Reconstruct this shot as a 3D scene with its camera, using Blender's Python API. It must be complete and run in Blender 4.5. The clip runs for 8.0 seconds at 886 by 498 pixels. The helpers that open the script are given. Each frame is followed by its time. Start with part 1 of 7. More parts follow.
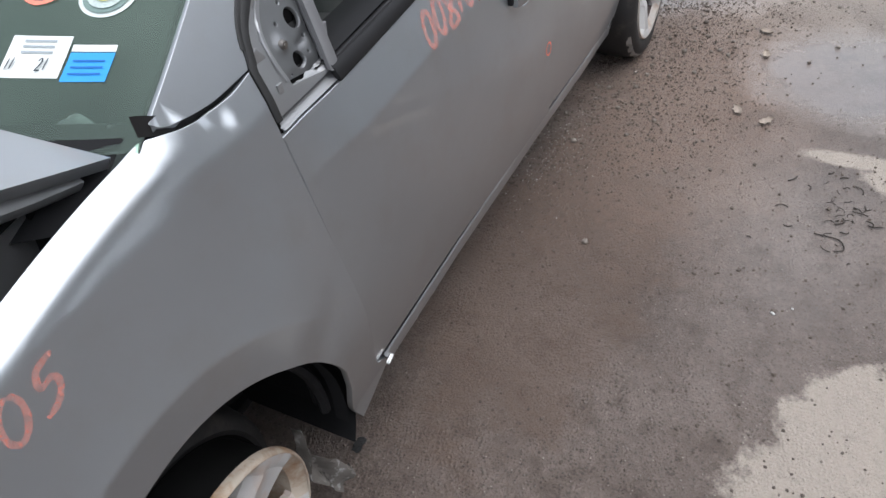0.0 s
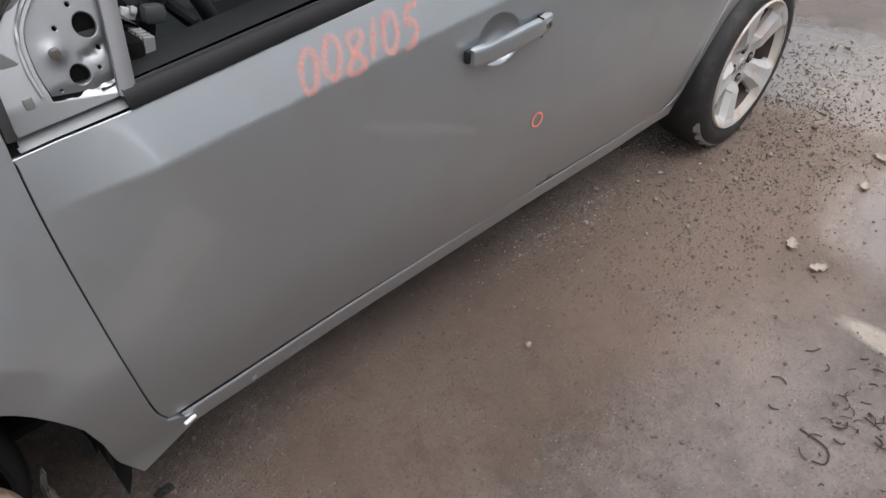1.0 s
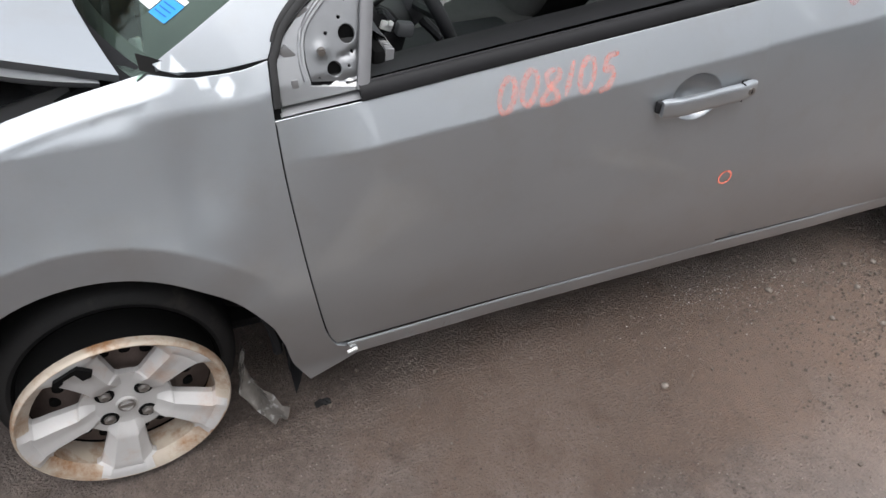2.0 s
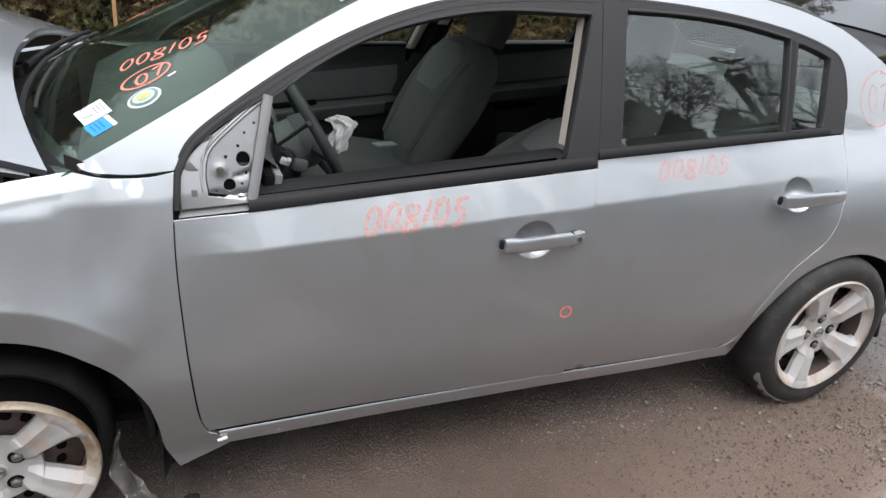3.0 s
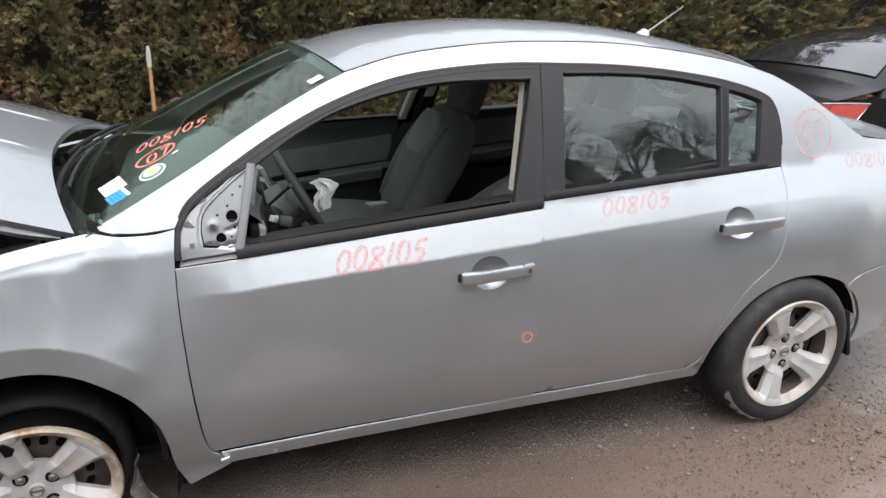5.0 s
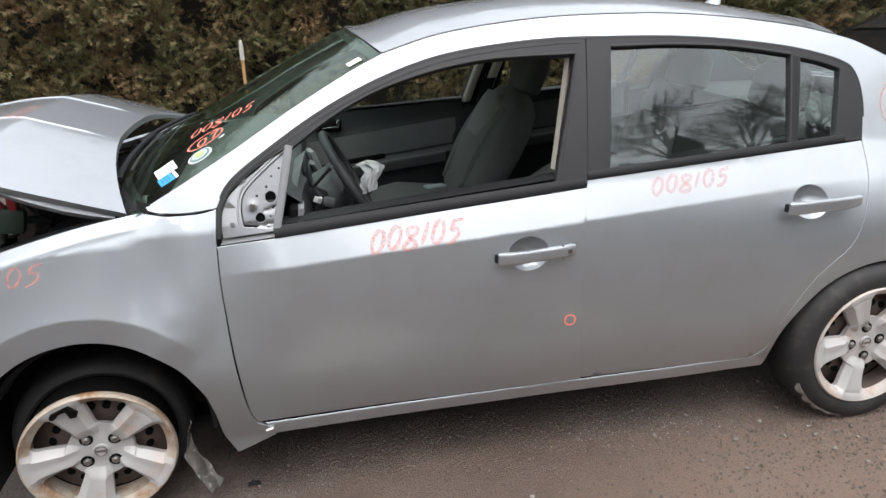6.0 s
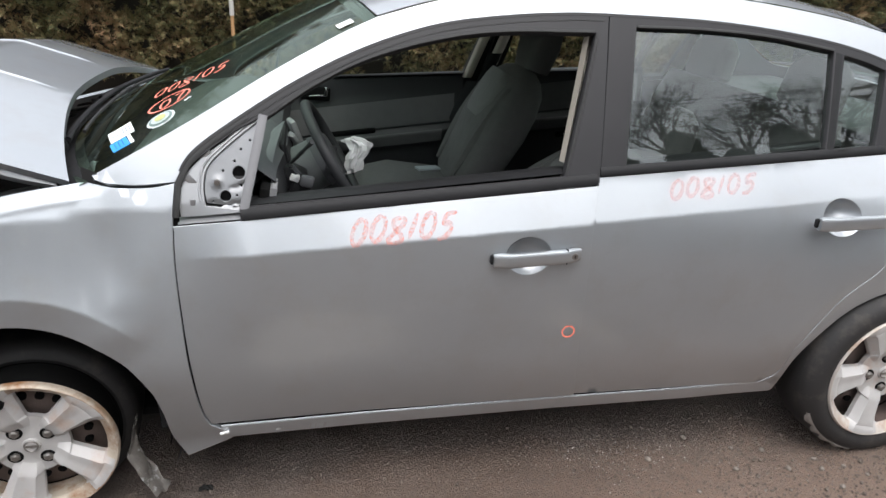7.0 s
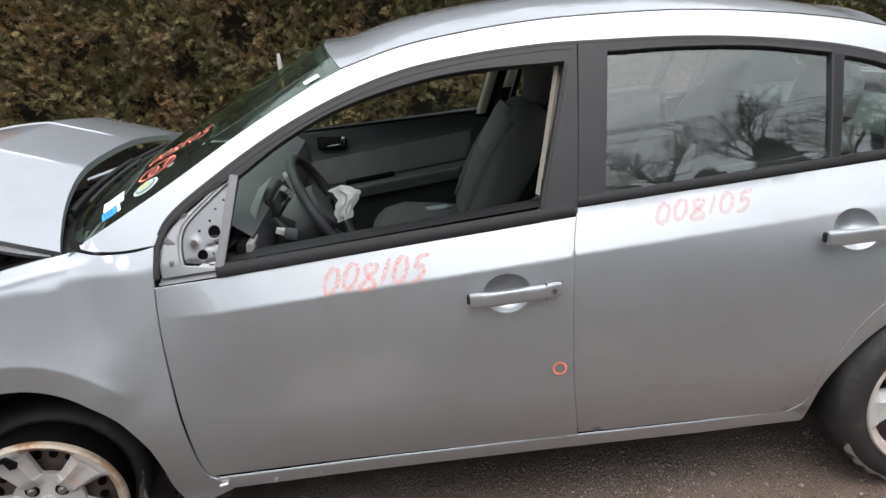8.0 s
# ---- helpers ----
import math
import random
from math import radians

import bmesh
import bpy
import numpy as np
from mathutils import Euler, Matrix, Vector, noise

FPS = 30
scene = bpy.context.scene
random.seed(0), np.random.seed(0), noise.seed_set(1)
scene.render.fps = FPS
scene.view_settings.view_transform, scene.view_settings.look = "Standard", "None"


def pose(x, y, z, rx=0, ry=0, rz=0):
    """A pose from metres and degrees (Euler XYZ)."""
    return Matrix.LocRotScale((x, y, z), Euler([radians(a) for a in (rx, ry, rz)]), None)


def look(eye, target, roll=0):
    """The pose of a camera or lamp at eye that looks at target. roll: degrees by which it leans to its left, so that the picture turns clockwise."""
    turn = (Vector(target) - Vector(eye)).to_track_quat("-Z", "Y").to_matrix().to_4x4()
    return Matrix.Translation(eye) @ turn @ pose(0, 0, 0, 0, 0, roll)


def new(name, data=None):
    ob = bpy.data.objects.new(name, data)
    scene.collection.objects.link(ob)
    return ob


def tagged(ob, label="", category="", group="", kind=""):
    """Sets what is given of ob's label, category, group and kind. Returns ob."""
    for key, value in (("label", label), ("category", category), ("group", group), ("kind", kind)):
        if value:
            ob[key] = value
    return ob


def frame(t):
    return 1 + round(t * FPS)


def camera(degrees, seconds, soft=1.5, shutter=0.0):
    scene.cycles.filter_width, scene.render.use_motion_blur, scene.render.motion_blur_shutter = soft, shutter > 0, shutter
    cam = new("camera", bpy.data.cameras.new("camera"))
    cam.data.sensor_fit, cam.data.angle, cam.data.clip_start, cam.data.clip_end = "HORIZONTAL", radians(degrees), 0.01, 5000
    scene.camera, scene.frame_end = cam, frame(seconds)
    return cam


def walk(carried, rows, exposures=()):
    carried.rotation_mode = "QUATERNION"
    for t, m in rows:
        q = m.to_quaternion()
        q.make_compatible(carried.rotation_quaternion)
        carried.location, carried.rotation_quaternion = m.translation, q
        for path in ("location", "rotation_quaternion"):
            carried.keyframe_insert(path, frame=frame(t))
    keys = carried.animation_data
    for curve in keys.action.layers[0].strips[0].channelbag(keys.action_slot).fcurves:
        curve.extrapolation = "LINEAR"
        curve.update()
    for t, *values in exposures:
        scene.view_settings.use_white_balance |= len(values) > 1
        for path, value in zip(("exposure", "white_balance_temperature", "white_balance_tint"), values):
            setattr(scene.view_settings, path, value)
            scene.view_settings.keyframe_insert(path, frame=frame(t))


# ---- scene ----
cam = camera(65.0, 8.0)
METRES, EYE, TILT, LEAN, TURN = 8.0, 1.5, 0.0, 0.0, 0.0
PATH = [
    (0, (-0.299, -0.585, 1.461), (0.928, 0.167, 0.220), -7.5),
    (0.1, (-0.230, -0.604, 1.448), (0.967, 0.167, 0.190), -7.8),
    (0.2, (-0.172, -0.652, 1.445), (1.023, 0.125, 0.189), -6.6),
    (0.3, (-0.103, -0.676, 1.447), (1.062, 0.052, 0.135), -2.1),
    (0.4, (-0.012, -0.687, 1.457), (1.145, -0.077, 0.079), 3.4),
    (0.5, (0.040, -0.694, 1.436), (1.218, -0.074, 0.080), 2.2),
    (0.7, (0.141, -0.716, 1.455), (1.239, 0.038, 0.100), -0.1),
    (0.8, (0.188, -0.764, 1.452), (1.227, 0.076, 0.101), -2.4),
    (1, (0.279, -0.851, 1.418), (1.290, 0.182, 0.186), 0.5),
    (1.1, (0.319, -0.918, 1.407), (1.143, 0.312, 0.216), -4.5),
    (1.2, (0.373, -0.940, 1.442), (0.945, 0.369, 0.189), -8.5),
    (2.3, (0.287, -1.164, 1.543), (0.881, 0.222, 0.388), 3.1),
    (2.5, (0.283, -1.227, 1.533), (0.964, 0.187, 0.462), 4.9),
    (2.7, (0.306, -1.305, 1.555), (1.016, 0.173, 0.595), 5.5),
    (3, (0.386, -1.450, 1.575), (1.097, 0.118, 0.770), 6.4),
    (3.2, (0.460, -1.550, 1.602), (1.090, 0.060, 0.814), 6.1),
    (3.5, (0.522, -1.647, 1.608), (1.133, -0.010, 0.860), 3.1),
    (3.8, (0.550, -1.691, 1.630), (1.170, -0.049, 0.903), 1.9),
    (4, (0.525, -1.707, 1.621), (1.171, -0.058, 0.931), 1.2),
    (4.2, (0.493, -1.738, 1.635), (1.166, -0.095, 0.958), 1.4),
    (5.3, (0.536, -1.880, 1.621), (1.034, -0.150, 1.012), 1.3),
    (5.5, (0.619, -1.909, 1.628), (0.997, -0.144, 1.035), 0.3),
    (5.8, (0.697, -1.912, 1.625), (1.004, -0.152, 0.979), -0.7),
    (6, (0.726, -1.894, 1.598), (1.045, -0.146, 0.925), -1.7),
    (6.2, (0.739, -1.846, 1.577), (1.082, -0.119, 0.862), -2.0),
    (6.5, (0.764, -1.742, 1.555), (1.169, -0.037, 0.820), 2.8),
    (6.8, (0.769, -1.664, 1.578), (1.165, 0.035, 0.827), 3.3),
    (7, (0.766, -1.636, 1.564), (1.116, 0.079, 0.826), 2.6),
    (7.3, (0.817, -1.636, 1.587), (1.114, 0.099, 0.871), 0.2),
    (7.5, (0.886, -1.646, 1.584), (1.114, 0.114, 0.906), -1.1),
    (7.8, (1.008, -1.662, 1.583), (1.125, 0.117, 0.925), -2.3),
    (8, (1.100, -1.661, 1.580), (1.200, 0.121, 0.928), -4.4),
]
walk(cam, [(t, look(eye, target, roll)) for t, eye, target, roll in PATH], exposures=((0, 0.58, 6250, 10), (0.5, 0.58, 6480, 10), (1.2, 0.70, 6480, 10), (2.5, 0.78, 6480, 10), (3.2, 0.86, 6480, 10), (5.0, 0.96, 6520, 10), (8, 0.90, 6540, 10)))

# ---- world and light: a bright overcast day ----
world = bpy.data.worlds.new("overcast_sky")
scene.world = world
world.use_nodes = True
wn, wl = world.node_tree.nodes, world.node_tree.links
sky = wn.new("ShaderNodeTexSky")
sky.sky_type = "NISHITA"
sky.sun_disc = False
sky.sun_elevation = radians(69)
sky.sun_rotation = radians(165)
sky.dust_density = 2.0
sky.ozone_density = 1.0
soft_sky = wn.new("ShaderNodeHueSaturation")
soft_sky.inputs["Saturation"].default_value = 0.22
cloud_map = wn.new("ShaderNodeTexCoord")
cloud = wn.new("ShaderNodeTexNoise")
cloud.inputs["Scale"].default_value = 2.2
cloud.inputs["Detail"].default_value = 5
cloud_ramp = wn.new("ShaderNodeMapRange")
cloud_ramp.inputs["From Min"].default_value = 0.35
cloud_ramp.inputs["From Max"].default_value = 0.7
cloud_ramp.inputs["To Min"].default_value = 0.8
cloud_ramp.inputs["To Max"].default_value = 1.2
cloud_mul = wn.new("ShaderNodeVectorMath")
cloud_mul.operation = "SCALE"
wl.new(cloud_map.outputs["Generated"], cloud.inputs["Vector"])
wl.new(cloud.outputs["Fac"], cloud_ramp.inputs["Value"])
wl.new(sky.outputs[0], soft_sky.inputs["Color"])
wl.new(soft_sky.outputs[0], cloud_mul.inputs[0])
wl.new(cloud_ramp.outputs[0], cloud_mul.inputs["Scale"])
up = wn.new("ShaderNodeSeparateXYZ")
dome = wn.new("ShaderNodeMapRange")
dome.inputs["From Min"].default_value = 0.0
dome.inputs["From Max"].default_value = 0.9
dome.inputs["To Min"].default_value = 1.15
dome.inputs["To Max"].default_value = 2.0
dome_mul = wn.new("ShaderNodeVectorMath")
dome_mul.operation = "SCALE"
wl.new(cloud_map.outputs["Generated"], up.inputs[0])
wl.new(up.outputs["Z"], dome.inputs["Value"])
wl.new(cloud_mul.outputs[0], dome_mul.inputs[0])
wl.new(dome.outputs[0], dome_mul.inputs["Scale"])
wl.new(dome_mul.outputs[0], wn["Background"].inputs["Color"])
wn["Background"].inputs["Strength"].default_value = 0.15
sun_data = bpy.data.lights.new("sun", "SUN")
sun_data.energy = 0.35
sun_data.angle = radians(60)
sun_data.color = (1.0, 0.98, 0.96)
sun = new("sun", sun_data)
sun.matrix_world = look((2.05, -2.65, 8.5), (1.2, 0.5, 0))
scene.view_settings.exposure = 0.55


# ---- materials ----
def mat(name, color, rough=0.5, metal=0.0, vary=0.12, scale=8.0, bump=0.0, bump_scale=120.0, stain=None, stain_scale=2.5, stain_low=0.52, stain_high=0.68, **extra):
    m = bpy.data.materials.new(name)
    m.use_nodes = True
    n, l = m.node_tree.nodes, m.node_tree.links
    p = n["Principled BSDF"]
    p.inputs["Roughness"].default_value = rough
    p.inputs["Metallic"].default_value = metal
    for key, value in extra.items():
        p.inputs[key.replace("_", " ")].default_value = value
    co = n.new("ShaderNodeTexCoord")
    big = n.new("ShaderNodeTexNoise")
    big.inputs["Scale"].default_value = scale
    big.inputs["Detail"].default_value = 6
    l.new(co.outputs["Object"], big.inputs["Vector"])
    mix = n.new("ShaderNodeMix")
    mix.data_type = "RGBA"
    mix.inputs["A"].default_value = (*[c * (1 - vary) for c in color], 1)
    mix.inputs["B"].default_value = (*[min(1, c * (1 + vary)) for c in color], 1)
    l.new(big.outputs["Fac"], mix.inputs["Factor"])
    out = mix.outputs["Result"]
    if stain:
        st = n.new("ShaderNodeTexNoise")
        st.inputs["Scale"].default_value = stain_scale
        st.inputs["Detail"].default_value = 8
        st.inputs["Roughness"].default_value = 0.65
        l.new(co.outputs["Object"], st.inputs["Vector"])
        ra = n.new("ShaderNodeMapRange")
        ra.inputs["From Min"].default_value = stain_low
        ra.inputs["From Max"].default_value = stain_high
        l.new(st.outputs["Fac"], ra.inputs["Value"])
        mx = n.new("ShaderNodeMix")
        mx.data_type = "RGBA"
        mx.inputs["B"].default_value = (*stain, 1)
        l.new(ra.outputs[0], mx.inputs["Factor"])
        l.new(out, mx.inputs["A"])
        out = mx.outputs["Result"]
    l.new(out, p.inputs["Base Color"])
    if bump:
        fine = n.new("ShaderNodeTexNoise")
        fine.inputs["Scale"].default_value = bump_scale
        fine.inputs["Detail"].default_value = 4
        l.new(co.outputs["Object"], fine.inputs["Vector"])
        bp = n.new("ShaderNodeBump")
        bp.inputs["Strength"].default_value = bump
        bp.inputs["Distance"].default_value = 0.004
        l.new(fine.outputs["Fac"], bp.inputs["Height"])
        l.new(bp.outputs["Normal"], p.inputs["Normal"])
    return m


def glass(name, color, alpha_mix=0.0, gloss=0.10, dust=(0.45, 0.46, 0.44), edge=4.0, shine=(1, 1, 1)):
    """Thin pane: clear or tinted see-through with a mirror-like gloss on top."""
    m = bpy.data.materials.new(name)
    m.use_nodes = True
    n, l = m.node_tree.nodes, m.node_tree.links
    n.remove(n["Principled BSDF"])
    tr = n.new("ShaderNodeBsdfTransparent")
    tr.inputs["Color"].default_value = (*color, 1)
    gl = n.new("ShaderNodeBsdfGlossy")
    gl.inputs["Roughness"].default_value = 0.015
    gl.inputs["Color"].default_value = (*shine, 1)
    face = n.new("ShaderNodeLayerWeight")
    face.inputs["Blend"].default_value = 0.5
    power = n.new("ShaderNodeMath")
    power.operation = "POWER"
    power.inputs[1].default_value = edge
    l.new(face.outputs["Facing"], power.inputs[0])
    fr = n.new("ShaderNodeMapRange")
    fr.inputs["To Min"].default_value = gloss
    l.new(power.outputs[0], fr.inputs["Value"])
    co = n.new("ShaderNodeTexCoord")
    no = n.new("ShaderNodeTexNoise")
    no.inputs["Scale"].default_value = 3.0
    no.inputs["Detail"].default_value = 7
    l.new(co.outputs["Object"], no.inputs["Vector"])
    ra = n.new("ShaderNodeMapRange")
    ra.inputs["From Min"].default_value = 0.45
    ra.inputs["From Max"].default_value = 0.8
    ra.inputs["To Max"].default_value = 0.05 + 2.0 * alpha_mix
    ra.inputs["To Min"].default_value = alpha_mix
    l.new(no.outputs["Fac"], ra.inputs["Value"])
    df = n.new("ShaderNodeBsdfDiffuse")
    df.inputs["Color"].default_value = (*dust, 1)
    dusty = n.new("ShaderNodeMixShader")
    l.new(ra.outputs[0], dusty.inputs["Fac"])
    l.new(tr.outputs[0], dusty.inputs[1])
    l.new(df.outputs[0], dusty.inputs[2])
    mx = n.new("ShaderNodeMixShader")
    l.new(fr.outputs[0], mx.inputs["Fac"])
    l.new(dusty.outputs[0], mx.inputs[1])
    l.new(gl.outputs[0], mx.inputs[2])
    l.new(mx.outputs[0], n["Material Output"].inputs["Surface"])
    return m


PAINT = mat("silver_paint", (0.424, 0.447, 0.466), rough=0.38, metal=0.94, vary=0.05, scale=5.0, bump=0.02, bump_scale=900, stain=(0.408, 0.418, 0.423), stain_scale=7, stain_low=0.50, stain_high=0.75, Coat_Weight=1.0, Coat_Roughness=0.03)
# metal flakes lie at two spreads: half of them near flat, half scattered
pn, pl = PAINT.node_tree.nodes, PAINT.node_tree.links
flat_flakes, loose_flakes, flakes = pn["Principled BSDF"], pn.new("ShaderNodeBsdfPrincipled"), pn.new("ShaderNodeMixShader")
for key in ("Metallic", "Coat Weight", "Coat Roughness"):
    loose_flakes.inputs[key].default_value = flat_flakes.inputs[key].default_value
loose_flakes.inputs["Roughness"].default_value = 0.56
for key in ("Base Color", "Normal"):
    pl.new(flat_flakes.inputs[key].links[0].from_socket, loose_flakes.inputs[key])
flakes.inputs["Fac"].default_value = 0.5
pl.new(flat_flakes.outputs[0], flakes.inputs[1])
pl.new(loose_flakes.outputs[0], flakes.inputs[2])
pl.new(flakes.outputs[0], pn["Material Output"].inputs["Surface"])
BARE = mat("silver_inner_paint", (0.31, 0.315, 0.32), rough=0.36, metal=0.6, vary=0.08, scale=12)
PLATE = mat("galvanised_plate", (0.215, 0.220, 0.226), rough=0.42, metal=0.75, vary=0.12, scale=30)
CHANNEL = mat("channel_grey", (0.17, 0.17, 0.175), rough=0.5, metal=0.4, vary=0.1, scale=20)
LINING_CLOTH = mat("lining_cloth", (0.125, 0.125, 0.126), rough=0.9, vary=0.12, scale=25, bump=0.3, bump_scale=400)
BLACK_TRIM = mat("black_trim", (0.014, 0.014, 0.015), rough=0.55, Specular_IOR_Level=0.22, vary=0.25, scale=14)
PILLAR_FILM = mat("pillar_film", (0.021, 0.0205, 0.022), rough=0.45, Specular_IOR_Level=0.3, vary=0.15, scale=10)
RUBBER = mat("rubber_seal", (0.012, 0.012, 0.012), rough=0.65, vary=0.2, scale=30)
TYRE = mat("tyre_rubber", (0.022, 0.021, 0.021), rough=0.66, Specular_IOR_Level=0.4, vary=0.25, scale=9, bump=0.15, bump_scale=150, stain=(0.075, 0.064, 0.055), stain_scale=9, stain_low=0.55, stain_high=0.8)
COVER = mat("wheel_cover_paint", (0.47, 0.46, 0.45), rough=0.58, metal=0.2, vary=0.10, scale=14, stain=(0.44, 0.32, 0.25), stain_scale=9, stain_low=0.53, stain_high=0.74)
COVER_REAR = mat("rear_cover_rim", (0.50, 0.46, 0.42), rough=0.55, metal=0.2, vary=0.2, scale=14, stain=(0.36, 0.24, 0.17), stain_scale=10, stain_low=0.5, stain_high=0.68)
COVER_DIRTY = mat("wheel_cover_dirty", (0.44, 0.38, 0.31), rough=0.5, metal=0.2, vary=0.3, scale=16, stain=(0.25, 0.13, 0.06), stain_scale=11, stain_low=0.47, stain_high=0.64)
RUST = mat("rusty_steel", (0.115, 0.085, 0.074), rough=0.75, metal=0.2, vary=0.35, scale=25, bump=0.3, bump_scale=90)
LUG = mat("lug_steel", (0.24, 0.225, 0.21), rough=0.4, metal=0.8, vary=0.2, scale=60)
DARK = mat("dark_cavity", (0.008, 0.008, 0.008), rough=0.9, Specular_IOR_Level=0.05, vary=0.3, scale=10)
LINER = mat("liner_plastic", (0.012, 0.012, 0.013), rough=0.7, Specular_IOR_Level=0.2, vary=0.4, scale=6, bump=0.25, bump_scale=40)
MARKER = mat("chalk_marker", (0.85, 0.24, 0.17), rough=0.8, vary=0.12, scale=60)
GLASS = glass("green_tint_glass", (0.66, 0.82, 0.70), 0.008, 0.085, (0.38, 0.44, 0.40), 6.0, (0.74, 0.86, 0.76))
GLASS_SIDE = glass("side_glass", (0.66, 0.74, 0.71), 0.004, 0.085, (0.40, 0.44, 0.42), 4.5, (0.90, 0.95, 0.94))
GLASS_FAR = glass("far_glass", (0.80, 0.86, 0.82), 0.01, 0.06)
FABRIC = mat("seat_fabric", (0.115, 0.112, 0.110), rough=0.92, vary=0.15, scale=30, bump=0.35, bump_scale=420)
FABRIC_DARK = mat("headrest_fabric", (0.075, 0.073, 0.072), rough=0.92, vary=0.15, scale=30, bump=0.35, bump_scale=420)
FABRIC_LIGHT = mat("seat_fabric_light", (0.17, 0.168, 0.166), rough=0.92, vary=0.12, scale=30, bump=0.35, bump_scale=420)
PLASTIC = mat("interior_plastic", (0.028, 0.029, 0.031), rough=0.55, vary=0.12, scale=14, bump=0.12, bump_scale=500)
PLASTIC_GREY = mat("interior_grey", (0.062, 0.064, 0.068), rough=0.6, vary=0.1, scale=14, bump=0.1, bump_scale=500)
FIN = mat("vent_fin", (0.20, 0.20, 0.205), rough=0.5, vary=0.1, scale=30)
PILLAR_TRIM = mat("pillar_trim", (0.55, 0.51, 0.44), rough=0.65, vary=0.06, scale=10)
CLOTH_WHITE = mat("airbag_cloth", (0.75, 0.75, 0.74), rough=0.9, vary=0.08, scale=40, bump=0.3, bump_scale=200)
PAPER_WHITE = mat("sticker_white", (0.75, 0.78, 0.75), rough=0.6, vary=0.05, scale=40)
PAPER_BLUE = mat("sticker_blue", (0.03, 0.30, 0.72), rough=0.6, vary=0.08, scale=40)
PAPER_YELLOW = mat("sticker_yellow", (0.45, 0.46, 0.18), rough=0.6, vary=0.5, scale=90)
INK = mat("sticker_ink", (0.06, 0.07, 0.08), rough=0.7, vary=0.1, scale=40)
CHROME = mat("chrome", (0.62, 0.62, 0.62), rough=0.16, metal=1.0, vary=0.05, scale=30)


# ---- mesh helpers ----
def part(name, bm, material, parent=None, label="", smooth=True):
    """Links a bmesh in world metres as one mesh object under a thing or under a part."""
    me = bpy.data.meshes.new(name)
    root = parent
    while root is not None and root.parent is not None:
        root = root.parent
    if root is not None:
        bmesh.ops.translate(bm, verts=bm.verts, vec=-root.location)
    bmesh.ops.recalc_face_normals(bm, faces=bm.faces)
    bm.to_mesh(me)
    bm.free()
    for f in me.polygons:
        f.use_smooth = smooth
    if smooth:
        me.set_sharp_from_angle(angle=radians(38))
    me.materials.append(material)
    ob = new(name, me)
    ob.parent = parent
    if label:
        ob["label"] = label
    return ob


def bm_box(bm, c, s, rot=None, bevel=0.0, seg=2):
    """A box of size s at c, turned by the Euler rot in degrees, with rounded edges."""
    m = Matrix.Translation(c) @ (Euler([radians(a) for a in rot]).to_matrix().to_4x4() if rot else Matrix())
    got = bmesh.ops.create_cube(bm, size=1.0, matrix=m @ Matrix.Diagonal((*s, 1)))
    if bevel:
        edges = list({e for v in got["verts"] for e in v.link_edges})
        bmesh.ops.bevel(bm, geom=edges, offset=bevel, segments=seg, affect="EDGES", profile=0.5)


def bm_cyl(bm, a, b, r1, r2=None, n=16, caps=True):
    a, b = Vector(a), Vector(b)
    q = (b - a).to_track_quat("Z", "Y").to_matrix().to_4x4()
    bmesh.ops.create_cone(bm, cap_ends=caps, segments=n, radius1=r1, radius2=r1 if r2 is None else r2, depth=(b - a).length, matrix=Matrix.Translation((a + b) / 2) @ q)


def bm_tube(bm, pts, r, n=8):
    """A round tube along points; r is one radius or a list."""
    pts = [Vector([float(c) for c in p]) for p in pts]
    rings = []
    for i, p in enumerate(pts):
        d = (pts[min(i + 1, len(pts) - 1)] - pts[max(i - 1, 0)]).normalized()
        a = d.cross(Vector((0.31, 0.2, 0.93))).normalized()
        b = d.cross(a)
        rr = float(r[i] if isinstance(r, (list, tuple)) else r)
        rings.append([bm.verts.new(p + rr * (math.cos(k * math.tau / n) * a + math.sin(k * math.tau / n) * b)) for k in range(n)])
    for u, v in zip(rings, rings[1:]):
        for k in range(n):
            bm.faces.new((u[k], u[(k + 1) % n], v[(k + 1) % n], v[k]))
    bm.faces.new(rings[0][::-1])
    bm.faces.new(rings[-1])


def bm_grid(bm, f, us, vs, thick=None):
    """A sheet through f(u, v); with thick, a second sheet thick(u, v) behind it and rims."""
    rows = [[bm.verts.new(f(u, v)) for v in vs] for u in us]
    for i in range(len(us) - 1):
        for j in range(len(vs) - 1):
            bm.faces.new((rows[i][j], rows[i + 1][j], rows[i + 1][j + 1], rows[i][j + 1]))
    if thick:
        back = [[bm.verts.new(thick(u, v)) for v in vs] for u in us]
        for i in range(len(us) - 1):
            for j in range(len(vs) - 1):
                bm.faces.new((back[i][j], back[i][j + 1], back[i + 1][j + 1], back[i + 1][j]))
        for i in range(len(us) - 1):
            for j in (0, len(vs) - 1):
                bm.faces.new((rows[i][j], rows[i + 1][j], back[i + 1][j], back[i][j]))
        for j in range(len(vs) - 1):
            for i in (0, len(us) - 1):
                bm.faces.new((rows[i][j], rows[i][j + 1], back[i][j + 1], back[i][j]))
    return rows


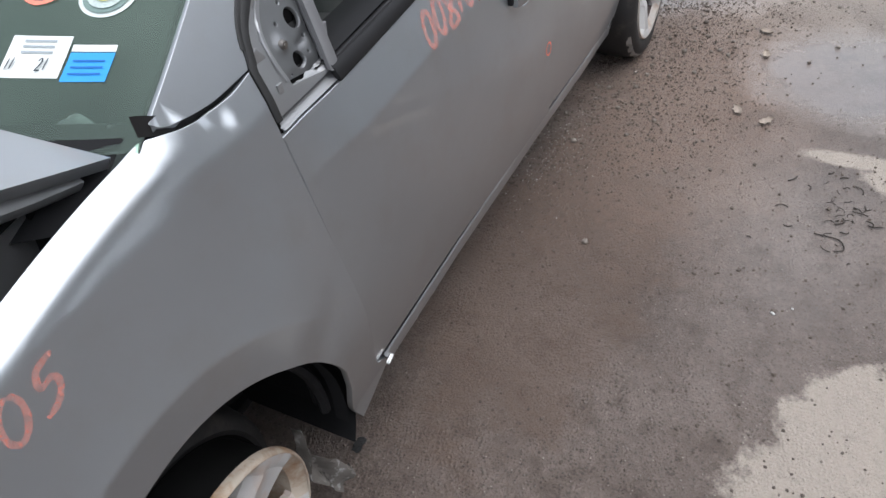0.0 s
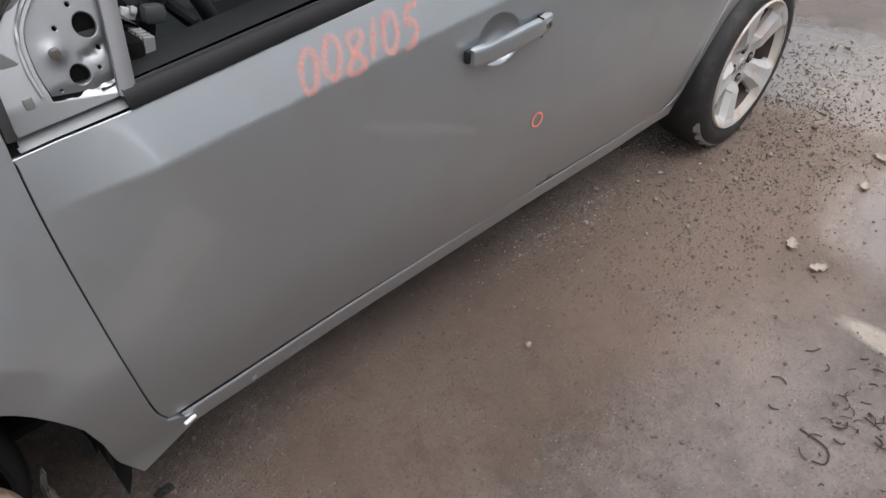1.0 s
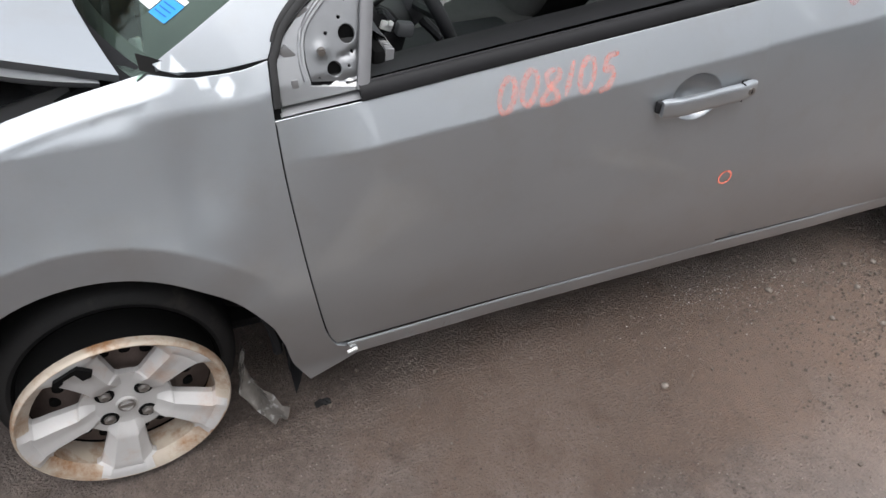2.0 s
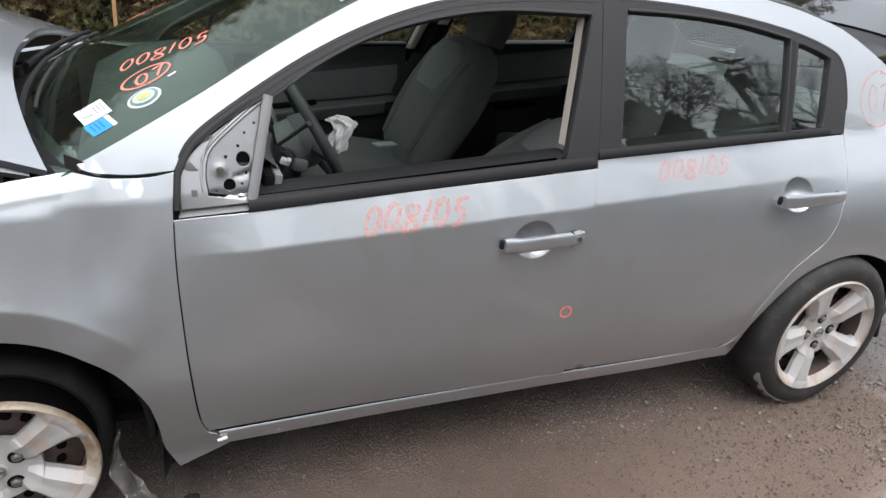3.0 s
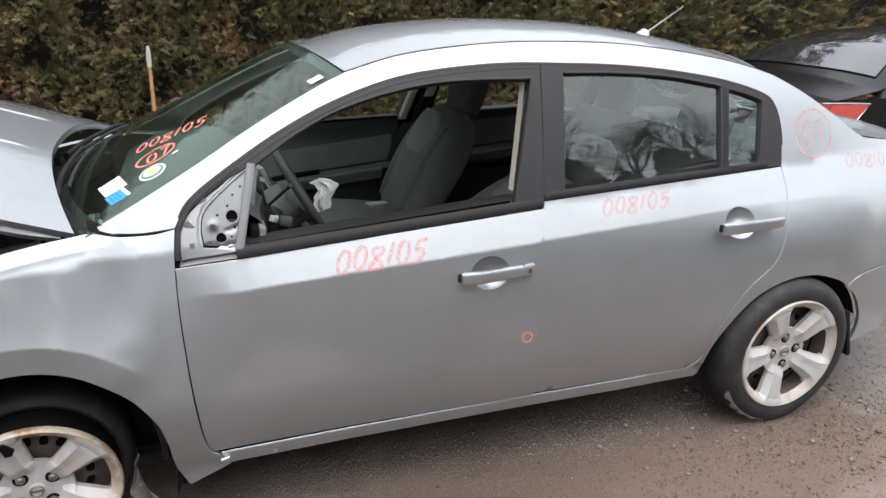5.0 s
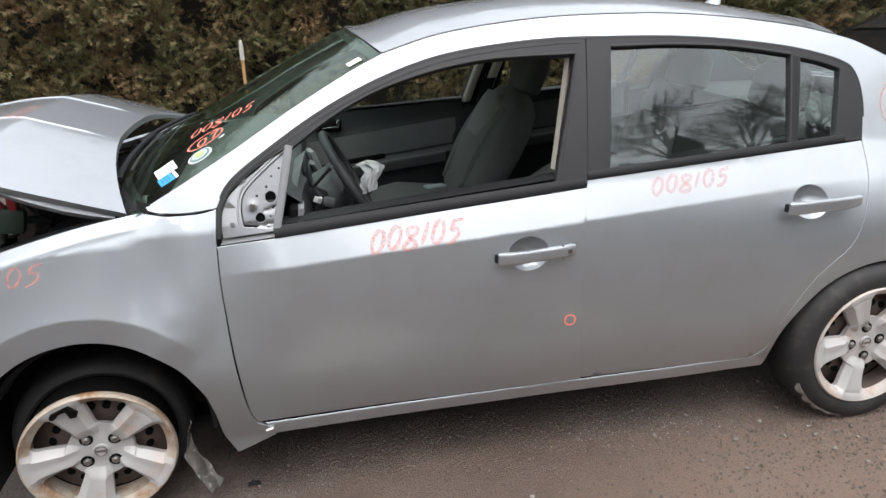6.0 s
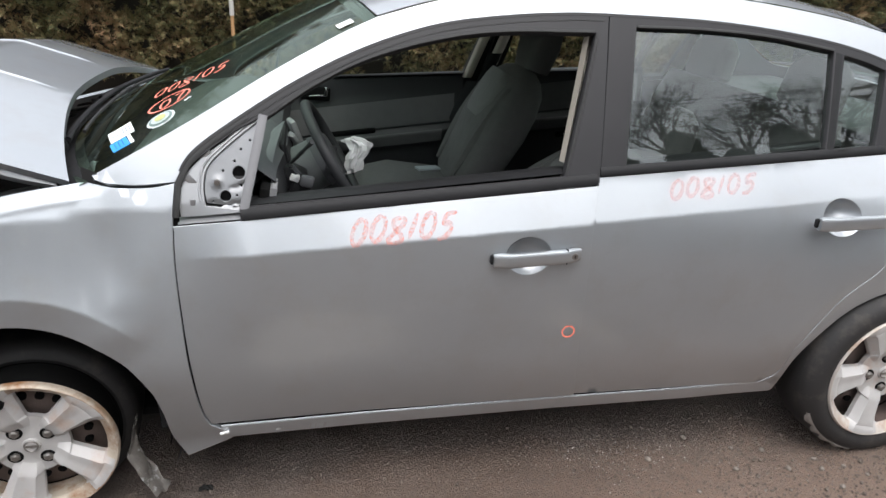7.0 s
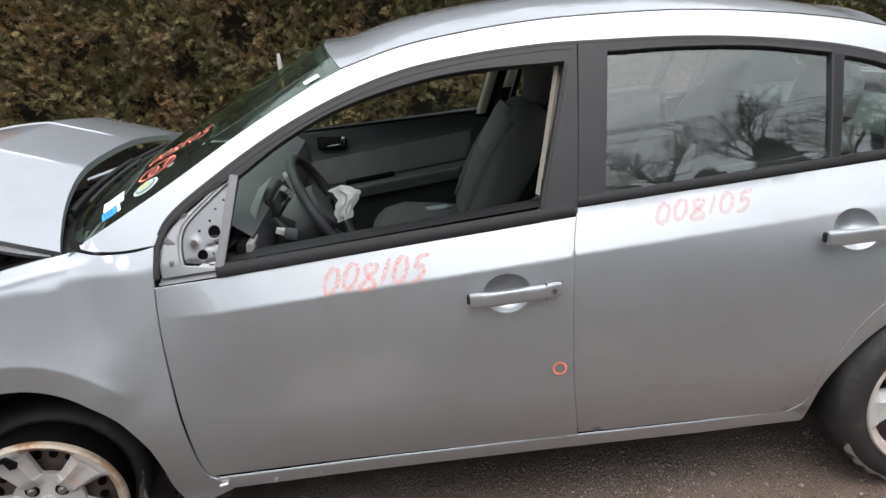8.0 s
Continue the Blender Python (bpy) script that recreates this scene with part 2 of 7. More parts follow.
def curve(points, n=6):
    """Points along a smooth line through the given ones (Catmull-Rom)."""
    p = [np.array(q, float) for q in points]
    p = [2 * p[0] - p[1]] + p + [2 * p[-1] - p[-2]]
    out = []
    for i in range(1, len(p) - 2):
        for k in range(n):
            t = k / n
            out.append(0.5 * (2 * p[i] + (p[i + 1] - p[i - 1]) * t + (2 * p[i - 1] - 5 * p[i] + 4 * p[i + 1] - p[i + 2]) * t * t + (3 * p[i] - p[i - 1] - 3 * p[i + 1] + p[i + 2]) * t**3))
    out.append(p[-2])
    return [tuple(float(v) for v in q) for q in out]


def straight(a, b, step=0.03):
    n = max(1, int(math.dist(a, b) / step))
    return [tuple(a[k] + (b[k] - a[k]) * i / n for k in range(len(a))) for i in range(n + 1)]


def loop(*lines):
    """One closed outline from lines laid end to end, without doubled points."""
    out = []
    for line in lines:
        for q in line:
            if not out or math.dist(out[-1], q) > 0.0015:
                out.append(tuple(q))
    while math.dist(out[0], out[-1]) < 0.0015:
        out.pop()
    return out


def area(poly):
    return 0.5 * sum(a[0] * b[1] - b[0] * a[1] for a, b in zip(poly, poly[1:] + poly[:1]))


def shrink(poly, d):
    """The outline moved inwards by d."""
    s = 1 if area(poly) > 0 else -1
    out, n = [], len(poly)
    for i in range(n):
        a, b, c = (Vector(poly[(i + k) % n][:2]) for k in (-1, 0, 1))
        u, v = (b - a).normalized(), (c - b).normalized()
        t = (u + v).normalized() if (u + v).length > 1e-4 else u
        k = d / max(0.5, math.sqrt(max(0.0, (1 + u.dot(v)) / 2)))
        out.append((b.x - s * t.y * k, b.y + s * t.x * k))
    return out


def inside(q, loops):
    hit = False
    for poly in loops:
        for (x1, y1), (x2, y2) in zip(poly, poly[1:] + poly[:1]):
            if (y1 > q[1]) != (y2 > q[1]) and q[0] < x1 + (q[1] - y1) * (x2 - x1) / (y2 - y1):
                hit = not hit
    return hit


def near_edge(q, loops, d):
    for poly in loops:
        for a in poly:
            if abs(a[0] - q[0]) < d and abs(a[1] - q[1]) < d:
                return True
    return False


def sheet(name, loops, surf, material, parent, step=0.03, depth=0.014, gap=0.0025, flip=False, label="", lift=0.0, round_edge=0.0016, ridges=False):
    """A pressed panel: an outline in side view (holes after it) laid on surf(x, z), with rolled edges and true smooth normals."""
    loops = [shrink(p, gap if i == 0 else -gap) if gap else list(p) for i, p in enumerate(loops)]
    pts, edges = [], []
    for p in loops:
        k = len(pts)
        pts += p
        edges += [(k + i, k + (i + 1) % len(p)) for i in range(len(p))]
    xs, zs = [q[0] for q in loops[0]], [q[1] for q in loops[0]]
    z, row = min(zs) + step * 0.5, 0
    while z < max(zs):
        x = min(xs) + step * (0.5 if row % 2 else 0.0)
        while x < max(xs):
            if inside((x, z), loops) and not near_edge((x, z), loops, step * 0.45):
                pts.append((x, z))
            x += step
        z += step * 0.87
        row += 1
    if ridges and step < 0.04:
        lines = [[(x, belt_z(x) - 0.085 - 0.015 * max(0.0, x - 0.42) + o) for x in np.arange(0.3, 3.2, 0.012)] for o in (-0.006, 0.0, 0.006)]
        lines += [[(hub[0] + (r + o) * math.cos(t), hub[1] + (r + o) * math.sin(t)) for t in np.arange(0.1, 3.2, 0.03)] for hub, r in ((HUB_F, 0.434), (HUB_R, 0.44)) for o in (-0.005, 0.0, 0.005)]
        lines += [[(x, fender_top(x) - 0.062 + o) for x in np.arange(-0.7, 0.2, 0.012)] for o in (-0.008, 0.0, 0.006, 0.012, 0.018, 0.024, 0.03, 0.04, 0.05)]
        for line in lines:
            line = [q for q in line if inside(q, loops) and not near_edge(q, loops, 0.006)]
            if line:
                pts += line
    for cx, cz in HOLLOWS:
        if inside((cx, cz), loops) and step < 0.04:
            pts = [q for i, q in enumerate(pts) if i < len(edges) or math.hypot(q[0] - cx, (q[1] - cz) * 1.24) > 0.078]
            for ring in (0.002, 0.012, 0.022, 0.031, 0.039, 0.046, 0.052, 0.057, 0.061, 0.064, 0.0662, 0.0675, 0.0705):
                pts += [(cx + ring * math.cos(a), cz + ring * 0.806 * math.sin(a)) for a in np.linspace(0, math.tau, 40, endpoint=False)]
    from mathutils import geometry
    v2, _, f2, *_ = geometry.delaunay_2d_cdt([Vector(q) for q in pts], edges, [], 0, 1e-6)
    tri = [f for f in f2 if inside(((v2[f[0]].x + v2[f[1]].x + v2[f[2]].x) / 3, (v2[f[0]].y + v2[f[1]].y + v2[f[2]].y) / 3), loops)]

    def place(x, z):
        p = Vector(surf(x, z))
        e = 0.0015
        nx, nz = Vector(surf(x + e, z)) - Vector(surf(x - e, z)), Vector(surf(x, z + e)) - Vector(surf(x, z - e))
        nn = nx.cross(nz)
        nn.normalize()
        if lift:
            p = p + nn * lift
        return p, nn

    verts, norms, faces = [], [], []
    for q in v2:
        p, nn = place(q.x, q.y)
        verts.append(p)
        norms.append(nn)
    for f in tri:
        a, b, c = (v2[i] for i in f)
        faces.append(tuple(f) if (b - a).cross(c - a) > 0 else tuple(reversed(f)))
    for i, p in enumerate(loops):
        s = (1 if area(p) > 0 else -1) * (1 if i == 0 else -1)
        n, base = len(p), len(verts)
        for k, q in enumerate(p):
            a, c = Vector(p[k - 1]), Vector(p[(k + 1) % n])
            t = (c - a).normalized()
            o = Vector((t.y, -t.x)) * s * (1 if i == 0 else 1)
            o = o if i == 0 else -o * -1
            pos, nn = place(*q)
            out3 = (Vector(surf(q[0] + o.x * 0.004, q[1] + o.y * 0.004)) - Vector(surf(*q))).normalized()
            for off, dep, w in ((0, 0, 0.0), (round_edge * 0.7, round_edge * 0.3, 0.7), (round_edge, round_edge, 2.2), (round_edge, depth, 9.0)):
                verts.append(pos + out3 * off - nn * dep)
                norms.append((nn + out3 * w).normalized())
        for k in range(n):
            k2 = (k + 1) % n
            for r in range(3):
                quad = (base + 4 * k + r, base + 4 * k + r + 1, base + 4 * k2 + r + 1, base + 4 * k2 + r)
                faces.append(quad if s * (1 if i == 0 else 1) > 0 else tuple(reversed(quad)))
    root = parent
    while root is not None and root.parent is not None:
        root = root.parent
    off = root.location if root is not None else Vector()
    if flip:
        verts = [Vector((v.x, 2 * CENTRE - v.y, v.z)) for v in verts]
        norms = [Vector((v.x, -v.y, v.z)) for v in norms]
        faces = [tuple(reversed(f)) for f in faces]
    me = bpy.data.meshes.new(name)
    me.from_pydata([v - off for v in verts], [], faces)
    for f in me.polygons:
        f.use_smooth = True
    me.normals_split_custom_set_from_vertices(norms)
    me.materials.append(material)
    ob = new(name, me)
    ob.parent = parent
    if label:
        ob["label"] = label
    return ob


# ---- the silver sedan: its shape ----
CENTRE = 0.96
HOLLOWS = ((1.367, 0.791), (2.382, 0.868))
HUB_F, HUB_R = (0.0, 0.300), (2.686, 0.300)


def smooth01(t):
    t = max(0.0, min(1.0, t))
    return t * t * (3 - 2 * t)


def lerp(x, xs, ys):
    return float(np.interp(x, xs, ys))


def belt_z(x):
    return 0.896 + 0.0695 * (x - 0.42)


def belt_y(x):
    return 0.115 + 0.05 * (x - 0.42)


def ripple(x, z, cx, cz, rx, rz, d):
    return d * math.exp(-((x - cx) / rx) ** 2 - ((z - cz) / rz) ** 2)


def side_y(x, z):
    """How far in the body side lies (y), by place along and height."""
    h, b = z - belt_z(x), belt_y(x)
    d = 0.037 + 0.0175 * max(0.0, x - 0.42)
    hc = -0.085 - 0.015 * max(0.0, x - 0.42)
    yc = b - d
    low = lerp(x, [-0.3, 0.42, 0.9, 1.5, 2.3, 2.6, 3.2], [0.06, 0.066, 0.08, 0.085, 0.08, 0.072, 0.085])
    if h >= 0:
        y = b + 0.45 * h + 0.12 * h * h
    elif h > hc:
        y = b - d * (h / hc)
    else:
        u = (hc - h) / (0.45 + hc)
        y = yc - (yc - low) * (1 - (1 - u) ** 2.6) if u < 1 else low
    front = smooth01((0.62 - x) / 0.24)
    if front > 0 and h < 0.05:
        g = max(0.0, min(1.0, (h + 0.40) / 0.45))
        y = y * (1 - front) + front * (low + (b + 0.0228 - low) * g ** 1.5)
    if z < 0.5:
        y += 0.02 * min(1.3, (0.5 - z) / 0.2) ** 2
    if x < -0.3:
        y += 0.8 * (x + 0.3) ** 2
    if x > 2.9:
        y += 0.42 * (x - 2.9) ** 2
    # wheel arch flares with a ridge above each
    for (hx, hz), ridge, amp in ((HUB_F, 0.434, 0.028), (HUB_R, 0.44, 0.012)):
        r, a = math.hypot(x - hx, z - hz), math.degrees(math.atan2(z - hz, x - hx))
        if r < 0.75 and a > 0:
            w = smooth01((a - 38) / 20) if hx == 0 else smooth01((a - 15) / 30) * smooth01((190 - a) / 40)
            y -= w * amp * ((math.exp(-(r - ridge) / 0.12) if hx == 0 else math.exp(-(((r - ridge) / 0.13) ** 2))) if r > ridge else 1 - (0.36 if hx == 0 else 0.6) * (ridge - r) / 0.085)
    # dents of the struck fender
    if x < 0.45:
        y += ripple(x, z, 0.262, 0.665, 0.045, 0.030, 0.003) + ripple(x, z, 0.262, 0.83, 0.055, 0.13, 0.0065) - ripple(x, z, 0.34, 0.75, 0.05, 0.14, 0.003) - ripple(x, z, 0.325, 0.58, 0.045, 0.11, 0.003)
    # finger hollows behind the door handles
    for cx, cz in HOLLOWS:
        q = ((x - cx) / 0.067) ** 2 + ((z - cz) / 0.054) ** 2
        if q < 1:
            y += 0.045 * (1 - q) ** 0.85
    return y


def body(x, z):
    return (x, side_y(x, z), z)


def fender_top(x):
    return ((-0.2158 * x + -0.2234) * x + 0.2010) * x + 0.9272 + 0.062


def fender_surf(x, z):
    """The body side, rolled inwards at the top of the fender towards the hood."""
    zt = fender_top(x) - 0.062
    w = smooth01((0.28 - x) / 0.09)
    if z <= zt or w == 0:
        # the struck fender stands out behind the wheel arch
        return (x, side_y(x, z) - ripple(x, z, 0.30, 0.50, 0.20, 0.18, 0.020) * smooth01((x + 0.10) / 0.36), z)
    y, zz, n = side_y(x, zt), zt, 14
    for k in range(n):
        a = math.radians(12 + 36 * smooth01(((k + 0.5) / n) * (z - zt) / 0.028) + 8 * ((k + 0.5) / n))
        y, zz = y + math.sin(a) * (z - zt) / n, zz + math.cos(a) * (z - zt) / n
    return (x, y * w + side_y(x, z) * (1 - w), zz * w + z * (1 - w))


car = new("car")
car.location = (1.34, CENTRE, 0.0)
tagged(car, "silver four-door sedan with a dented fender and orange marker numbers", "car")

# outlines in side view
FENDER_GAP = curve([(0.426, 1.000), (0.417, 0.90), (0.415, 0.787), (0.421, 0.642), (0.43, 0.509), (0.446, 0.36), (0.465, 0.300)], 6)
DOOR_GAP = curve([(1.584, 0.975), (1.562, 0.872), (1.551, 0.686), (1.550, 0.5), (1.565, 0.298)], 6)
REAR_EDGE = curve([(2.632, 1.046), (2.623, 0.945), (2.587, 0.833), (2.535, 0.717), (2.425, 0.618), (2.35, 0.512), (2.30, 0.423), (2.275, 0.335), (2.215, 0.290)], 6)
SEAL = curve([(0.426, 1.000), (0.467, 1.066), (0.572, 1.14), (0.752, 1.244), (0.939, 1.326), (1.133, 1.383), (1.332, 1.41), (1.537, 1.422), (1.726, 1.42), (1.965, 1.412), (2.189, 1.392), (2.419, 1.357), (2.59, 1.310), (2.645, 1.265), (2.655, 1.17), (2.632, 1.046)], 5)
WS_EDGE = curve([(0.225, 1.019), (0.321, 1.068), (0.489, 1.158), (0.665, 1.258), (0.85, 1.353), (0.961, 1.402)], 5)
ROOF_SEAM = curve([(0.961, 1.402), (1.14, 1.449), (1.341, 1.476), (1.548, 1.491), (1.76, 1.493), (1.98, 1.487), (2.206, 1.466), (2.436, 1.432), (2.60, 1.395)], 5)
BACK_EDGE = curve([(2.60, 1.395), (2.68, 1.369), (2.81, 1.306), (2.942, 1.225), (3.078, 1.140), (3.175, 1.120), (3.297, 1.105), (3.50, 1.085), (3.62, 1.06)], 4)
ARCH_R = curve([(2.283, 0.25), (2.292, 0.283), (2.317, 0.39), (2.381, 0.485), (2.482, 0.578), (2.611, 0.630), (2.755, 0.635), (2.887, 0.598), (2.94, 0.565)], 6)
ARCH_F = [(0.355 * math.cos(a), 0.300 + 0.357 * math.sin(a)) for a in np.linspace(math.radians(186), math.radians(22), 40)]
ARCH_F += curve([(0.345, 0.36), (0.357, 0.262), (0.388, 0.190)], 4)


TOP_LINE = [(x, fender_top(x)) for x in np.linspace(-0.72, 0.16, 30)]
FENDER = loop(TOP_LINE, curve([(0.16, fender_top(0.16)), (0.205, 1.020), (0.232, 1.008), (0.262, 0.996), (0.30, 0.991), (0.37, 0.991), (0.424, 1.000)], 4), FENDER_GAP,
              straight((0.465, 0.300), (0.485, 0.286)), straight((0.50, 0.275), (0.520, 0.236)), straight((0.520, 0.236), (0.388, 0.186)), ARCH_F[::-1],
              straight((-0.353, 0.262), (-0.60, 0.30)), straight((-0.60, 0.30), (-0.72, fender_top(-0.72))))
FENDER_FAR = loop([q for q in TOP_LINE if q[0] > -0.42], curve([(0.16, fender_top(0.16)), (0.205, 1.020), (0.232, 1.008), (0.262, 0.996), (0.30, 0.991), (0.37, 0.991), (0.424, 1.000)], 4), FENDER_GAP,
                  straight((0.465, 0.300), (0.485, 0.286)), straight((0.50, 0.275), (0.520, 0.236)), straight((0.520, 0.236), (0.388, 0.186)), ARCH_F[::-1], straight((-0.353, 0.262), (-0.41, fender_top(-0.41) - 0.03)))
FRONT_SKIN = loop(FENDER_GAP[6:], straight((0.465, 0.300), (1.565, 0.298)), DOOR_GAP[::-1], straight((1.584, 0.973), (0.417, 0.896)))
REAR_SKIN = loop([(q[0], q[1]) for q in DOOR_GAP], straight((1.565, 0.298), (2.215, 0.290)), REAR_EDGE[::-1], straight((2.632, 1.046), (1.584, 0.992)))
UNISIDE = loop(WS_EDGE, ROOF_SEAM, BACK_EDGE, straight((3.62, 1.06), (3.64, 0.66), 0.05), curve([(3.64, 0.66), (3.25, 0.628), (3.02, 0.62), (2.94, 0.565)], 5), ARCH_R[::-1],
               straight((2.283, 0.25), (2.215, 0.286)), REAR_EDGE[::-1], SEAL[::-1], curve([(0.426, 1.000), (0.33, 0.994), (0.25, 1.003), (0.225, 1.019)], 4))
for side, tag in ((False, ""), (True, "")):
    if not side:
        sheet("front_fender", [FENDER], fender_surf, PAINT, car, step=0.022, ridges=True, gap=0.0032, label="dented silver front fender with rolled arch")
    else:
        sheet("front_fender", [FENDER_FAR], fender_surf, PAINT, car, step=0.05, gap=0.002, flip=True)
    sheet("body_side", [UNISIDE], body, PAINT, car, step=0.035, ridges=True, gap=0.002, flip=side, round_edge=0.0008)


def ajar(x, z):
    return (x, side_y(x, z) - 0.009 * smooth01((x - 0.7) / 0.85), z)


front_door = sheet("front_door", [FRONT_SKIN], ajar, PAINT, car, step=0.024, ridges=True, gap=0.003, label="silver front door with its mirror removed")
rear_door = sheet("rear_door", [REAR_SKIN], body, PAINT, car, step=0.024, ridges=True, gap=0.003, label="silver rear door")
far_front_door = sheet("front_door", [FRONT_SKIN], body, PAINT, car, step=0.05, flip=True)
far_rear_door = sheet("rear_door", [REAR_SKIN], body, PAINT, car, step=0.05, flip=True)

# rocker panel under the doors, with its bright upper ridge


def rocker_surf(x, z):
    base = side_y(x, 0.30)
    return (x, base + lerp(z, [0.20, 0.230, 0.238, 0.250, 0.270, 0.283, 0.289, 0.2925, 0.296, 0.30], [0.07, 0.040, 0.018, 0.002, -0.002, -0.0032, -0.0040, -0.0035, -0.0012, 0.0035]) + 0.008 * smooth01((x - 1.9) / 0.35), z)


ROCKER_Z = (0.210, 0.226, 0.231, 0.235, 0.240, 0.250, 0.262, 0.274, 0.283, 0.287, 0.2895, 0.2915, 0.2935, 0.296)
for side in (False, True):
    bm = bmesh.new()

    def rocker_at(u, z, side=side):
        x0 = lerp(z, [0.21, 0.226, 0.284, 0.296], [0.54, 0.53, 0.494, 0.490])
        x1 = lerp(z, [0.21, 0.226, 0.29, 0.296], [2.285, 2.285, 2.262, 2.258])
        p = rocker_surf(x0 + (x1 - x0) * u, z)
        return (p[0], 2 * CENTRE - p[1] if side else p[1], z)

    bm_grid(bm, rocker_at, np.linspace(0, 1, 121), ROCKER_Z)
    part("rocker_panel", bm, PAINT, car)
BUMPER_R = loop(curve([(2.94, 0.560), (3.02, 0.614), (3.25, 0.622), (3.64, 0.654)], 5), straight((3.64, 0.654), (3.66, 0.30), 0.05), straight((3.66, 0.30), (3.03, 0.255), 0.05),
                curve([(3.03, 0.255), (3.095, 0.29), (3.085, 0.40), (3.005, 0.514), (2.94, 0.560)], 5))
for side in (False, True):
    sheet("rear_bumper", [BUMPER_R], body, PAINT, car, step=0.04, gap=0.002, flip=side)

# black window frames, belt mouldings, seals
FRONT_OPEN = loop(straight((0.603, 0.945), (0.657, 1.150)), curve([(0.657, 1.150), (0.786, 1.229), (0.936, 1.296), (1.128, 1.346), (1.326, 1.371), (1.60, 1.374)], 5),
                  straight((1.605, 1.372), (1.482, 0.998)), straight((1.482, 0.996), (0.603, 0.940)))
FRONT_FRAME = loop(curve([(0.426, 1.000), (0.467, 1.066), (0.572, 1.14), (0.752, 1.244), (0.939, 1.326), (1.133, 1.383), (1.332, 1.41), (1.537, 1.422), (1.648, 1.421)], 5),
                   straight((1.648, 1.421), (1.588, 0.976)), straight((1.588, 0.976), (0.600, 0.911)), straight((0.600, 0.911), (0.640, 1.150)), curve([(0.640, 1.150), (0.56, 1.108), (0.46, 1.035), (0.438, 0.985)], 5))
REAR_OPEN = loop(straight((1.674, 1.022), (1.734, 1.391)), curve([(1.734, 1.391), (1.962, 1.388), (2.185, 1.372), (2.402, 1.338)], 5), straight((2.402, 1.338), (2.345, 1.054)), straight((2.345, 1.054), (1.674, 1.022)))
QUARTER_OPEN = loop(straight((2.376, 1.056), (2.438, 1.326)), curve([(2.438, 1.326), (2.52, 1.306), (2.588, 1.282)], 4), straight((2.588, 1.282), (2.528, 1.064)), straight((2.528, 1.064), (2.376, 1.056)))
REAR_FRAME = loop(curve([(1.652, 1.421), (1.726, 1.42), (1.965, 1.412), (2.189, 1.392), (2.419, 1.357), (2.59, 1.310), (2.645, 1.265), (2.655, 1.17), (2.632, 1.048)], 5), straight((2.632, 1.048), (1.592, 0.994)), straight((1.592, 0.994), (1.652, 1.421)))
for side, fd, rd in ((False, front_door, rear_door), (True, far_front_door, far_rear_door)):
    sheet("window_frame", [FRONT_FRAME, FRONT_OPEN], body, PILLAR_FILM, fd, step=0.03, gap=0.001, depth=0.03, flip=side, lift=0.002, label="black window frame")
    sheet("window_frame", [REAR_FRAME, REAR_OPEN, QUARTER_OPEN], body, PILLAR_FILM, rd, step=0.03, gap=0.001, depth=0.03, flip=side, lift=0.002, label="black window frame")


def inset(d):
    return lambda x, z: (x, side_y(x, z) + d, z)


for side, rd in ((False, rear_door), (True, far_rear_door)):
    a = sheet("window_glass", [shrink(REAR_OPEN, -0.01)], inset(0.014), GLASS_FAR if side else GLASS_SIDE, rd, step=0.05, gap=0.0, depth=0.004, flip=side, label="closed rear side window glass")
    b = sheet("quarter_glass", [shrink(QUARTER_OPEN, -0.01)], inset(0.014), GLASS_FAR if side else GLASS_SIDE, rd, step=0.05, gap=0.0, depth=0.004, flip=side)
    a.visible_shadow = b.visible_shadow = False
    if side:
        c = sheet("window_glass", [shrink(FRONT_OPEN, -0.01)], inset(0.014), GLASS_FAR, far_front_door, step=0.05, gap=0.0, depth=0.004, flip=True)
        c.visible_shadow = False


def strip(name, line, w_in, w_out, proud, material, parent, flip=False, label="", z_of=None):
    """A moulding along a side-view line, w_in below and w_out above it, standing proud of the body."""
    bm = bmesh.new()
    prof = [(-w_in, 0.004), (-w_in, -proud * 0.6), (-w_in * 0.6, -proud), (w_out * 0.6, -proud), (w_out, -proud * 0.5), (w_out, 0.006)]
    rings = []
    for k, q in enumerate(line):
        a, c = Vector(line[max(k - 1, 0)]), Vector(line[min(k + 1, len(line) - 1)])
        t = (c - a).normalized()
        n = Vector((-t.y, t.x))
        ring = []
        for o, d in prof:
            x, z = q[0] + n.x * o, q[1] + n.y * o
            y = side_y(x, z) + d
            ring.append(bm.verts.new((x, 2 * CENTRE - y if flip else y, z)))
        rings.append(ring)
    for u, v in zip(rings, rings[1:]):
        for i in range(len(prof)):
            j = (i + 1) % len(prof)
            bm.faces.new((u[i], u[j], v[j], v[i]))
    bm.faces.new(rings[0])
    bm.faces.new(rings[-1][::-1])
    return part(name, bm, material, parent, label)


strip("belt_moulding", straight((0.585, 0.920), (1.580, 0.986)), 0.013, 0.0155, 0.008, BLACK_TRIM, front_door, label="black rubber belt moulding")
strip("belt_moulding", straight((1.592, 1.006), (2.56, 1.056)), 0.012, 0.012, 0.007, BLACK_TRIM, rear_door, label="black rubber belt moulding")
strip("door_seal", [(q[0], q[1]) for q in SEAL[2:-3]], 0.004, 0.005, 0.003, RUBBER, car, label="black rubber door seal")
strip("frame_groove", curve([(0.572, 1.122), (0.752, 1.226), (0.939, 1.309), (1.133, 1.366), (1.332, 1.394), (1.537, 1.407), (1.63, 1.407)], 6), 0.0022, 0.0022, 0.0035, RUBBER, front_door)
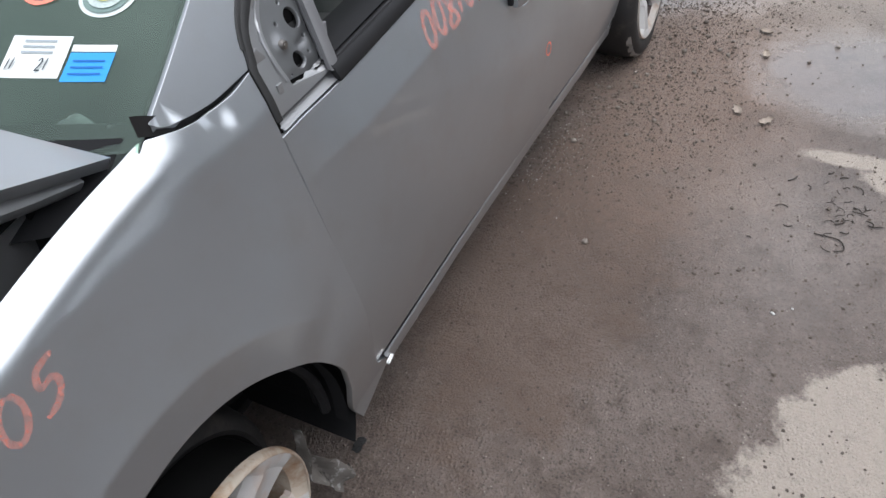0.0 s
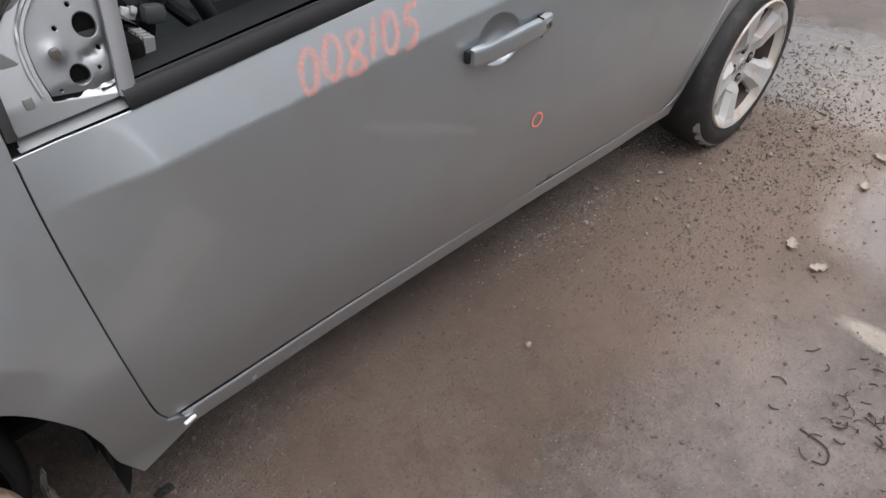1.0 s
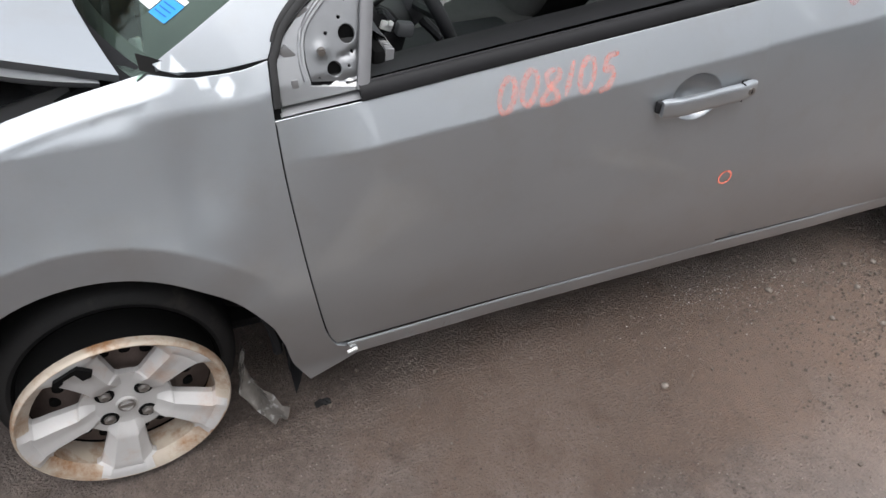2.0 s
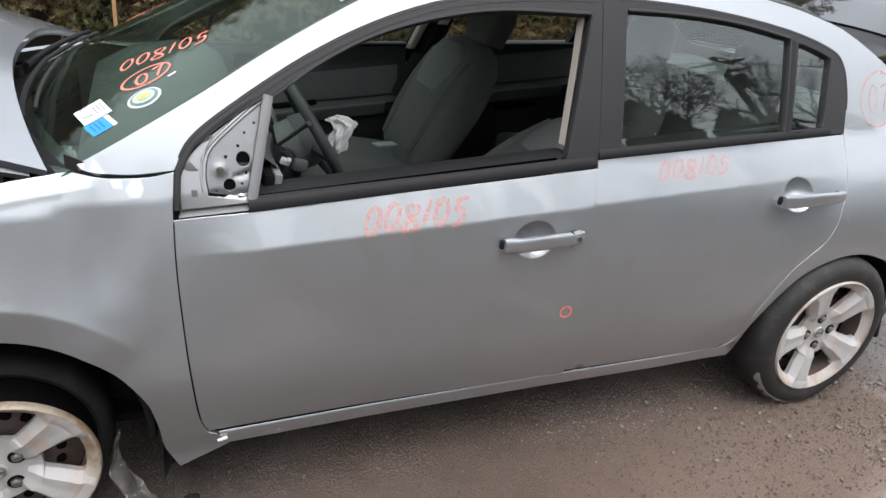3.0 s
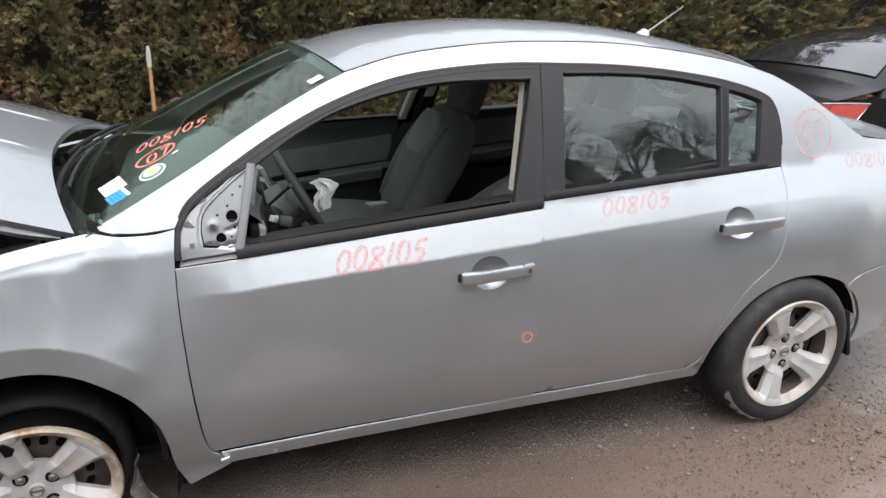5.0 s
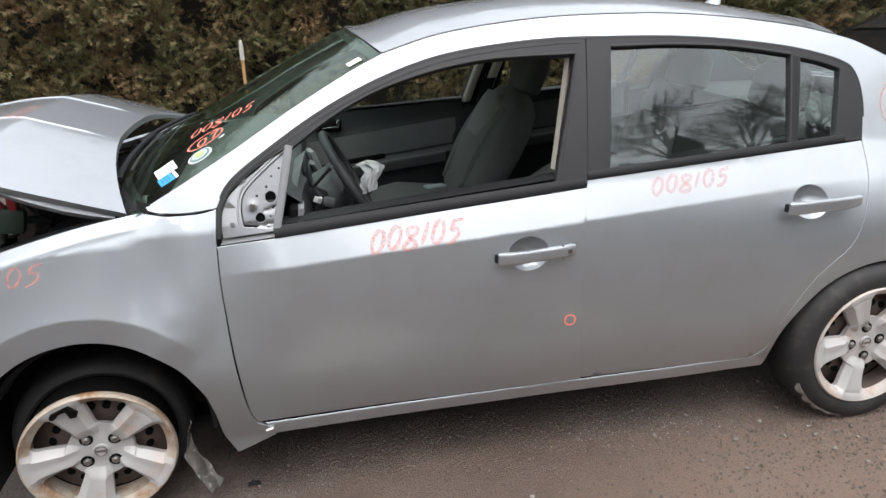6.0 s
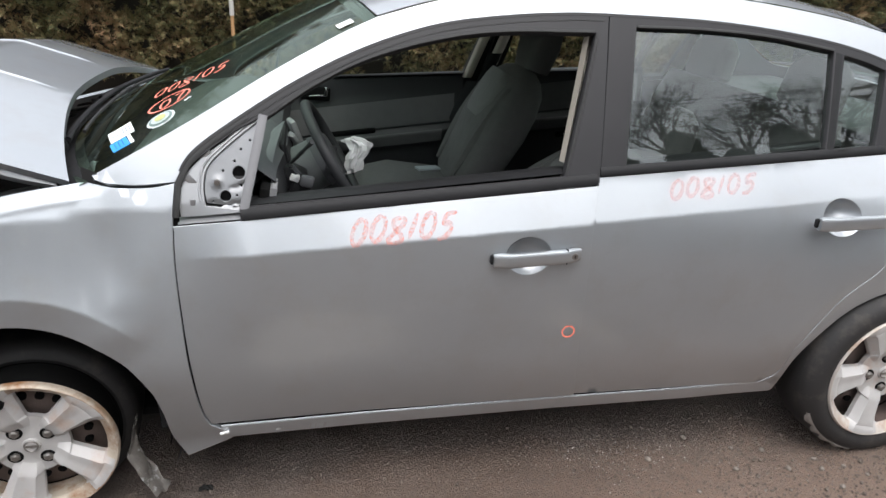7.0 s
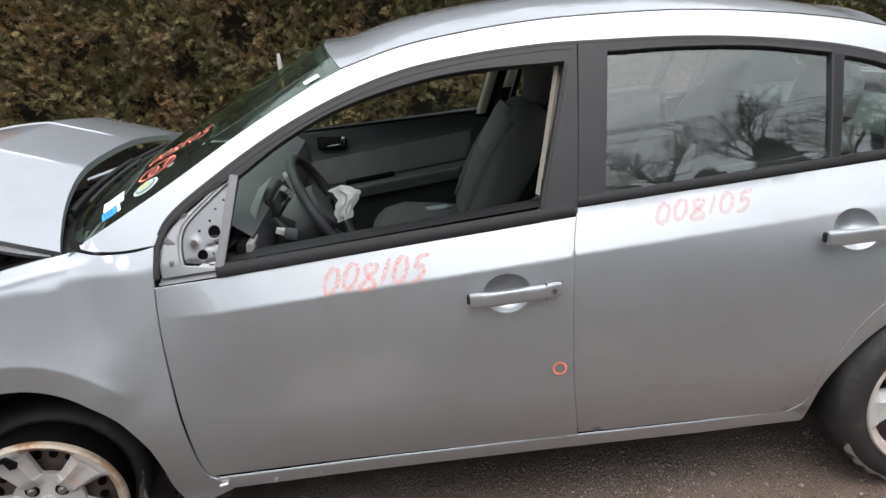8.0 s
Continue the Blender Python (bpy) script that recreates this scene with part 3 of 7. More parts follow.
strip("glass_run", curve([(0.664, 1.158), (0.786, 1.233), (0.936, 1.300), (1.128, 1.350), (1.326, 1.375), (1.60, 1.378)], 6), 0.005, 0.004, 0.0045, RUBBER, front_door, label="black rubber glass run")
strip("glass_run", straight((1.608, 1.366), (1.487, 1.002)), 0.004, 0.005, 0.0045, RUBBER, front_door, label="black rubber glass run")
strip("glass_run", curve([(1.738, 1.394), (1.962, 1.391), (2.185, 1.375), (2.402, 1.341)], 6), 0.004, 0.004, 0.0045, RUBBER, rear_door, label="black rubber glass run")
strip("window_divider", straight((2.361, 1.056), (2.420, 1.332)), 0.013, 0.013, 0.004, BLACK_TRIM, rear_door)
strip("window_channel", straight((0.592, 0.925), (0.650, 1.158)), 0.012, 0.012, 0.005, CHANNEL, front_door, label="grey window channel")


# ---- roof, glass, hood ----
def seam_at(x):
    zs = lerp(x, [q[0] for q in ROOF_SEAM], [q[1] for q in ROOF_SEAM])
    return side_y(x, zs) + 0.006, zs


def roof_surf(u, v):
    """u across from side to side, v along."""
    x = (0.885 + 0.078 * u * u) * (1 - v) + (2.66 - 0.06 * u * u) * v
    y0, z0 = seam_at(x)
    crown = 0.052 + 0.006 * math.sin(v * math.pi)
    return (x, CENTRE + (CENTRE - y0) * u * 1.0, z0 + 0.002 + crown * (1 - abs(u) ** 2.4))


bm = bmesh.new()
bm_grid(bm, roof_surf, np.linspace(-1, 1, 33), np.linspace(0, 1, 40))
part("roof", bm, PAINT, car, "silver roof panel")


def ws_surf(u, v):
    lx, lz = 0.195 + 0.77 * v, lerp(v, [0, 0.17, 0.38, 0.61, 0.85, 1], [0.995, 1.062, 1.154, 1.255, 1.350, 1.400])
    ly = side_y(lx, lz) + 0.012
    cx, cz = 0.025 + 0.862 * v, 1.0 + 0.5 * v - 0.045 * v * v
    k = abs(u) ** 2.2
    return (cx + (lx - cx) * k, CENTRE + (CENTRE - ly) * u, cz + (lz - cz) * k)


def pane(name, surf, us, vs, material, parent, label=""):
    bm = bmesh.new()
    bm_grid(bm, surf, us, vs)
    ob = part(name, bm, material, parent, label)
    ob.visible_shadow = False
    return ob


windshield = pane("windshield", ws_surf, np.linspace(-1, 1, 31), np.linspace(0, 1, 21), GLASS, car, "green tinted windshield with marker writing and stickers")


def back_surf(u, v):
    k = u * u
    lx, lz = 2.60 + 0.47 * v, lerp(v, [0, 0.3, 0.6, 1], [1.395, 1.330, 1.255, 1.145])
    ly = side_y(lx, lz) + 0.01
    cx, cz = 2.66 + 0.50 * v, 1.450 - 0.29 * v
    return (cx + (lx - cx) * k, CENTRE + (CENTRE - ly) * u, cz + (lz - cz) * k)


pane("rear_window", back_surf, np.linspace(-1, 1, 21), np.linspace(0, 1, 13), GLASS, car)


def deck_surf(u, v):
    lx, lz = 3.07 + 0.56 * v, lerp(v, [0, 0.2, 0.4, 0.8, 1], [1.140, 1.120, 1.105, 1.085, 1.058])
    ly = side_y(lx, lz)
    return (lx + 0.1 * (1 - u * u), CENTRE + (CENTRE - ly) * u, lz + 0.03 * (1 - u * u))


bm = bmesh.new()
bm_grid(bm, deck_surf, np.linspace(-1, 1, 21), np.linspace(0, 1, 9))
part("trunk_lid", bm, PAINT, car)
bm = bmesh.new()
bm_grid(bm, lambda u, v: (3.63 + 0.1 * (1 - u * u), CENTRE + (CENTRE - side_y(3.63, 0.8)) * u, 0.28 + v * 0.79), np.linspace(-1, 1, 15), np.linspace(0, 1, 7))
part("tail_panel", bm, PAINT, car)


def hood_z(x, y):
    w = (y - CENTRE) / 0.773
    base = 1.100 - 0.068 * (max(0.0, 0.74 - y) / 0.505) ** 1.45 - 0.045 * (max(0.0, y - 1.18) / 0.505) ** 1.5 + 0.010 * (1 - w * w)
    rise = 0.318 * (0.1 - x) if x > -0.24 else 0.1081 + 0.06 * (-0.24 - x) - 0.5 * (-0.24 - x) ** 2
    fold = sum(0.0045 * math.exp(-(((y - c) / 0.0050) ** 2)) * smooth01((0.01 - x) / 0.08) for c in (0.715, 1.205))
    return base + rise + fold


def hood_surf(u, v):
    y = CENTRE + 0.773 * u
    xr = 0.045 + 0.123 * abs(u) ** 2.2
    x = xr + (-0.86 - xr) * v
    yy = CENTRE + (y - CENTRE) * (1 - 0.18 * v * v)
    return (x, yy, hood_z(x, y))


bm = bmesh.new()
HOOD_U = sorted([*np.linspace(-1, 1, 81), *[(c - CENTRE) / 0.773 + o for c in (0.715, 1.205) for o in np.linspace(-0.031, 0.031, 24)]])
bm_grid(bm, hood_surf, HOOD_U, np.linspace(0, 1, 61), lambda u, v: tuple(np.array(hood_surf(u * 0.985, v)) - (0, 0, 0.022)))
part("hood", bm, PAINT, car, "silver hood standing ajar with a buckled front")


# ---- wheels ----
def cover_profile(r, spoke):
    """Outward bulge of the wheel cover; spoke is 1 on a spoke's middle, 0 at a window's edge."""
    base = lerp(r, [0, 0.03, 0.07, 0.10, 0.15, 0.186, 0.200, 0.212, 0.217], [-0.030, -0.030, -0.033, -0.032, -0.024, -0.016, -0.002, 0.006, -0.01])
    return base + 0.023 * spoke * smooth01((r - 0.05) / 0.05) * smooth01((0.226 - r) / 0.05)


def make_wheel(hub, face_y, turn, flip, dish, squash=0.0, sunk=0.0, tyre_r=0.316, size=1.07, steer=0.0, lugs=135, camber=0.0, notch=False):
    wheel = new("wheel")
    wheel.parent = car
    sgn = -1 if not flip else 1
    hx, hz = hub

    cu, su = math.cos(radians(steer)), math.sin(radians(steer))

    lean_c, lean_s = math.cos(radians(camber)), math.sin(radians(camber))

    def at(r, a, out, k=size, leaning=True):
        q, w = k * r * math.cos(a), k * r * math.sin(a)
        if leaning:
            w, out = w * lean_c - out * lean_s, out * lean_c + w * lean_s
        y = face_y + q * su - out * cu
        return (hx + q * cu + out * su, y if not flip else 2 * CENTRE - y, hz + w)

    # tyre
    bm = bmesh.new()
    prof = [(0.200, 0.03), (0.212, 0.004), (0.222, -0.004), (0.245, -0.010), (0.270, -0.006), (0.292, 0.008), (0.303, 0.024), (0.309, 0.045), (0.311, 0.10), (0.309, 0.155), (0.303, 0.178), (0.270, 0.20), (0.21, 0.19)]
    n = 72
    rings = []
    for k in range(n):
        a = k * math.tau / n
        ring = []
        for r, d in prof:
            x, y, z = at(0.2 * size + (r - 0.2) / 0.111 * (tyre_r - 0.2 * size), a, -d - sunk, 1.0, False)
            if z < 0.0 + 0.004:
                y -= 0.010 * (1 if not flip else -1)
                z = 0.002
            elif z < 0.06 and squash:
                y -= squash * (1 - z / 0.06) * (1 if d < 0.1 else -1) * (1 if not flip else -1)
            ring.append(bm.verts.new((x, y, z)))
        rings.append(ring)
    for k in range(n):
        u, v = rings[k], rings[(k + 1) % n]
        for i in range(len(prof) - 1):
            bm.faces.new((u[i], u[i + 1], v[i + 1], v[i]))
    part("tyre", bm, TYRE, wheel, "worn black tyre")
    if sunk:
        # near-black ring over the tyre's inner edge, standing for shade in the gap
        bm = bmesh.new()
        bead = [(0.199, 0.028), (0.212, 0.000), (0.222, -0.007), (0.229, -0.009)]
        bm_grid(bm, lambda a, i: at(0.2 * size + (bead[int(i)][0] - 0.2) / 0.111 * (tyre_r - 0.2 * size), a, -bead[int(i)][1] - sunk, 1.0, False), np.linspace(0, math.tau, 73), range(4))
        part("tyre_gap_shade", bm, DARK, wheel, "black ring painted for the shade where the tyre is pulled off the rim")
    # steel wheel behind the cover
    bm = bmesh.new()
    sp = [(0.0, 0.012), (0.05, 0.012), (0.075, 0.03), (0.12, 0.022), (0.165, 0.045), (0.19, 0.05)]
    bm_grid(bm, lambda a, i: at(sp[int(i)][0] + 0.0005, a, -sp[int(i)][1] - 0.042), np.linspace(0, math.tau, 49), range(len(sp)))
    part("steel_wheel", bm, RUST, wheel, "rusty brown steel wheel")
    # near-black wall behind the cover's edge, painting the gap as unlit
    bm = bmesh.new()
    bm_grid(bm, lambda a, i: at((0.2155, 0.207, 0.205)[int(i)], a, (-0.013, -0.03, -0.15)[int(i)]), np.linspace(0, math.tau, 61), range(3))
    part("rim_gap_shade", bm, DARK, wheel)
    for k in range(20):
        a = turn + k * math.tau / 20
        bm = bmesh.new()
        bm_cyl(bm, at(0.134, a, -0.080), at(0.134, a, -0.0655), 0.0125, n=16)
        part("vent_hole", bm, DARK, wheel)
    # cover with five windows
    bm = bmesh.new()
    rs = [0.0, 0.018, 0.036, 0.05, 0.062, 0.074, 0.084, 0.094, 0.098, 0.108, 0.12, 0.135, 0.150, 0.165, 0.180, 0.186, 0.192, 0.199, 0.207, 0.212, 0.217]
    r1, r2 = 0.094, 0.186
    cols = [-1.0, -0.90, -0.80, -0.72, -0.60, -0.5, -0.25, 0, 0.25, 0.5, 0.60, 0.72, 0.80, 0.90, 1.0]
    half = math.pi / 5

    def ang(r, c):
        w = math.radians(lerp(r, [0.06, 0.084, 0.094, 0.098, 0.108, 0.135, 0.165, 0.180, 0.186, 0.2], [9, 9, 10.5, 13.5, 15, 16.8, 18.4, 18.2, 16, 16]))
        s = 1 if c >= 0 else -1
        c = abs(c)
        return s * (c / 0.5 * w if c <= 0.5 else w + (c - 0.5) / 0.5 * (half - w))

    grid = {}
    for s in range(5):
        for i, r in enumerate(rs):
            for j, c in enumerate(cols):
                spoke = lerp(abs(c), [0.5, 0.60, 0.72, 0.80, 0.90, 1.0], [0.0, 0.42, 1.0, 1.0, 0.93, 0.90])
                if i == 0:
                    key = "c"
                else:
                    key = (s, i, j) if j < len(cols) - 1 else ((s + 1) % 5, i, 0)
                if key not in grid:
                    grid[key] = bm.verts.new(at(r, turn + s * 2 * half + ang(r, c), cover_profile(r, spoke)))
    dirty = [bmesh.new() for _ in range(5)]
    get = lambda s, i, j: grid["c"] if i == 0 else grid[(s, i, j) if j < len(cols) - 1 else ((s + 1) % 5, i, 0)]
    for s in range(5):
        for i in range(len(rs) - 1):
            for j in range(len(cols) - 1):
                if rs[i] >= r1 - 1e-6 and rs[i + 1] <= r2 + 1e-6 and -0.5 <= cols[j] and cols[j + 1] <= 0.5:
                    continue
                f = [get(s, i, j), get(s, i + 1, j), get(s, i + 1, j + 1), get(s, i, j + 1)]
                if rs[i] >= r2 - 1e-6 and rs[i + 1] <= 0.2121 and -0.6 <= cols[j] and cols[j + 1] <= 0.6:
                    dirty[s].faces.new([dirty[s].verts.new(v.co) for v in f])
                    continue
                f = list(dict.fromkeys(f))
                if len(f) > 2:
                    bm.faces.new(f)
    for d in dirty:
        bmesh.ops.remove_doubles(d, verts=d.verts, dist=1e-5)
        part("rim_dish", d, dish, wheel, "beige rust-stained outer dish of the cover" if dish is COVER_DIRTY else "")
    edges = [e for e in bm.edges if e.is_boundary and (e.verts[0].co - e.verts[1].co).length > 0 and math.dist(((e.verts[0].co + e.verts[1].co) / 2), at(0, 0, 0)) < 0.191 * size]
    ext = bmesh.ops.extrude_edge_only(bm, edges=edges)
    bmesh.ops.translate(bm, verts=[v for v in ext["geom"] if isinstance(v, bmesh.types.BMVert)], vec=(0, 0.016 if not flip else -0.016, 0))
    cover = part("wheel_cover", bm, COVER, wheel, "silver five-spoke wheel cover stained with rust")
    cover.data.set_sharp_from_angle(angle=radians(17))
    bm = bmesh.new()
    bm_grid(bm, lambda a, i: at((0.2095, 0.2115, 0.2135, 0.2165, 0.2185, 0.2185)[int(i)], a, (0.0085, 0.0105, 0.0105, 0.007, 0.0, -0.012)[int(i)]), np.linspace(0, math.tau, 65), range(6))
    part("cover_rim", bm, dish, wheel, "beige dirt-stained rim of the cover" if dish is COVER_DIRTY else "")
    bm = bmesh.new()
    bm_grid(bm, lambda a, i: at((0.190, 0.190, 0.190)[int(i)], a, (-0.018, -0.045, -0.085)[int(i)]), np.linspace(0, math.tau, 61), range(3))
    part("rim_barrel", bm, COVER_DIRTY if dish is COVER_DIRTY else RUST, wheel, "rust-stained inner wall of the rim")
    for k in range(4):
        a = radians(lugs) + k * math.pi / 2
        bm = bmesh.new()
        bm_cyl(bm, at(0.055, a, -0.042), at(0.055, a, -0.0290), 0.0205, n=18)
        socket = part("lug_socket", bm, DARK, wheel)
        bm = bmesh.new()
        bm_cyl(bm, at(0.055, a, -0.034), at(0.055, a, -0.024), 0.0145, 0.0135, n=6)
        bm_cyl(bm, at(0.055, a, -0.024), at(0.055, a, -0.020), 0.012, 0.007, n=12)
        part("lug_nut", bm, LUG, wheel)
    bm = bmesh.new()
    bm_cyl(bm, at(0, 0, -0.032), at(0, 0, -0.024), 0.024, 0.022, n=28)
    part("centre_cap", bm, COVER, wheel)
    bm = bmesh.new()
    ring = [at(0.0165, a, -0.023) for a in np.linspace(0, math.tau, 25)]
    bm_tube(bm, ring, 0.0022, 6)
    bm_box(bm, at(0, 0, -0.0228), (0.038, 0.003, 0.007))
    part("badge", bm, LUG, wheel)
    bm = bmesh.new()
    bm_cyl(bm, at(0, 0, -0.105), at(0, 0, -0.16), 0.16, n=24)
    part("brake_drum", bm, RUST, wheel)
    if notch:
        # a hole broken through one spoke of the cover
        bm = bmesh.new()
        out = lambda r: cover_profile(r, 1.0) + 0.011
        for shape in (NOTCH_HOLE, NOTCH_BAR, NOTCH_TEAR):
            bm.faces.new([bm.verts.new(at(math.hypot(u, w), math.atan2(w, u), out(math.hypot(u, w)))) for u, w in shape])
        ext = bmesh.ops.extrude_face_region(bm, geom=bm.faces[:])
        bmesh.ops.translate(bm, verts=[v for v in ext["geom"] if isinstance(v, bmesh.types.BMVert)], vec=(0, 0.010, 0))
        part("broken_notch", bm, DARK, wheel, "black broken notch in the cover", smooth=False)
    return wheel


NOTCH_HOLE = ((-0.098, 0.172), (-0.094, 0.181), (-0.084, 0.184), (-0.076, 0.176), (-0.080, 0.166), (-0.090, 0.160), (-0.098, 0.164))
NOTCH_BAR = ((-0.084, 0.184), (-0.060, 0.194), (-0.054, 0.182), (-0.078, 0.175))
NOTCH_TEAR = ((-0.062, 0.194), (-0.046, 0.199), (-0.024, 0.172), (-0.031, 0.155), (-0.047, 0.154), (-0.054, 0.178))


make_wheel((-0.022, 0.252), 0.090, radians(75), False, COVER_DIRTY, sunk=0.108, tyre_r=0.275, size=1.052, steer=6.3, lugs=127, camber=3.5, notch=True)
make_wheel((2.674, 0.313), 0.045, radians(77), False, COVER_REAR, squash=0.012, tyre_r=0.317, size=1.08, lugs=95)
SCUFF_RIM = mat("tyre_scuff", (0.22, 0.20, 0.185), rough=0.85, vary=0.35, scale=40)
bm = bmesh.new()
def shoulder(a, v):
    r = 0.297 + (0.013 + 0.004 * math.sin(31 * a)) * v
    z = 0.313 + r * math.sin(a)
    return (2.674 + r * math.cos(a), 0.0495 + 0.018 * v * v - 0.012 * max(0.0, 1 - z / 0.06), max(0.004, z))


bm_grid(bm, shoulder, np.linspace(radians(205), radians(256), 40), np.linspace(0, 1, 5))
part("tyre_scuff", bm, SCUFF_RIM, car, "pale scuffed edge of the rear tyre")
for a0, a1, r0 in ((128, 136, 0.262), (141, 152, 0.266), (155, 172, 0.258)):
    bm = bmesh.new()
    bm_grid(bm, lambda a, v: (-0.021 + (r0 + (0.003 + 0.003 * math.sin(90 * a)) * v) * math.cos(a), 0.213 - 0.02 * math.cos(a) + 0.012 * (r0 - 0.255) / 0.01, 0.240 + (r0 + (0.003 + 0.003 * math.sin(90 * a)) * v) * math.sin(a)), np.linspace(radians(a0), radians(a1), 14), np.linspace(0, 1, 3))
    part("tyre_scuff", bm, SCUFF_RIM, car, "pale scuffed edge of the front tyre")
make_wheel((0.0, 0.300), 0.066, radians(20), True, COVER)
make_wheel((2.674, 0.313), 0.045, radians(50), True, COVER)

# wheel wells and underside
for hx, hz in (HUB_F, HUB_R):
    for side in (False, True):
        bm = bmesh.new()
        f = lambda a, v, hx=hx, hz=hz, side=side: (hx + 0.385 * math.cos(a), (0.105 + 0.33 * v) if not side else 2 * CENTRE - (0.105 + 0.33 * v), hz + 0.375 * math.sin(a))
        a0 = radians(-25 if hx == 0 else 18)
        bm_grid(bm, f, np.linspace(a0, math.pi - a0, 30), (0, 0.15, 1))
        bm_grid(bm, lambda a, v, hx=hx, hz=hz, side=side: (hx + 0.385 * v * math.cos(a), 0.43 if not side else 2 * CENTRE - 0.43, hz + 0.375 * v * math.sin(a)), np.linspace(a0, math.pi - a0, 30), (0.01, 1))
        part("wheel_well", bm, LINER, car, "black plastic wheel well liner")
bm = bmesh.new()
bm_box(bm, (1.35, CENTRE, 0.25), (1.75, 1.50, 0.06))
bm_box(bm, (1.35, CENTRE, 0.28), (4.2, 1.0, 0.08))
part("floor_pan", bm, DARK, car)
# added slab, hidden behind the wheel, keeps light off the ground below
bm = bmesh.new()
bm_box(bm, (0.02, CENTRE, 0.135), (0.80, 1.10, 0.03), None, 0.008)
part("light_blocker", bm, LINER, car, "unseen black slab added to shade the ground under the engine")
bm = bmesh.new()
bm_box(bm, (0.385, 0.31, 0.255), (0.012, 0.32, 0.20), (0, 8, 0), 0.004)
part("splash_shield", bm, LINER, car, "black splash shield behind the front wheel")


# ---- details of the body ----
def door_handle(x0, z0, slope, length, door, key):
    bm = bmesh.new()
    n, m = 26, 14
    rings = []
    for i in range(n + 1):
        t = i / n
        x, z = x0 + length * t, z0 + slope * length * t
        end = min(1.0, min(t, 1 - t) / 0.06)
        out = 0.017 + 0.009 * smooth01(min(t, 1 - t) / 0.20)
        hh, dd = 0.0205 * (0.86 + 0.14 * math.sqrt(end)) * (1.0 + 0.10 * (0.5 - t)), 0.011 * (0.75 + 0.25 * math.sqrt(end))
        yc = side_y(x, z0 - 0.075) - out
        rings.append([bm.verts.new((x, yc + dd * math.copysign(abs(math.sin(a)) ** 0.5, math.sin(a)), z + hh * math.copysign(abs(math.cos(a)) ** 0.5, math.cos(a)))) for a in np.linspace(0, math.tau, m, endpoint=False)])
    for u, v in zip(rings, rings[1:]):
        for k in range(m):
            bm.faces.new((u[k], u[(k + 1) % m], v[(k + 1) % m], v[k]))
    bm.faces.new(rings[0])
    bm.faces.new(rings[-1][::-1])
    handle = part("door_handle", bm, PAINT, door, "silver pull handle over a finger hollow")
    for t in (0.03, 0.95):
        bm = bmesh.new()
        x, z = x0 + length * t, z0 + slope * length * t
        bm_box(bm, (x, side_y(x, z0 - 0.075) - 0.006, z), (0.03, 0.016, 0.030), bevel=0.006)
        part("handle_base", bm, BLACK_TRIM, door)
    if key:
        x, z = x0 + length * 0.915, z0 + slope * length * 0.915
        y = side_y(x, z0 - 0.075) - 0.029
        bm = bmesh.new()
        bm_cyl(bm, (x, y, z), (x, y - 0.006, z), 0.009, n=20)
        part("key_cylinder", bm, LUG, door)
        bm = bmesh.new()
        bm_box(bm, (x, y - 0.006, z), (0.0025, 0.002, 0.009))
        part("key_slot", bm, DARK, door)
        x -= 0.022
        bm = bmesh.new()
        bm_box(bm, (x, y + 0.0025, z - 0.001), (0.0026, 0.014, 0.043))
        part("handle_joint", bm, DARK, door)


door_handle(1.260, 0.787, 0.045, 0.254, front_door, True)
door_handle(2.272, 0.864, 0.05, 0.258, rear_door, False)

# dark gaps behind the panel joints
for line, nm in ((FENDER_GAP[5:], "fender_joint"), (DOOR_GAP, "door_joint"), (REAR_EDGE, "door_joint")):
    bm = bmesh.new()
    bm_grid(bm, lambda i, o, line=line: (line[int(i)][0] + o, side_y(*line[int(i)]) + 0.011, line[int(i)][1]), range(len(line)), (-0.014, 0.014))
    part(nm, bm, DARK, car)
bm = bmesh.new()
bm_grid(bm, lambda x, o: (x, side_y(x, 0.3) + 0.016, 0.297 + o), np.linspace(0.46, 2.25, 40), (-0.016, 0.014))
part("sill_joint", bm, DARK, car)
bm = bmesh.new()
bm_grid(bm, lambda x, o: (x, side_y(x, 1.0) + 0.012, lerp(x, [0.2, 0.225, 0.25, 0.33, 0.43], [1.03, 1.018, 1.003, 0.993, 1.0]) + o), np.linspace(0.205, 0.43, 20), (-0.016, 0.016))
part("pillar_joint", bm, RUBBER, car)
# thick seal in front of the mirror triangle
strip("corner_seal", [(q[0] + 0.007, q[1]) for q in FENDER_GAP[:6]][::-1] + [(q[0] + 0.006, q[1] - 0.008) for q in SEAL[1:12]], 0.007, 0.007, 0.004, RUBBER, front_door)

# bare mirror triangle with its punched holes
TRI_BACK = loop(straight((0.436, 0.915), (0.592, 0.925)), straight((0.592, 0.925), (0.645, 1.150)), curve([(0.645, 1.150), (0.560, 1.100), (0.475, 1.040), (0.436, 0.985), (0.436, 0.915)], 5))
TRI = loop(straight((0.500, 0.945), (0.588, 0.932)), straight((0.588, 0.932), (0.638, 1.138)), curve([(0.638, 1.138), (0.575, 1.092), (0.512, 1.037), (0.497, 0.99), (0.500, 0.945)], 5))


def ring_of(x, z, r, n=20):
    return [(x + r * math.cos(a), z + r * math.sin(a)) for a in np.linspace(0, math.tau, n, endpoint=False)]


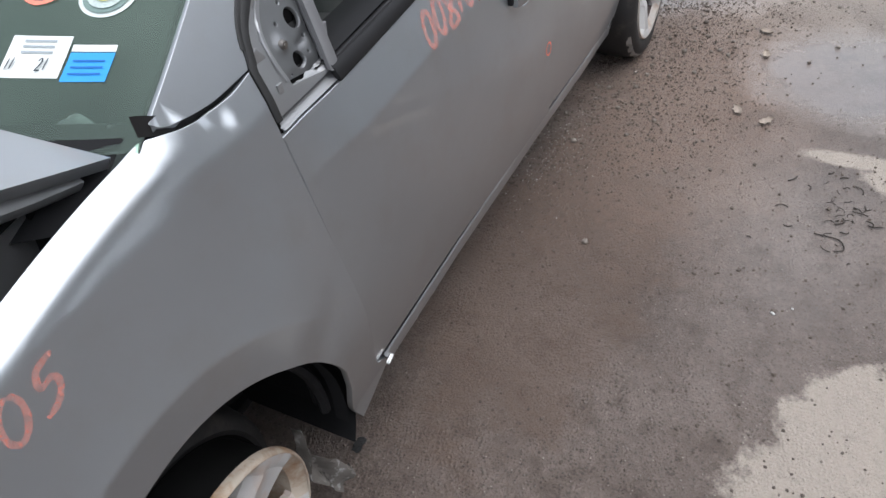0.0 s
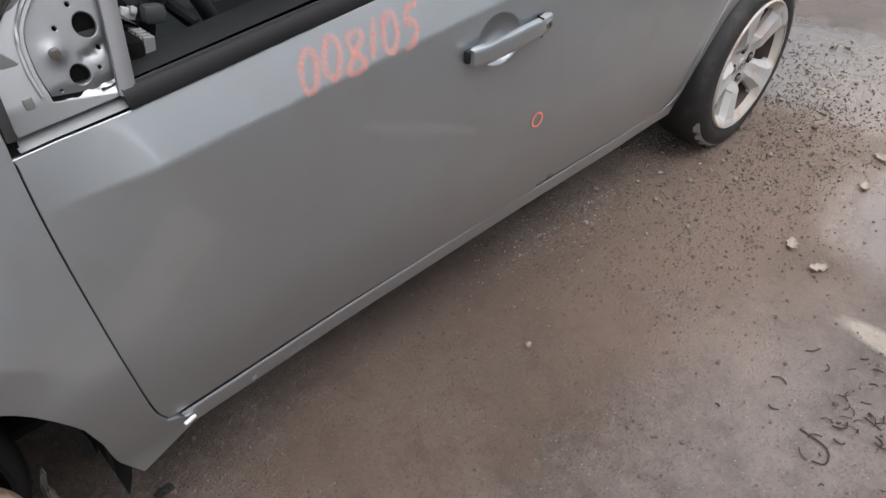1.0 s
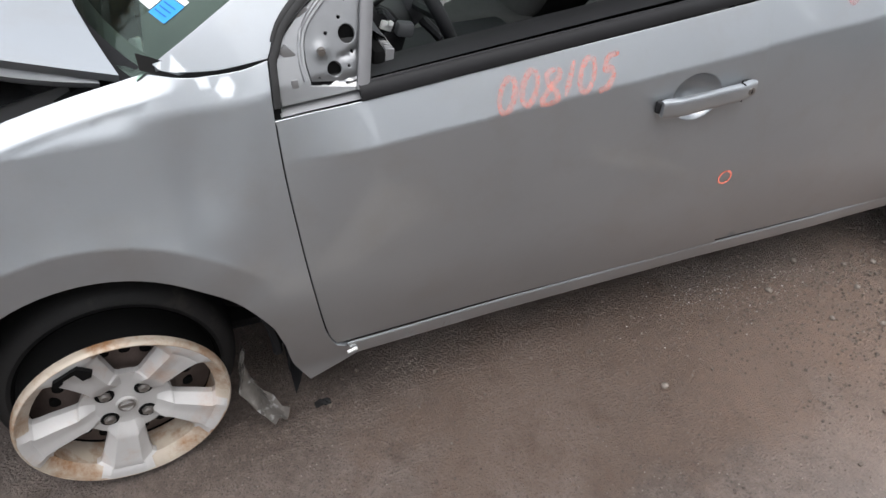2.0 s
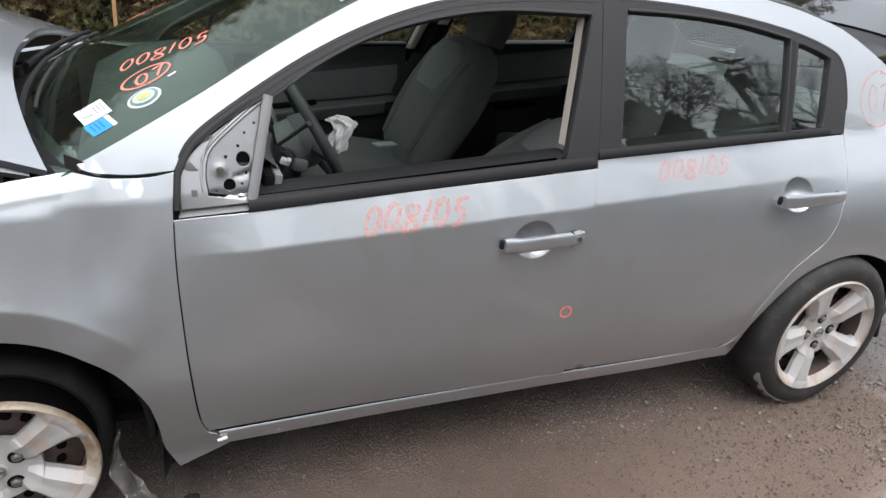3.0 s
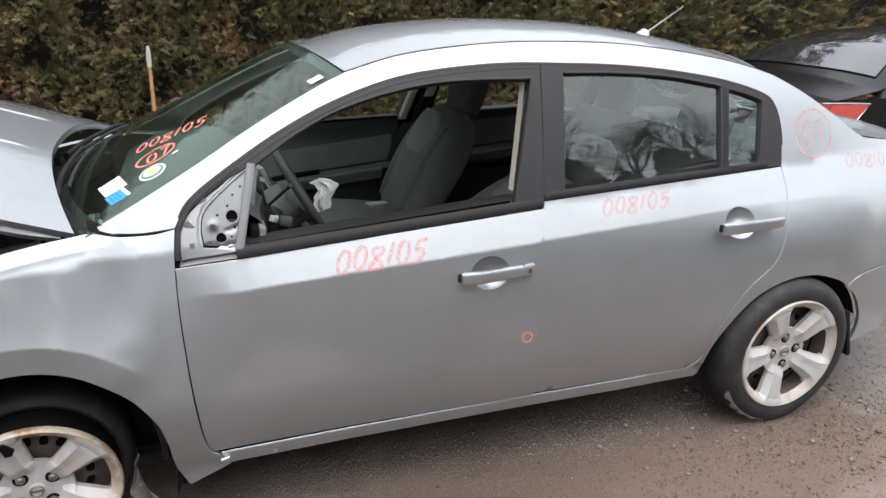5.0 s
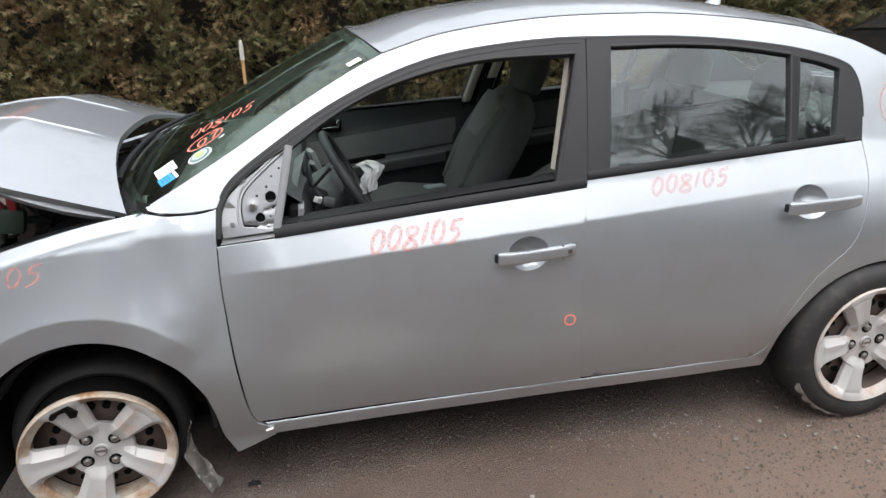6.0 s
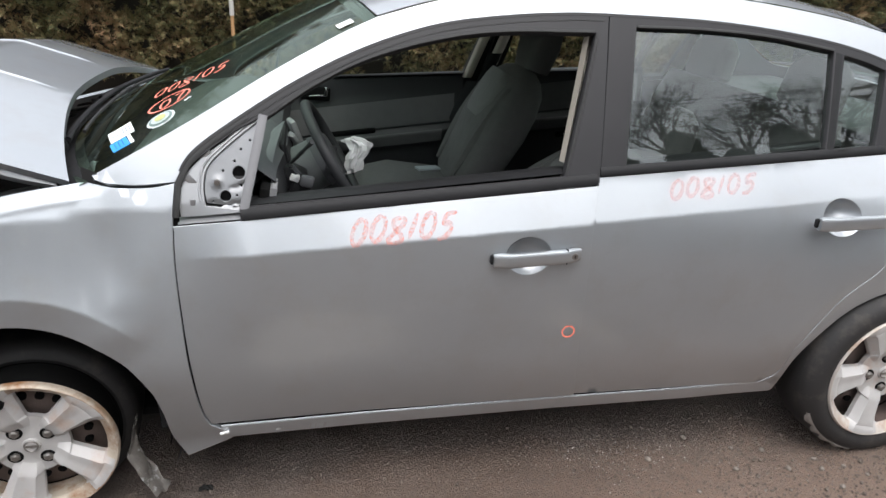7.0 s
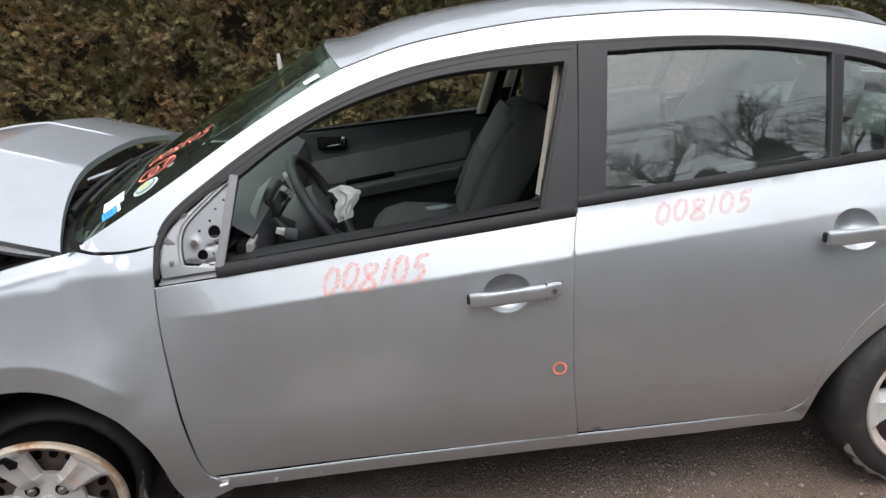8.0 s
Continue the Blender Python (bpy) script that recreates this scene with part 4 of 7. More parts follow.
HOLES = [(0.582, 1.016, 0.0175), (0.547, 0.960, 0.0155), (0.613, 1.093, 0.004), (0.589, 1.072, 0.004), (0.572, 1.044, 0.0045), (0.542, 1.021, 0.0045), (0.587, 0.985, 0.0045), (0.576, 0.962, 0.004), (0.515, 0.948, 0.004)]


def pressed(x, z):
    """Embossed sheet metal: a raised rim and a shallow groove."""
    y = side_y(x, z) + 0.018
    y += 0.006 * smooth01((0.955 - z) / 0.02) - ripple(x, z, 0.527, 0.994, 0.012, 0.012, 0.007) + 0.004 * math.exp(-(((z - 0.975 - 0.25 * (x - 0.55)) / 0.006) ** 2)) * smooth01((x - 0.55) / 0.02)
    return (x, y, z)


sheet("mirror_cavity", [TRI_BACK], inset(0.036), RUBBER, front_door, step=0.03, gap=0.0, depth=0.01)
sheet("mirror_base", [TRI_BACK, shrink(TRI, -0.005)], inset(0.009), BARE, front_door, step=0.012, gap=0.0, depth=0.012, label="bare silver sheet metal where the mirror was")
sheet("mirror_plate", [TRI] + [ring_of(*h) for h in HOLES], pressed, PLATE, front_door, step=0.009, gap=0.0, depth=0.008, round_edge=0.0015, label="bare silver mirror mounting plate with punched holes")
for x, z, r in HOLES:
    bm = bmesh.new()
    bm_cyl(bm, (x, side_y(x, z) + 0.0325, z), (x, side_y(x, z) + 0.030, z), r * 1.25, n=14)
    part("plate_hole", bm, DARK, front_door)
bm = bmesh.new()
bm_tube(bm, [(x, side_y(x, z) + 0.0075, z) for x, z in shrink(TRI, -0.013)][6:], 0.0035, 6)
part("plate_rib", bm, BARE, front_door)
for x, z, sx, sz, tilt in ((0.462, 1.002, 0.020, 0.030, -38), (0.466, 0.950, 0.013, 0.018, 0), (0.500, 1.062, 0.034, 0.010, -36), (0.560, 1.108, 0.040, 0.010, -32)):
    bm = bmesh.new()
    bm_box(bm, (x, side_y(x, z) + 0.0085, z), (sx, 0.005, sz), (0, tilt, 0), 0.002)
    part("frame_tab", bm, BARE, front_door, "stamped tab on the mirror frame")

bm = bmesh.new()
bm_cyl(bm, (0.527, side_y(0.527, 0.994) + 0.016, 0.994), (0.527, side_y(0.527, 0.994) + 0.008, 0.994), 0.009, 0.007, n=16)
bm_cyl(bm, (0.527, side_y(0.527, 0.994) + 0.009, 0.994), (0.527, side_y(0.527, 0.994) + 0.006, 0.994), 0.0035, n=10)
part("plate_stud", bm, LUG, front_door)
bm = bmesh.new()
bm_grid(bm, lambda i, v: (0.50 + 0.09 * i, side_y(0.55, 0.93) + 0.008 + 0.016 * v + 0.002 * math.sin(i * 17 + v * 5), 0.917 + 0.012 * i + 0.014 * v + 0.002 * math.sin(i * 23 + v * 9)), np.linspace(0, 1, 16), np.linspace(0, 1, 5))
part("crumpled_flange", bm, BARE, front_door, "crumpled bright metal flange")
bm = bmesh.new()
bm_grid(bm, lambda x, v: (x, side_y(x, belt_z(x)) + 0.002 + 0.03 * v, belt_z(x) + 0.002 + 0.010 * v), np.linspace(0.428, 0.60, 10), (0, 0.4, 1))
part("door_shoulder", bm, BARE, front_door)

# white clip left at the front end of the rocker panel, and its scuffs
bm = bmesh.new()
bm_box(bm, (0.500, 0.080, 0.273), (0.026, 0.008, 0.006), (0, -10, 4), 0.0015)
part("plastic_clip", bm, CLOTH_WHITE, car, "white plastic clip left hanging")
SCUFF = mat("bare_scuff", (0.30, 0.30, 0.30), rough=0.6, vary=0.2, scale=60)
for x, w in ((0.735, 0.006), (0.752, 0.003), (0.776, 0.008), (0.64, 0.012)):
    bm = bmesh.new()
    bm_grid(bm, lambda u, v, x=x, w=w: (x + w * u + 0.006 * v, rocker_surf(x, 0.243 + 0.03 * v)[1] - 0.0012, 0.243 + 0.03 * v), np.linspace(0, 1, 4), np.linspace(0, 1, 6))
    part("scuff", bm, SCUFF, car)
bm = bmesh.new()
bm_grid(bm, lambda u, v: (0.905 + 0.075 * u, side_y(0.94, 0.46) - 0.0012, 0.462 + 0.006 * u + 0.003 * v), np.linspace(0, 1, 6), (0, 1))
part("scuff", bm, SCUFF, front_door)

# torn strip of liner hanging behind the front wheel, and a torn tyre edge
TORN = mat("torn_plastic", (0.13, 0.12, 0.11), rough=0.25, vary=0.5, scale=18, bump=0.5, bump_scale=60, stain=(0.42, 0.42, 0.42), stain_scale=26, stain_low=0.54, stain_high=0.66)
bm = bmesh.new()


def torn(u, v):
    w = lerp(v, [0, 0.35, 0.55, 1.0], [0.10, 0.35, 0.85, 1.0])
    x = lerp(v, [0, 0.3, 0.5, 1], [0.246, 0.233, 0.214, 0.281]) + (0.045 * w) * u + 0.003 * math.sin(v * 19)
    z = lerp(v, [0, 0.3, 0.5, 1], [0.30, 0.25, 0.185, 0.028]) + 0.05 * w * u
    y = 0.150 - 0.035 * v + 0.012 * math.sin(6 * u + 7 * v) + 0.006 * math.sin(23 * v + 9 * u)
    return (x, y, z)


bm_grid(bm, torn, np.linspace(0, 1, 9), np.linspace(0, 1, 22), lambda u, v: tuple(np.array(torn(u, v)) + (0, 0.002, 0)))
part("torn_liner", bm, TORN, car, "torn dark plastic liner strip hanging down")
bm = bmesh.new()
for k in range(2):
    pts = [(0.33 * math.cos(a) + 0.01 * k, 0.14 + 0.03 * k, 0.30 + 0.335 * math.sin(a)) for a in np.linspace(radians(150), radians(-5), 22)]
    bm_tube(bm, pts, 0.012 - 0.004 * k, 6)
part("liner_edge", bm, LINER, car)
bm = bmesh.new()
bm_grid(bm, lambda a, v: (0.352 * math.cos(a), 0.10 + 0.035 * v, 0.300 + 0.353 * math.sin(a)), np.linspace(radians(185), radians(-12), 44), (0, 1))
part("arch_lip", bm, LINER, car)
# antenna on the roof
bm = bmesh.new()
az = roof_surf(0.0, 0.885)[2]
bm_cyl(bm, (2.435, CENTRE, az - 0.01), (2.458, CENTRE, az + 0.028), 0.042, 0.018, n=20)
antenna = part("antenna_base", bm, PAINT, car)
bm = bmesh.new()
bm_tube(bm, [(2.455, CENTRE, az + 0.015), (2.55, CENTRE, az + 0.075), (2.645, CENTRE, az + 0.135)], [0.004, 0.003, 0.002], 8)
part("antenna_mast", bm, LUG, car, "thin roof antenna mast")


# ---- marker writing ----
DIGITS = {
    "0": [(0.3 + 0.24 * math.sin(a), 0.5 + 0.5 * math.cos(a)) for a in np.linspace(0.3, 0.2 + math.tau, 26)],
    "8": [(0.3 + 0.23 * math.sin(2 * a) * (1.0 if math.cos(a) > 0 else 1.15), 0.5 + 0.5 * math.cos(a)) for a in np.linspace(0.2, 0.1 + math.tau, 34)],
    "1": [(0.24, 1.0), (0.21, 0.7), (0.16, 0.3), (0.13, 0.0)],
    "5": curve([(0.58, 1.02), (0.22, 0.95), (0.16, 0.6), (0.42, 0.6), (0.50, 0.33), (0.32, 0.06), (0.06, 0.0)], 5),
    "7": curve([(0.04, 0.88), (0.30, 0.96), (0.52, 0.98), (0.36, 0.5), (0.26, 0.0)], 5),
    "2": curve([(0.08, 0.75), (0.3, 1.0), (0.5, 0.75), (0.3, 0.35), (0.05, 0.02), (0.55, 0.0)], 5),
    "O": [(0.5 + 0.5 * math.sin(a), 0.5 + 0.5 * math.cos(a)) for a in np.linspace(0.0, 6.5, 46)],
}


def marker(bm, line, to, width):
    """A brush stroke of the given width along a flat line, laid on a surface by to(p)."""
    rng = random.Random(len(line) * 7 + int(line[0][0] * 1000))
    prev = None
    for k, q in enumerate(line):
        a, c = Vector(line[max(k - 1, 0)]), Vector(line[min(k + 1, len(line) - 1)])
        t = (c - a)
        t = t.normalized() if t.length > 1e-6 else Vector((1, 0))
        w = width * rng.uniform(0.75, 1.15) * (0.6 if k in (0, len(line) - 1) else 1) / 2
        pair = [bm.verts.new(to((q[0] - t.y * w * s, q[1] + t.x * w * s))) for s in (-1, 0, 1)]
        if prev:
            bm.faces.new((prev[0], pair[0], pair[1], prev[1]))
            bm.faces.new((prev[1], pair[1], pair[2], prev[2]))
        prev = pair


def write(text, origin, along, up, surf, width, parent, material, advance=0.72, label="", lean=0.12):
    """Hand-written figures: origin, direction of one figure's height up, and along for one figure."""
    o, a, u = Vector(origin), Vector(along), Vector(up)
    for k, ch in enumerate(text):
        if k and text[k - 1] == "1":
            o = o - a * 0.25
        bm = bmesh.new()
        line = [tuple(o + a * (k * advance + p[0] + lean * p[1]) + u * (p[1] + 0.08 * math.sin(k * 2.3))) for p in DIGITS[ch]]
        marker(bm, line, surf, width)
        part("marker_figure", bm, material, parent, label if k == 0 else "")


def on_side(p):
    return (p[0], side_y(*p) - 0.0016, p[1])


def on_ajar(p):
    return (p[0], ajar(*p)[1] - 0.0016, p[1])


def on_fender(p):
    q = fender_surf(*p)
    return (q[0], q[1] - 0.0016, q[2] + 0.0008)


def on_glass(p):
    q = ws_surf(*p)
    return (q[0] - 0.0011, q[1], q[2] + 0.0019)


def on_hood(p):
    q = hood_surf(*p)
    return (q[0], q[1], q[2] + 0.0022)


# broken marker strokes; glare on the paint is put into pale colour and alpha
MARKER_GLARE = bpy.data.materials.new("glare_washed_marker")
MARKER_GLARE.use_nodes = True
fn, fl = MARKER_GLARE.node_tree.nodes, MARKER_GLARE.node_tree.links
fp = fn["Principled BSDF"]
fp.inputs["Base Color"].default_value = (0.90, 0.32, 0.25, 1)
fp.inputs["Roughness"].default_value = 0.8
fnoise = fn.new("ShaderNodeTexNoise")
fnoise.inputs["Scale"].default_value = 140
fnoise.inputs["Detail"].default_value = 5
fco = fn.new("ShaderNodeTexCoord")
fl.new(fco.outputs["Object"], fnoise.inputs["Vector"])
frange = fn.new("ShaderNodeMapRange")
frange.inputs["From Min"].default_value = 0.30
frange.inputs["From Max"].default_value = 0.64
frange.inputs["To Min"].default_value = 0.06
frange.inputs["To Max"].default_value = 0.44
fl.new(fnoise.outputs["Fac"], frange.inputs["Value"])
fl.new(frange.outputs[0], fp.inputs["Alpha"])

FAINT = MARKER_GLARE.copy()
FAINT.name = "faint_marker"
FAINT.node_tree.nodes["Map Range"].inputs["To Max"].default_value = 0.32
write("008105", (0.858, 0.838), (0.072, 0.0045), (0.012, 0.062), on_ajar, 0.0125, front_door, MARKER_GLARE, label="orange marker figures 008105")
write("008105", (1.800, 0.930), (0.071, 0.0045), (0.010, 0.048), on_side, 0.0115, rear_door, FAINT, label="orange marker figures 008105 paled as if by glare")
write("008105", (-0.345, 0.812), (0.070, 0.009), (0.004, 0.052), on_fender, 0.0085, car, MARKER_GLARE, label="orange marker figures 008105")
write("008105", (2.955, 1.030), (0.078, -0.004), (0.004, 0.045), on_side, 0.009, car, FAINT, label="orange marker figures 008105 paled as if by glare")
write("O", (1.489, 0.528), (0.037, 0), (0, 0.036), on_ajar, 0.0052, front_door, MARKER, label="small orange marker ring", lean=0)
write("O", (2.715, 1.068), (0.185, 0), (0.02, 0.178), on_side, 0.007, car, MARKER_GLARE, label="orange marker ring round the figures 07, paled as if by glare", lean=0.03)
write("07", (2.762, 1.112), (0.082, 0), (0.006, 0.09), on_side, 0.007, car, MARKER_GLARE, lean=0.03)
write("008105", (-0.555, 0.290), (-0.035, 0.060), (0.078, 0.022), on_glass, 0.0075, windshield, MARKER, label="orange marker figures 008105")
write("O", (-0.775, 0.275), (-0.0, 0.135), (0.125, -0.01), on_glass, 0.0075, windshield, MARKER, label="orange marker ring round the figures 07", lean=0)
write("07", (-0.750, 0.295), (-0.01, 0.065), (0.07, 0.01), on_glass, 0.0075, windshield, MARKER)
write("008105", (0.36, 0.335), (0.0, 0.034), (0.075, 0.02), on_glass, 0.0085, windshield, MARKER, label="orange marker figures seen edge-on")
write("008105", (-0.34, 0.335), (0.085, -0.004), (0.002, 0.055), on_hood, 0.008, car, MARKER_GLARE, label="orange marker figures 008105 paled as if by glare")


def on_sticker(k):
    def f(u, v):
        q = ws_surf(u, v)
        return (q[0] - 0.0008 * k, q[1], q[2] + 0.0014 * k)
    return f


def sticker(name, u0, u1, v0, v1, material, k, label=""):
    bm = bmesh.new()
    bm_grid(bm, on_sticker(k), np.linspace(u0, u1, 5), np.linspace(v0, v1, 5))
    return part(name, bm, material, windshield, label)


sticker("inspection_sticker", -0.690, -0.812, 0.134, 0.210, PAPER_WHITE, 1, "white inspection sticker with month and year figures")
sticker("registration_sticker", -0.818, -0.902, 0.128, 0.181, PAPER_BLUE, 1, "blue registration sticker")
sticker("sticker_band", -0.818, -0.902, 0.183, 0.195, PAPER_WHITE, 1, "pale top band of the blue sticker")
FAINT_PRINT = mat("faint_print", (0.30, 0.34, 0.36), rough=0.7)
BLUE_PRINT = mat("dark_blue_print", (0.01, 0.12, 0.42), rough=0.7)
for k in range(3):
    sticker("print_line", -0.720, -0.785, 0.178 + 0.010 * k, 0.182 + 0.010 * k, FAINT_PRINT, 2)
    sticker("print_line", -0.830, -0.890, 0.140 + 0.012 * k, 0.143 + 0.012 * k, BLUE_PRINT, 2)
for text, u in (("11", -0.702), ("21", -0.765)):
    write(text, (u, 0.146), (-0.018, 0.0), (0, 0.022), lambda p: on_sticker(3)(*p), 0.0034, windshield, INK, advance=0.75, lean=0)
for r, material, k in ((1.0, mat("badge_pale", (0.60, 0.66, 0.64), rough=0.6, vary=0.2, scale=80), 1), (0.84, mat("badge_green", (0.16, 0.23, 0.21), rough=0.6, vary=0.3, scale=90), 2), (0.66, mat("badge_mid", (0.46, 0.54, 0.52), rough=0.6, vary=0.4, scale=120), 3), (0.40, PAPER_YELLOW, 4)):
    bm = bmesh.new()
    ring = [bm.verts.new(on_sticker(k)(-0.848 + 0.058 * r * math.cos(a), 0.290 + 0.045 * r * math.sin(a))) for a in np.linspace(0, math.tau, 30, endpoint=False)]
    bm.faces.new(ring)
    part("round_sticker", bm, material, windshield, "round white and green sticker with a yellow centre" if k == 1 else "")
bm = bmesh.new()
bm_grid(bm, on_sticker(2), np.linspace(-0.90, -0.955, 4), np.linspace(0.875, 0.93, 4))
part("toll_tag", bm, PAPER_WHITE, windshield, "small white tag at the top of the glass")
bm = bmesh.new()
bm_grid(bm, lambda i, v: on_sticker(2)(-0.805 + 0.005 * i, 0.387 + 0.012 * v), np.linspace(-1, 1, 6), np.linspace(-1, 1, 6))
part("residue", bm, PAPER_WHITE, windshield)
# dark printed border of the windshield and its lower frit
FRIT = mat("black_frit", (0.015, 0.015, 0.016), rough=0.35, vary=0.1, scale=20)
for nm, us, vs in (("glass_border", np.linspace(-1, 1, 31), np.linspace(0.955, 1.0, 3)), ("glass_border", np.linspace(-1, -0.986, 3), np.linspace(0, 1, 21)), ("glass_border", np.linspace(0.986, 1, 3), np.linspace(0, 1, 21)), ("glass_border", np.linspace(-1, 1, 31), np.linspace(0, 0.055, 4))):
    bm = bmesh.new()
    bm_grid(bm, lambda u, v: tuple(np.array(ws_surf(u, v)) + (0.001, 0, -0.0015)), us, vs)
    part(nm, bm, FRIT, windshield)
bm = bmesh.new()
bm_grid(bm, lambda u, v: tuple(np.array(ws_surf(u, v)) + (-0.012, 0, -0.006)), np.linspace(-1.02, 1.02, 31), np.linspace(1.0, 1.02, 3))
part("roof_lip", bm, BLACK_TRIM, car)

# cowl, wipers, engine bay
bm = bmesh.new()


def cowl(u, v):
    g = np.array(ws_surf(u, 0.03)) + (-0.004, 0, 0.004)
    x = g[0] - (0.10 + 0.16 * (1 - abs(u) ** 2)) * (1 - v)
    return (x, g[1], g[2] - 0.004 - 0.075 * (1 - v) + 0.006 * math.sin(u * 40) * (1 - v) * v)


bm_grid(bm, cowl, np.linspace(-0.97, 0.97, 60), np.linspace(0, 1, 10))
part("cowl_panel", bm, LINER, car, "black plastic cowl below the windshield")
for k in range(9):
    bm = bmesh.new()
    u = -0.75 + 0.16 * k
    p = np.array(cowl(u, 0.5))
    bm_box(bm, (p[0], p[1], p[2] + 0.006), (0.10, 0.03, 0.006), (0, -10, 0), 0.002)
    part("cowl_rib", bm, LINER, car)
for u0, u1 in ((-0.62, 0.05), (0.15, 0.75)):
    bm = bmesh.new()
    pts = [tuple(np.array(ws_surf(u0 + (u1 - u0) * t, 0.03 + 0.09 * t)) + (-0.02, 0, 0.022)) for t in np.linspace(0, 1, 12)]
    bm_tube(bm, pts, [0.011 - 0.004 * t for t in np.linspace(0, 1, 12)], 8)
    base = cowl(u0, 0.85)
    bm_cyl(bm, (base[0], base[1], base[2] - 0.02), (base[0], base[1], base[2] + 0.03), 0.018, 0.013)
    bm_tube(bm, [(base[0], base[1], base[2] + 0.02), pts[1]], 0.010, 8)
    part("wiper", bm, BLACK_TRIM, car, "black wiper arm and blade")
    bm = bmesh.new()
    pts = [tuple(np.array(ws_surf(u0 + (u1 - u0) * t, 0.05 + 0.09 * t)) + (-0.006, 0, 0.010)) for t in np.linspace(0.15, 1, 12)]
    bm_tube(bm, pts, 0.006, 6)
    part("wiper_blade", bm, RUBBER, car)
bm = bmesh.new()
bm_box(bm, (-0.19, CENTRE, 0.62), (0.55, 1.36, 0.05))
bm_box(bm, (0.10, CENTRE, 0.78), (0.06, 1.40, 0.40))
part("engine_tray", bm, DARK, car)
bm = bmesh.new()
bm_grid(bm, lambda x, v: (x, 0.25 + 0.05 * v, fender_surf(x, fender_top(x))[2] - 0.012 - 0.03 * v - (0.10 if v == 1 else 0)), np.linspace(-0.72, 0.14, 30), (0, 0.3, 1))
part("inner_fender", bm, BARE, car, "painted inner fender rail")
rng = random.Random(4)
for c, s, m in (((-0.02, 0.45, 0.80), (0.20, 0.24, 0.24), LINER), ((-0.10, 0.72, 0.82), (0.30, 0.24, 0.20), BLACK_TRIM), ((-0.42, 0.52, 0.76), (0.22, 0.26, 0.20), LINER), ((-0.28, 0.95, 0.78), (0.34, 0.30, 0.18), RUST), ((-0.03, 1.20, 0.80), (0.24, 0.30, 0.20), LINER)):
    bm = bmesh.new()
    bm_box(bm, c, s, (rng.uniform(-6, 6), rng.uniform(-6, 6), rng.uniform(-12, 12)), 0.03, 3)
    part("engine_part", bm, m, car, "dark dirty engine part")
for k in range(7):
    bm = bmesh.new()
    x0, y0 = rng.uniform(-0.4, 0.08), rng.uniform(0.30, 0.6)
    pts = [(x0 + 0.07 * i * rng.uniform(0.3, 1.2) * (-1 if k % 2 else 1) * 0.6, y0 + 0.05 * math.sin(i + k), 0.90 + 0.03 * math.sin(i * 1.3 + k)) for i in range(7)]
    bm_tube(bm, [tuple(q) for q in curve(pts, 4)], rng.uniform(0.006, 0.014), 8)
    part("hose", bm, RUBBER if k % 3 else LUG, car)
RED_GRIP = mat("red_grip", (0.35, 0.02, 0.025), rough=0.5, vary=0.15, scale=30)
for x, tilt in ((-0.238, -22), (-0.190, 3)):
    bm = bmesh.new()
    bm_box(bm, (x, 0.34, 1.030), (0.028, 0.024, 0.075), (8, tilt, 0), 0.009)
    part("cable_clamp", bm, RED_GRIP, car, "red rubber cable clamp grip")
bm = bmesh.new()
bm_box(bm, (-0.208, 0.35, 0.962), (0.085, 0.05, 0.085), (0, 12, 8), 0.018)
part("clamp_body", bm, mat("dark_green_plastic", (0.02, 0.035, 0.025), rough=0.5), car)

bm = bmesh.new()
bm_grid(bm, lambda v, o: tuple(np.array(hood_surf(-0.975 + 0.05 * o, 0.03 + 0.6 * v)) - (0, 0, 0.034 + 0.022 * math.sin(o * math.pi) + 0.010 * math.sin(7 * v))), np.linspace(0, 1, 24), np.linspace(0, 1, 7), lambda v, o: tuple(np.array(hood_surf(-0.96 + 0.05 * o, 0.03 + 0.6 * v)) - (0, 0, 0.020)))
part("hood_frame", bm, BARE, car, "silver inner frame under the hood edge")
bm = bmesh.new()
bm_grid(bm, lambda i, v: (0.178 + 0.035 * i, 0.215 + 0.09 * v + 0.006 * math.sin(9 * i + 5 * v), 0.992 + 0.016 * i + 0.006 * math.sin(11 * v + 6 * i) + 0.014 * v), np.linspace(0, 1, 9), np.linspace(0, 1, 12))
part("torn_cowl_edge", bm, mat("torn_foil", (0.22, 0.22, 0.24), rough=0.4, metal=0.4, vary=0.4, scale=40), car, "torn crumpled silver cowl edge")

# rear lamp and rear flap
bm = bmesh.new()
bm_grid(bm, lambda u, v: (3.40 + 0.235 * u, side_y(3.40 + 0.235 * u, 0.80 + 0.2 * v) - 0.004, 0.80 + 0.2 * v), np.linspace(0, 1, 10), np.linspace(0, 1, 8))
part("tail_lamp", bm, mat("red_lens", (0.35, 0.02, 0.02), rough=0.15), car, "red tail lamp lens")
bm = bmesh.new()
bm_box(bm, (3.035, 0.16, 0.33), (0.02, 0.14, 0.22), (0, -16, 0), 0.005)
part("mud_flap", bm, LINER, car)


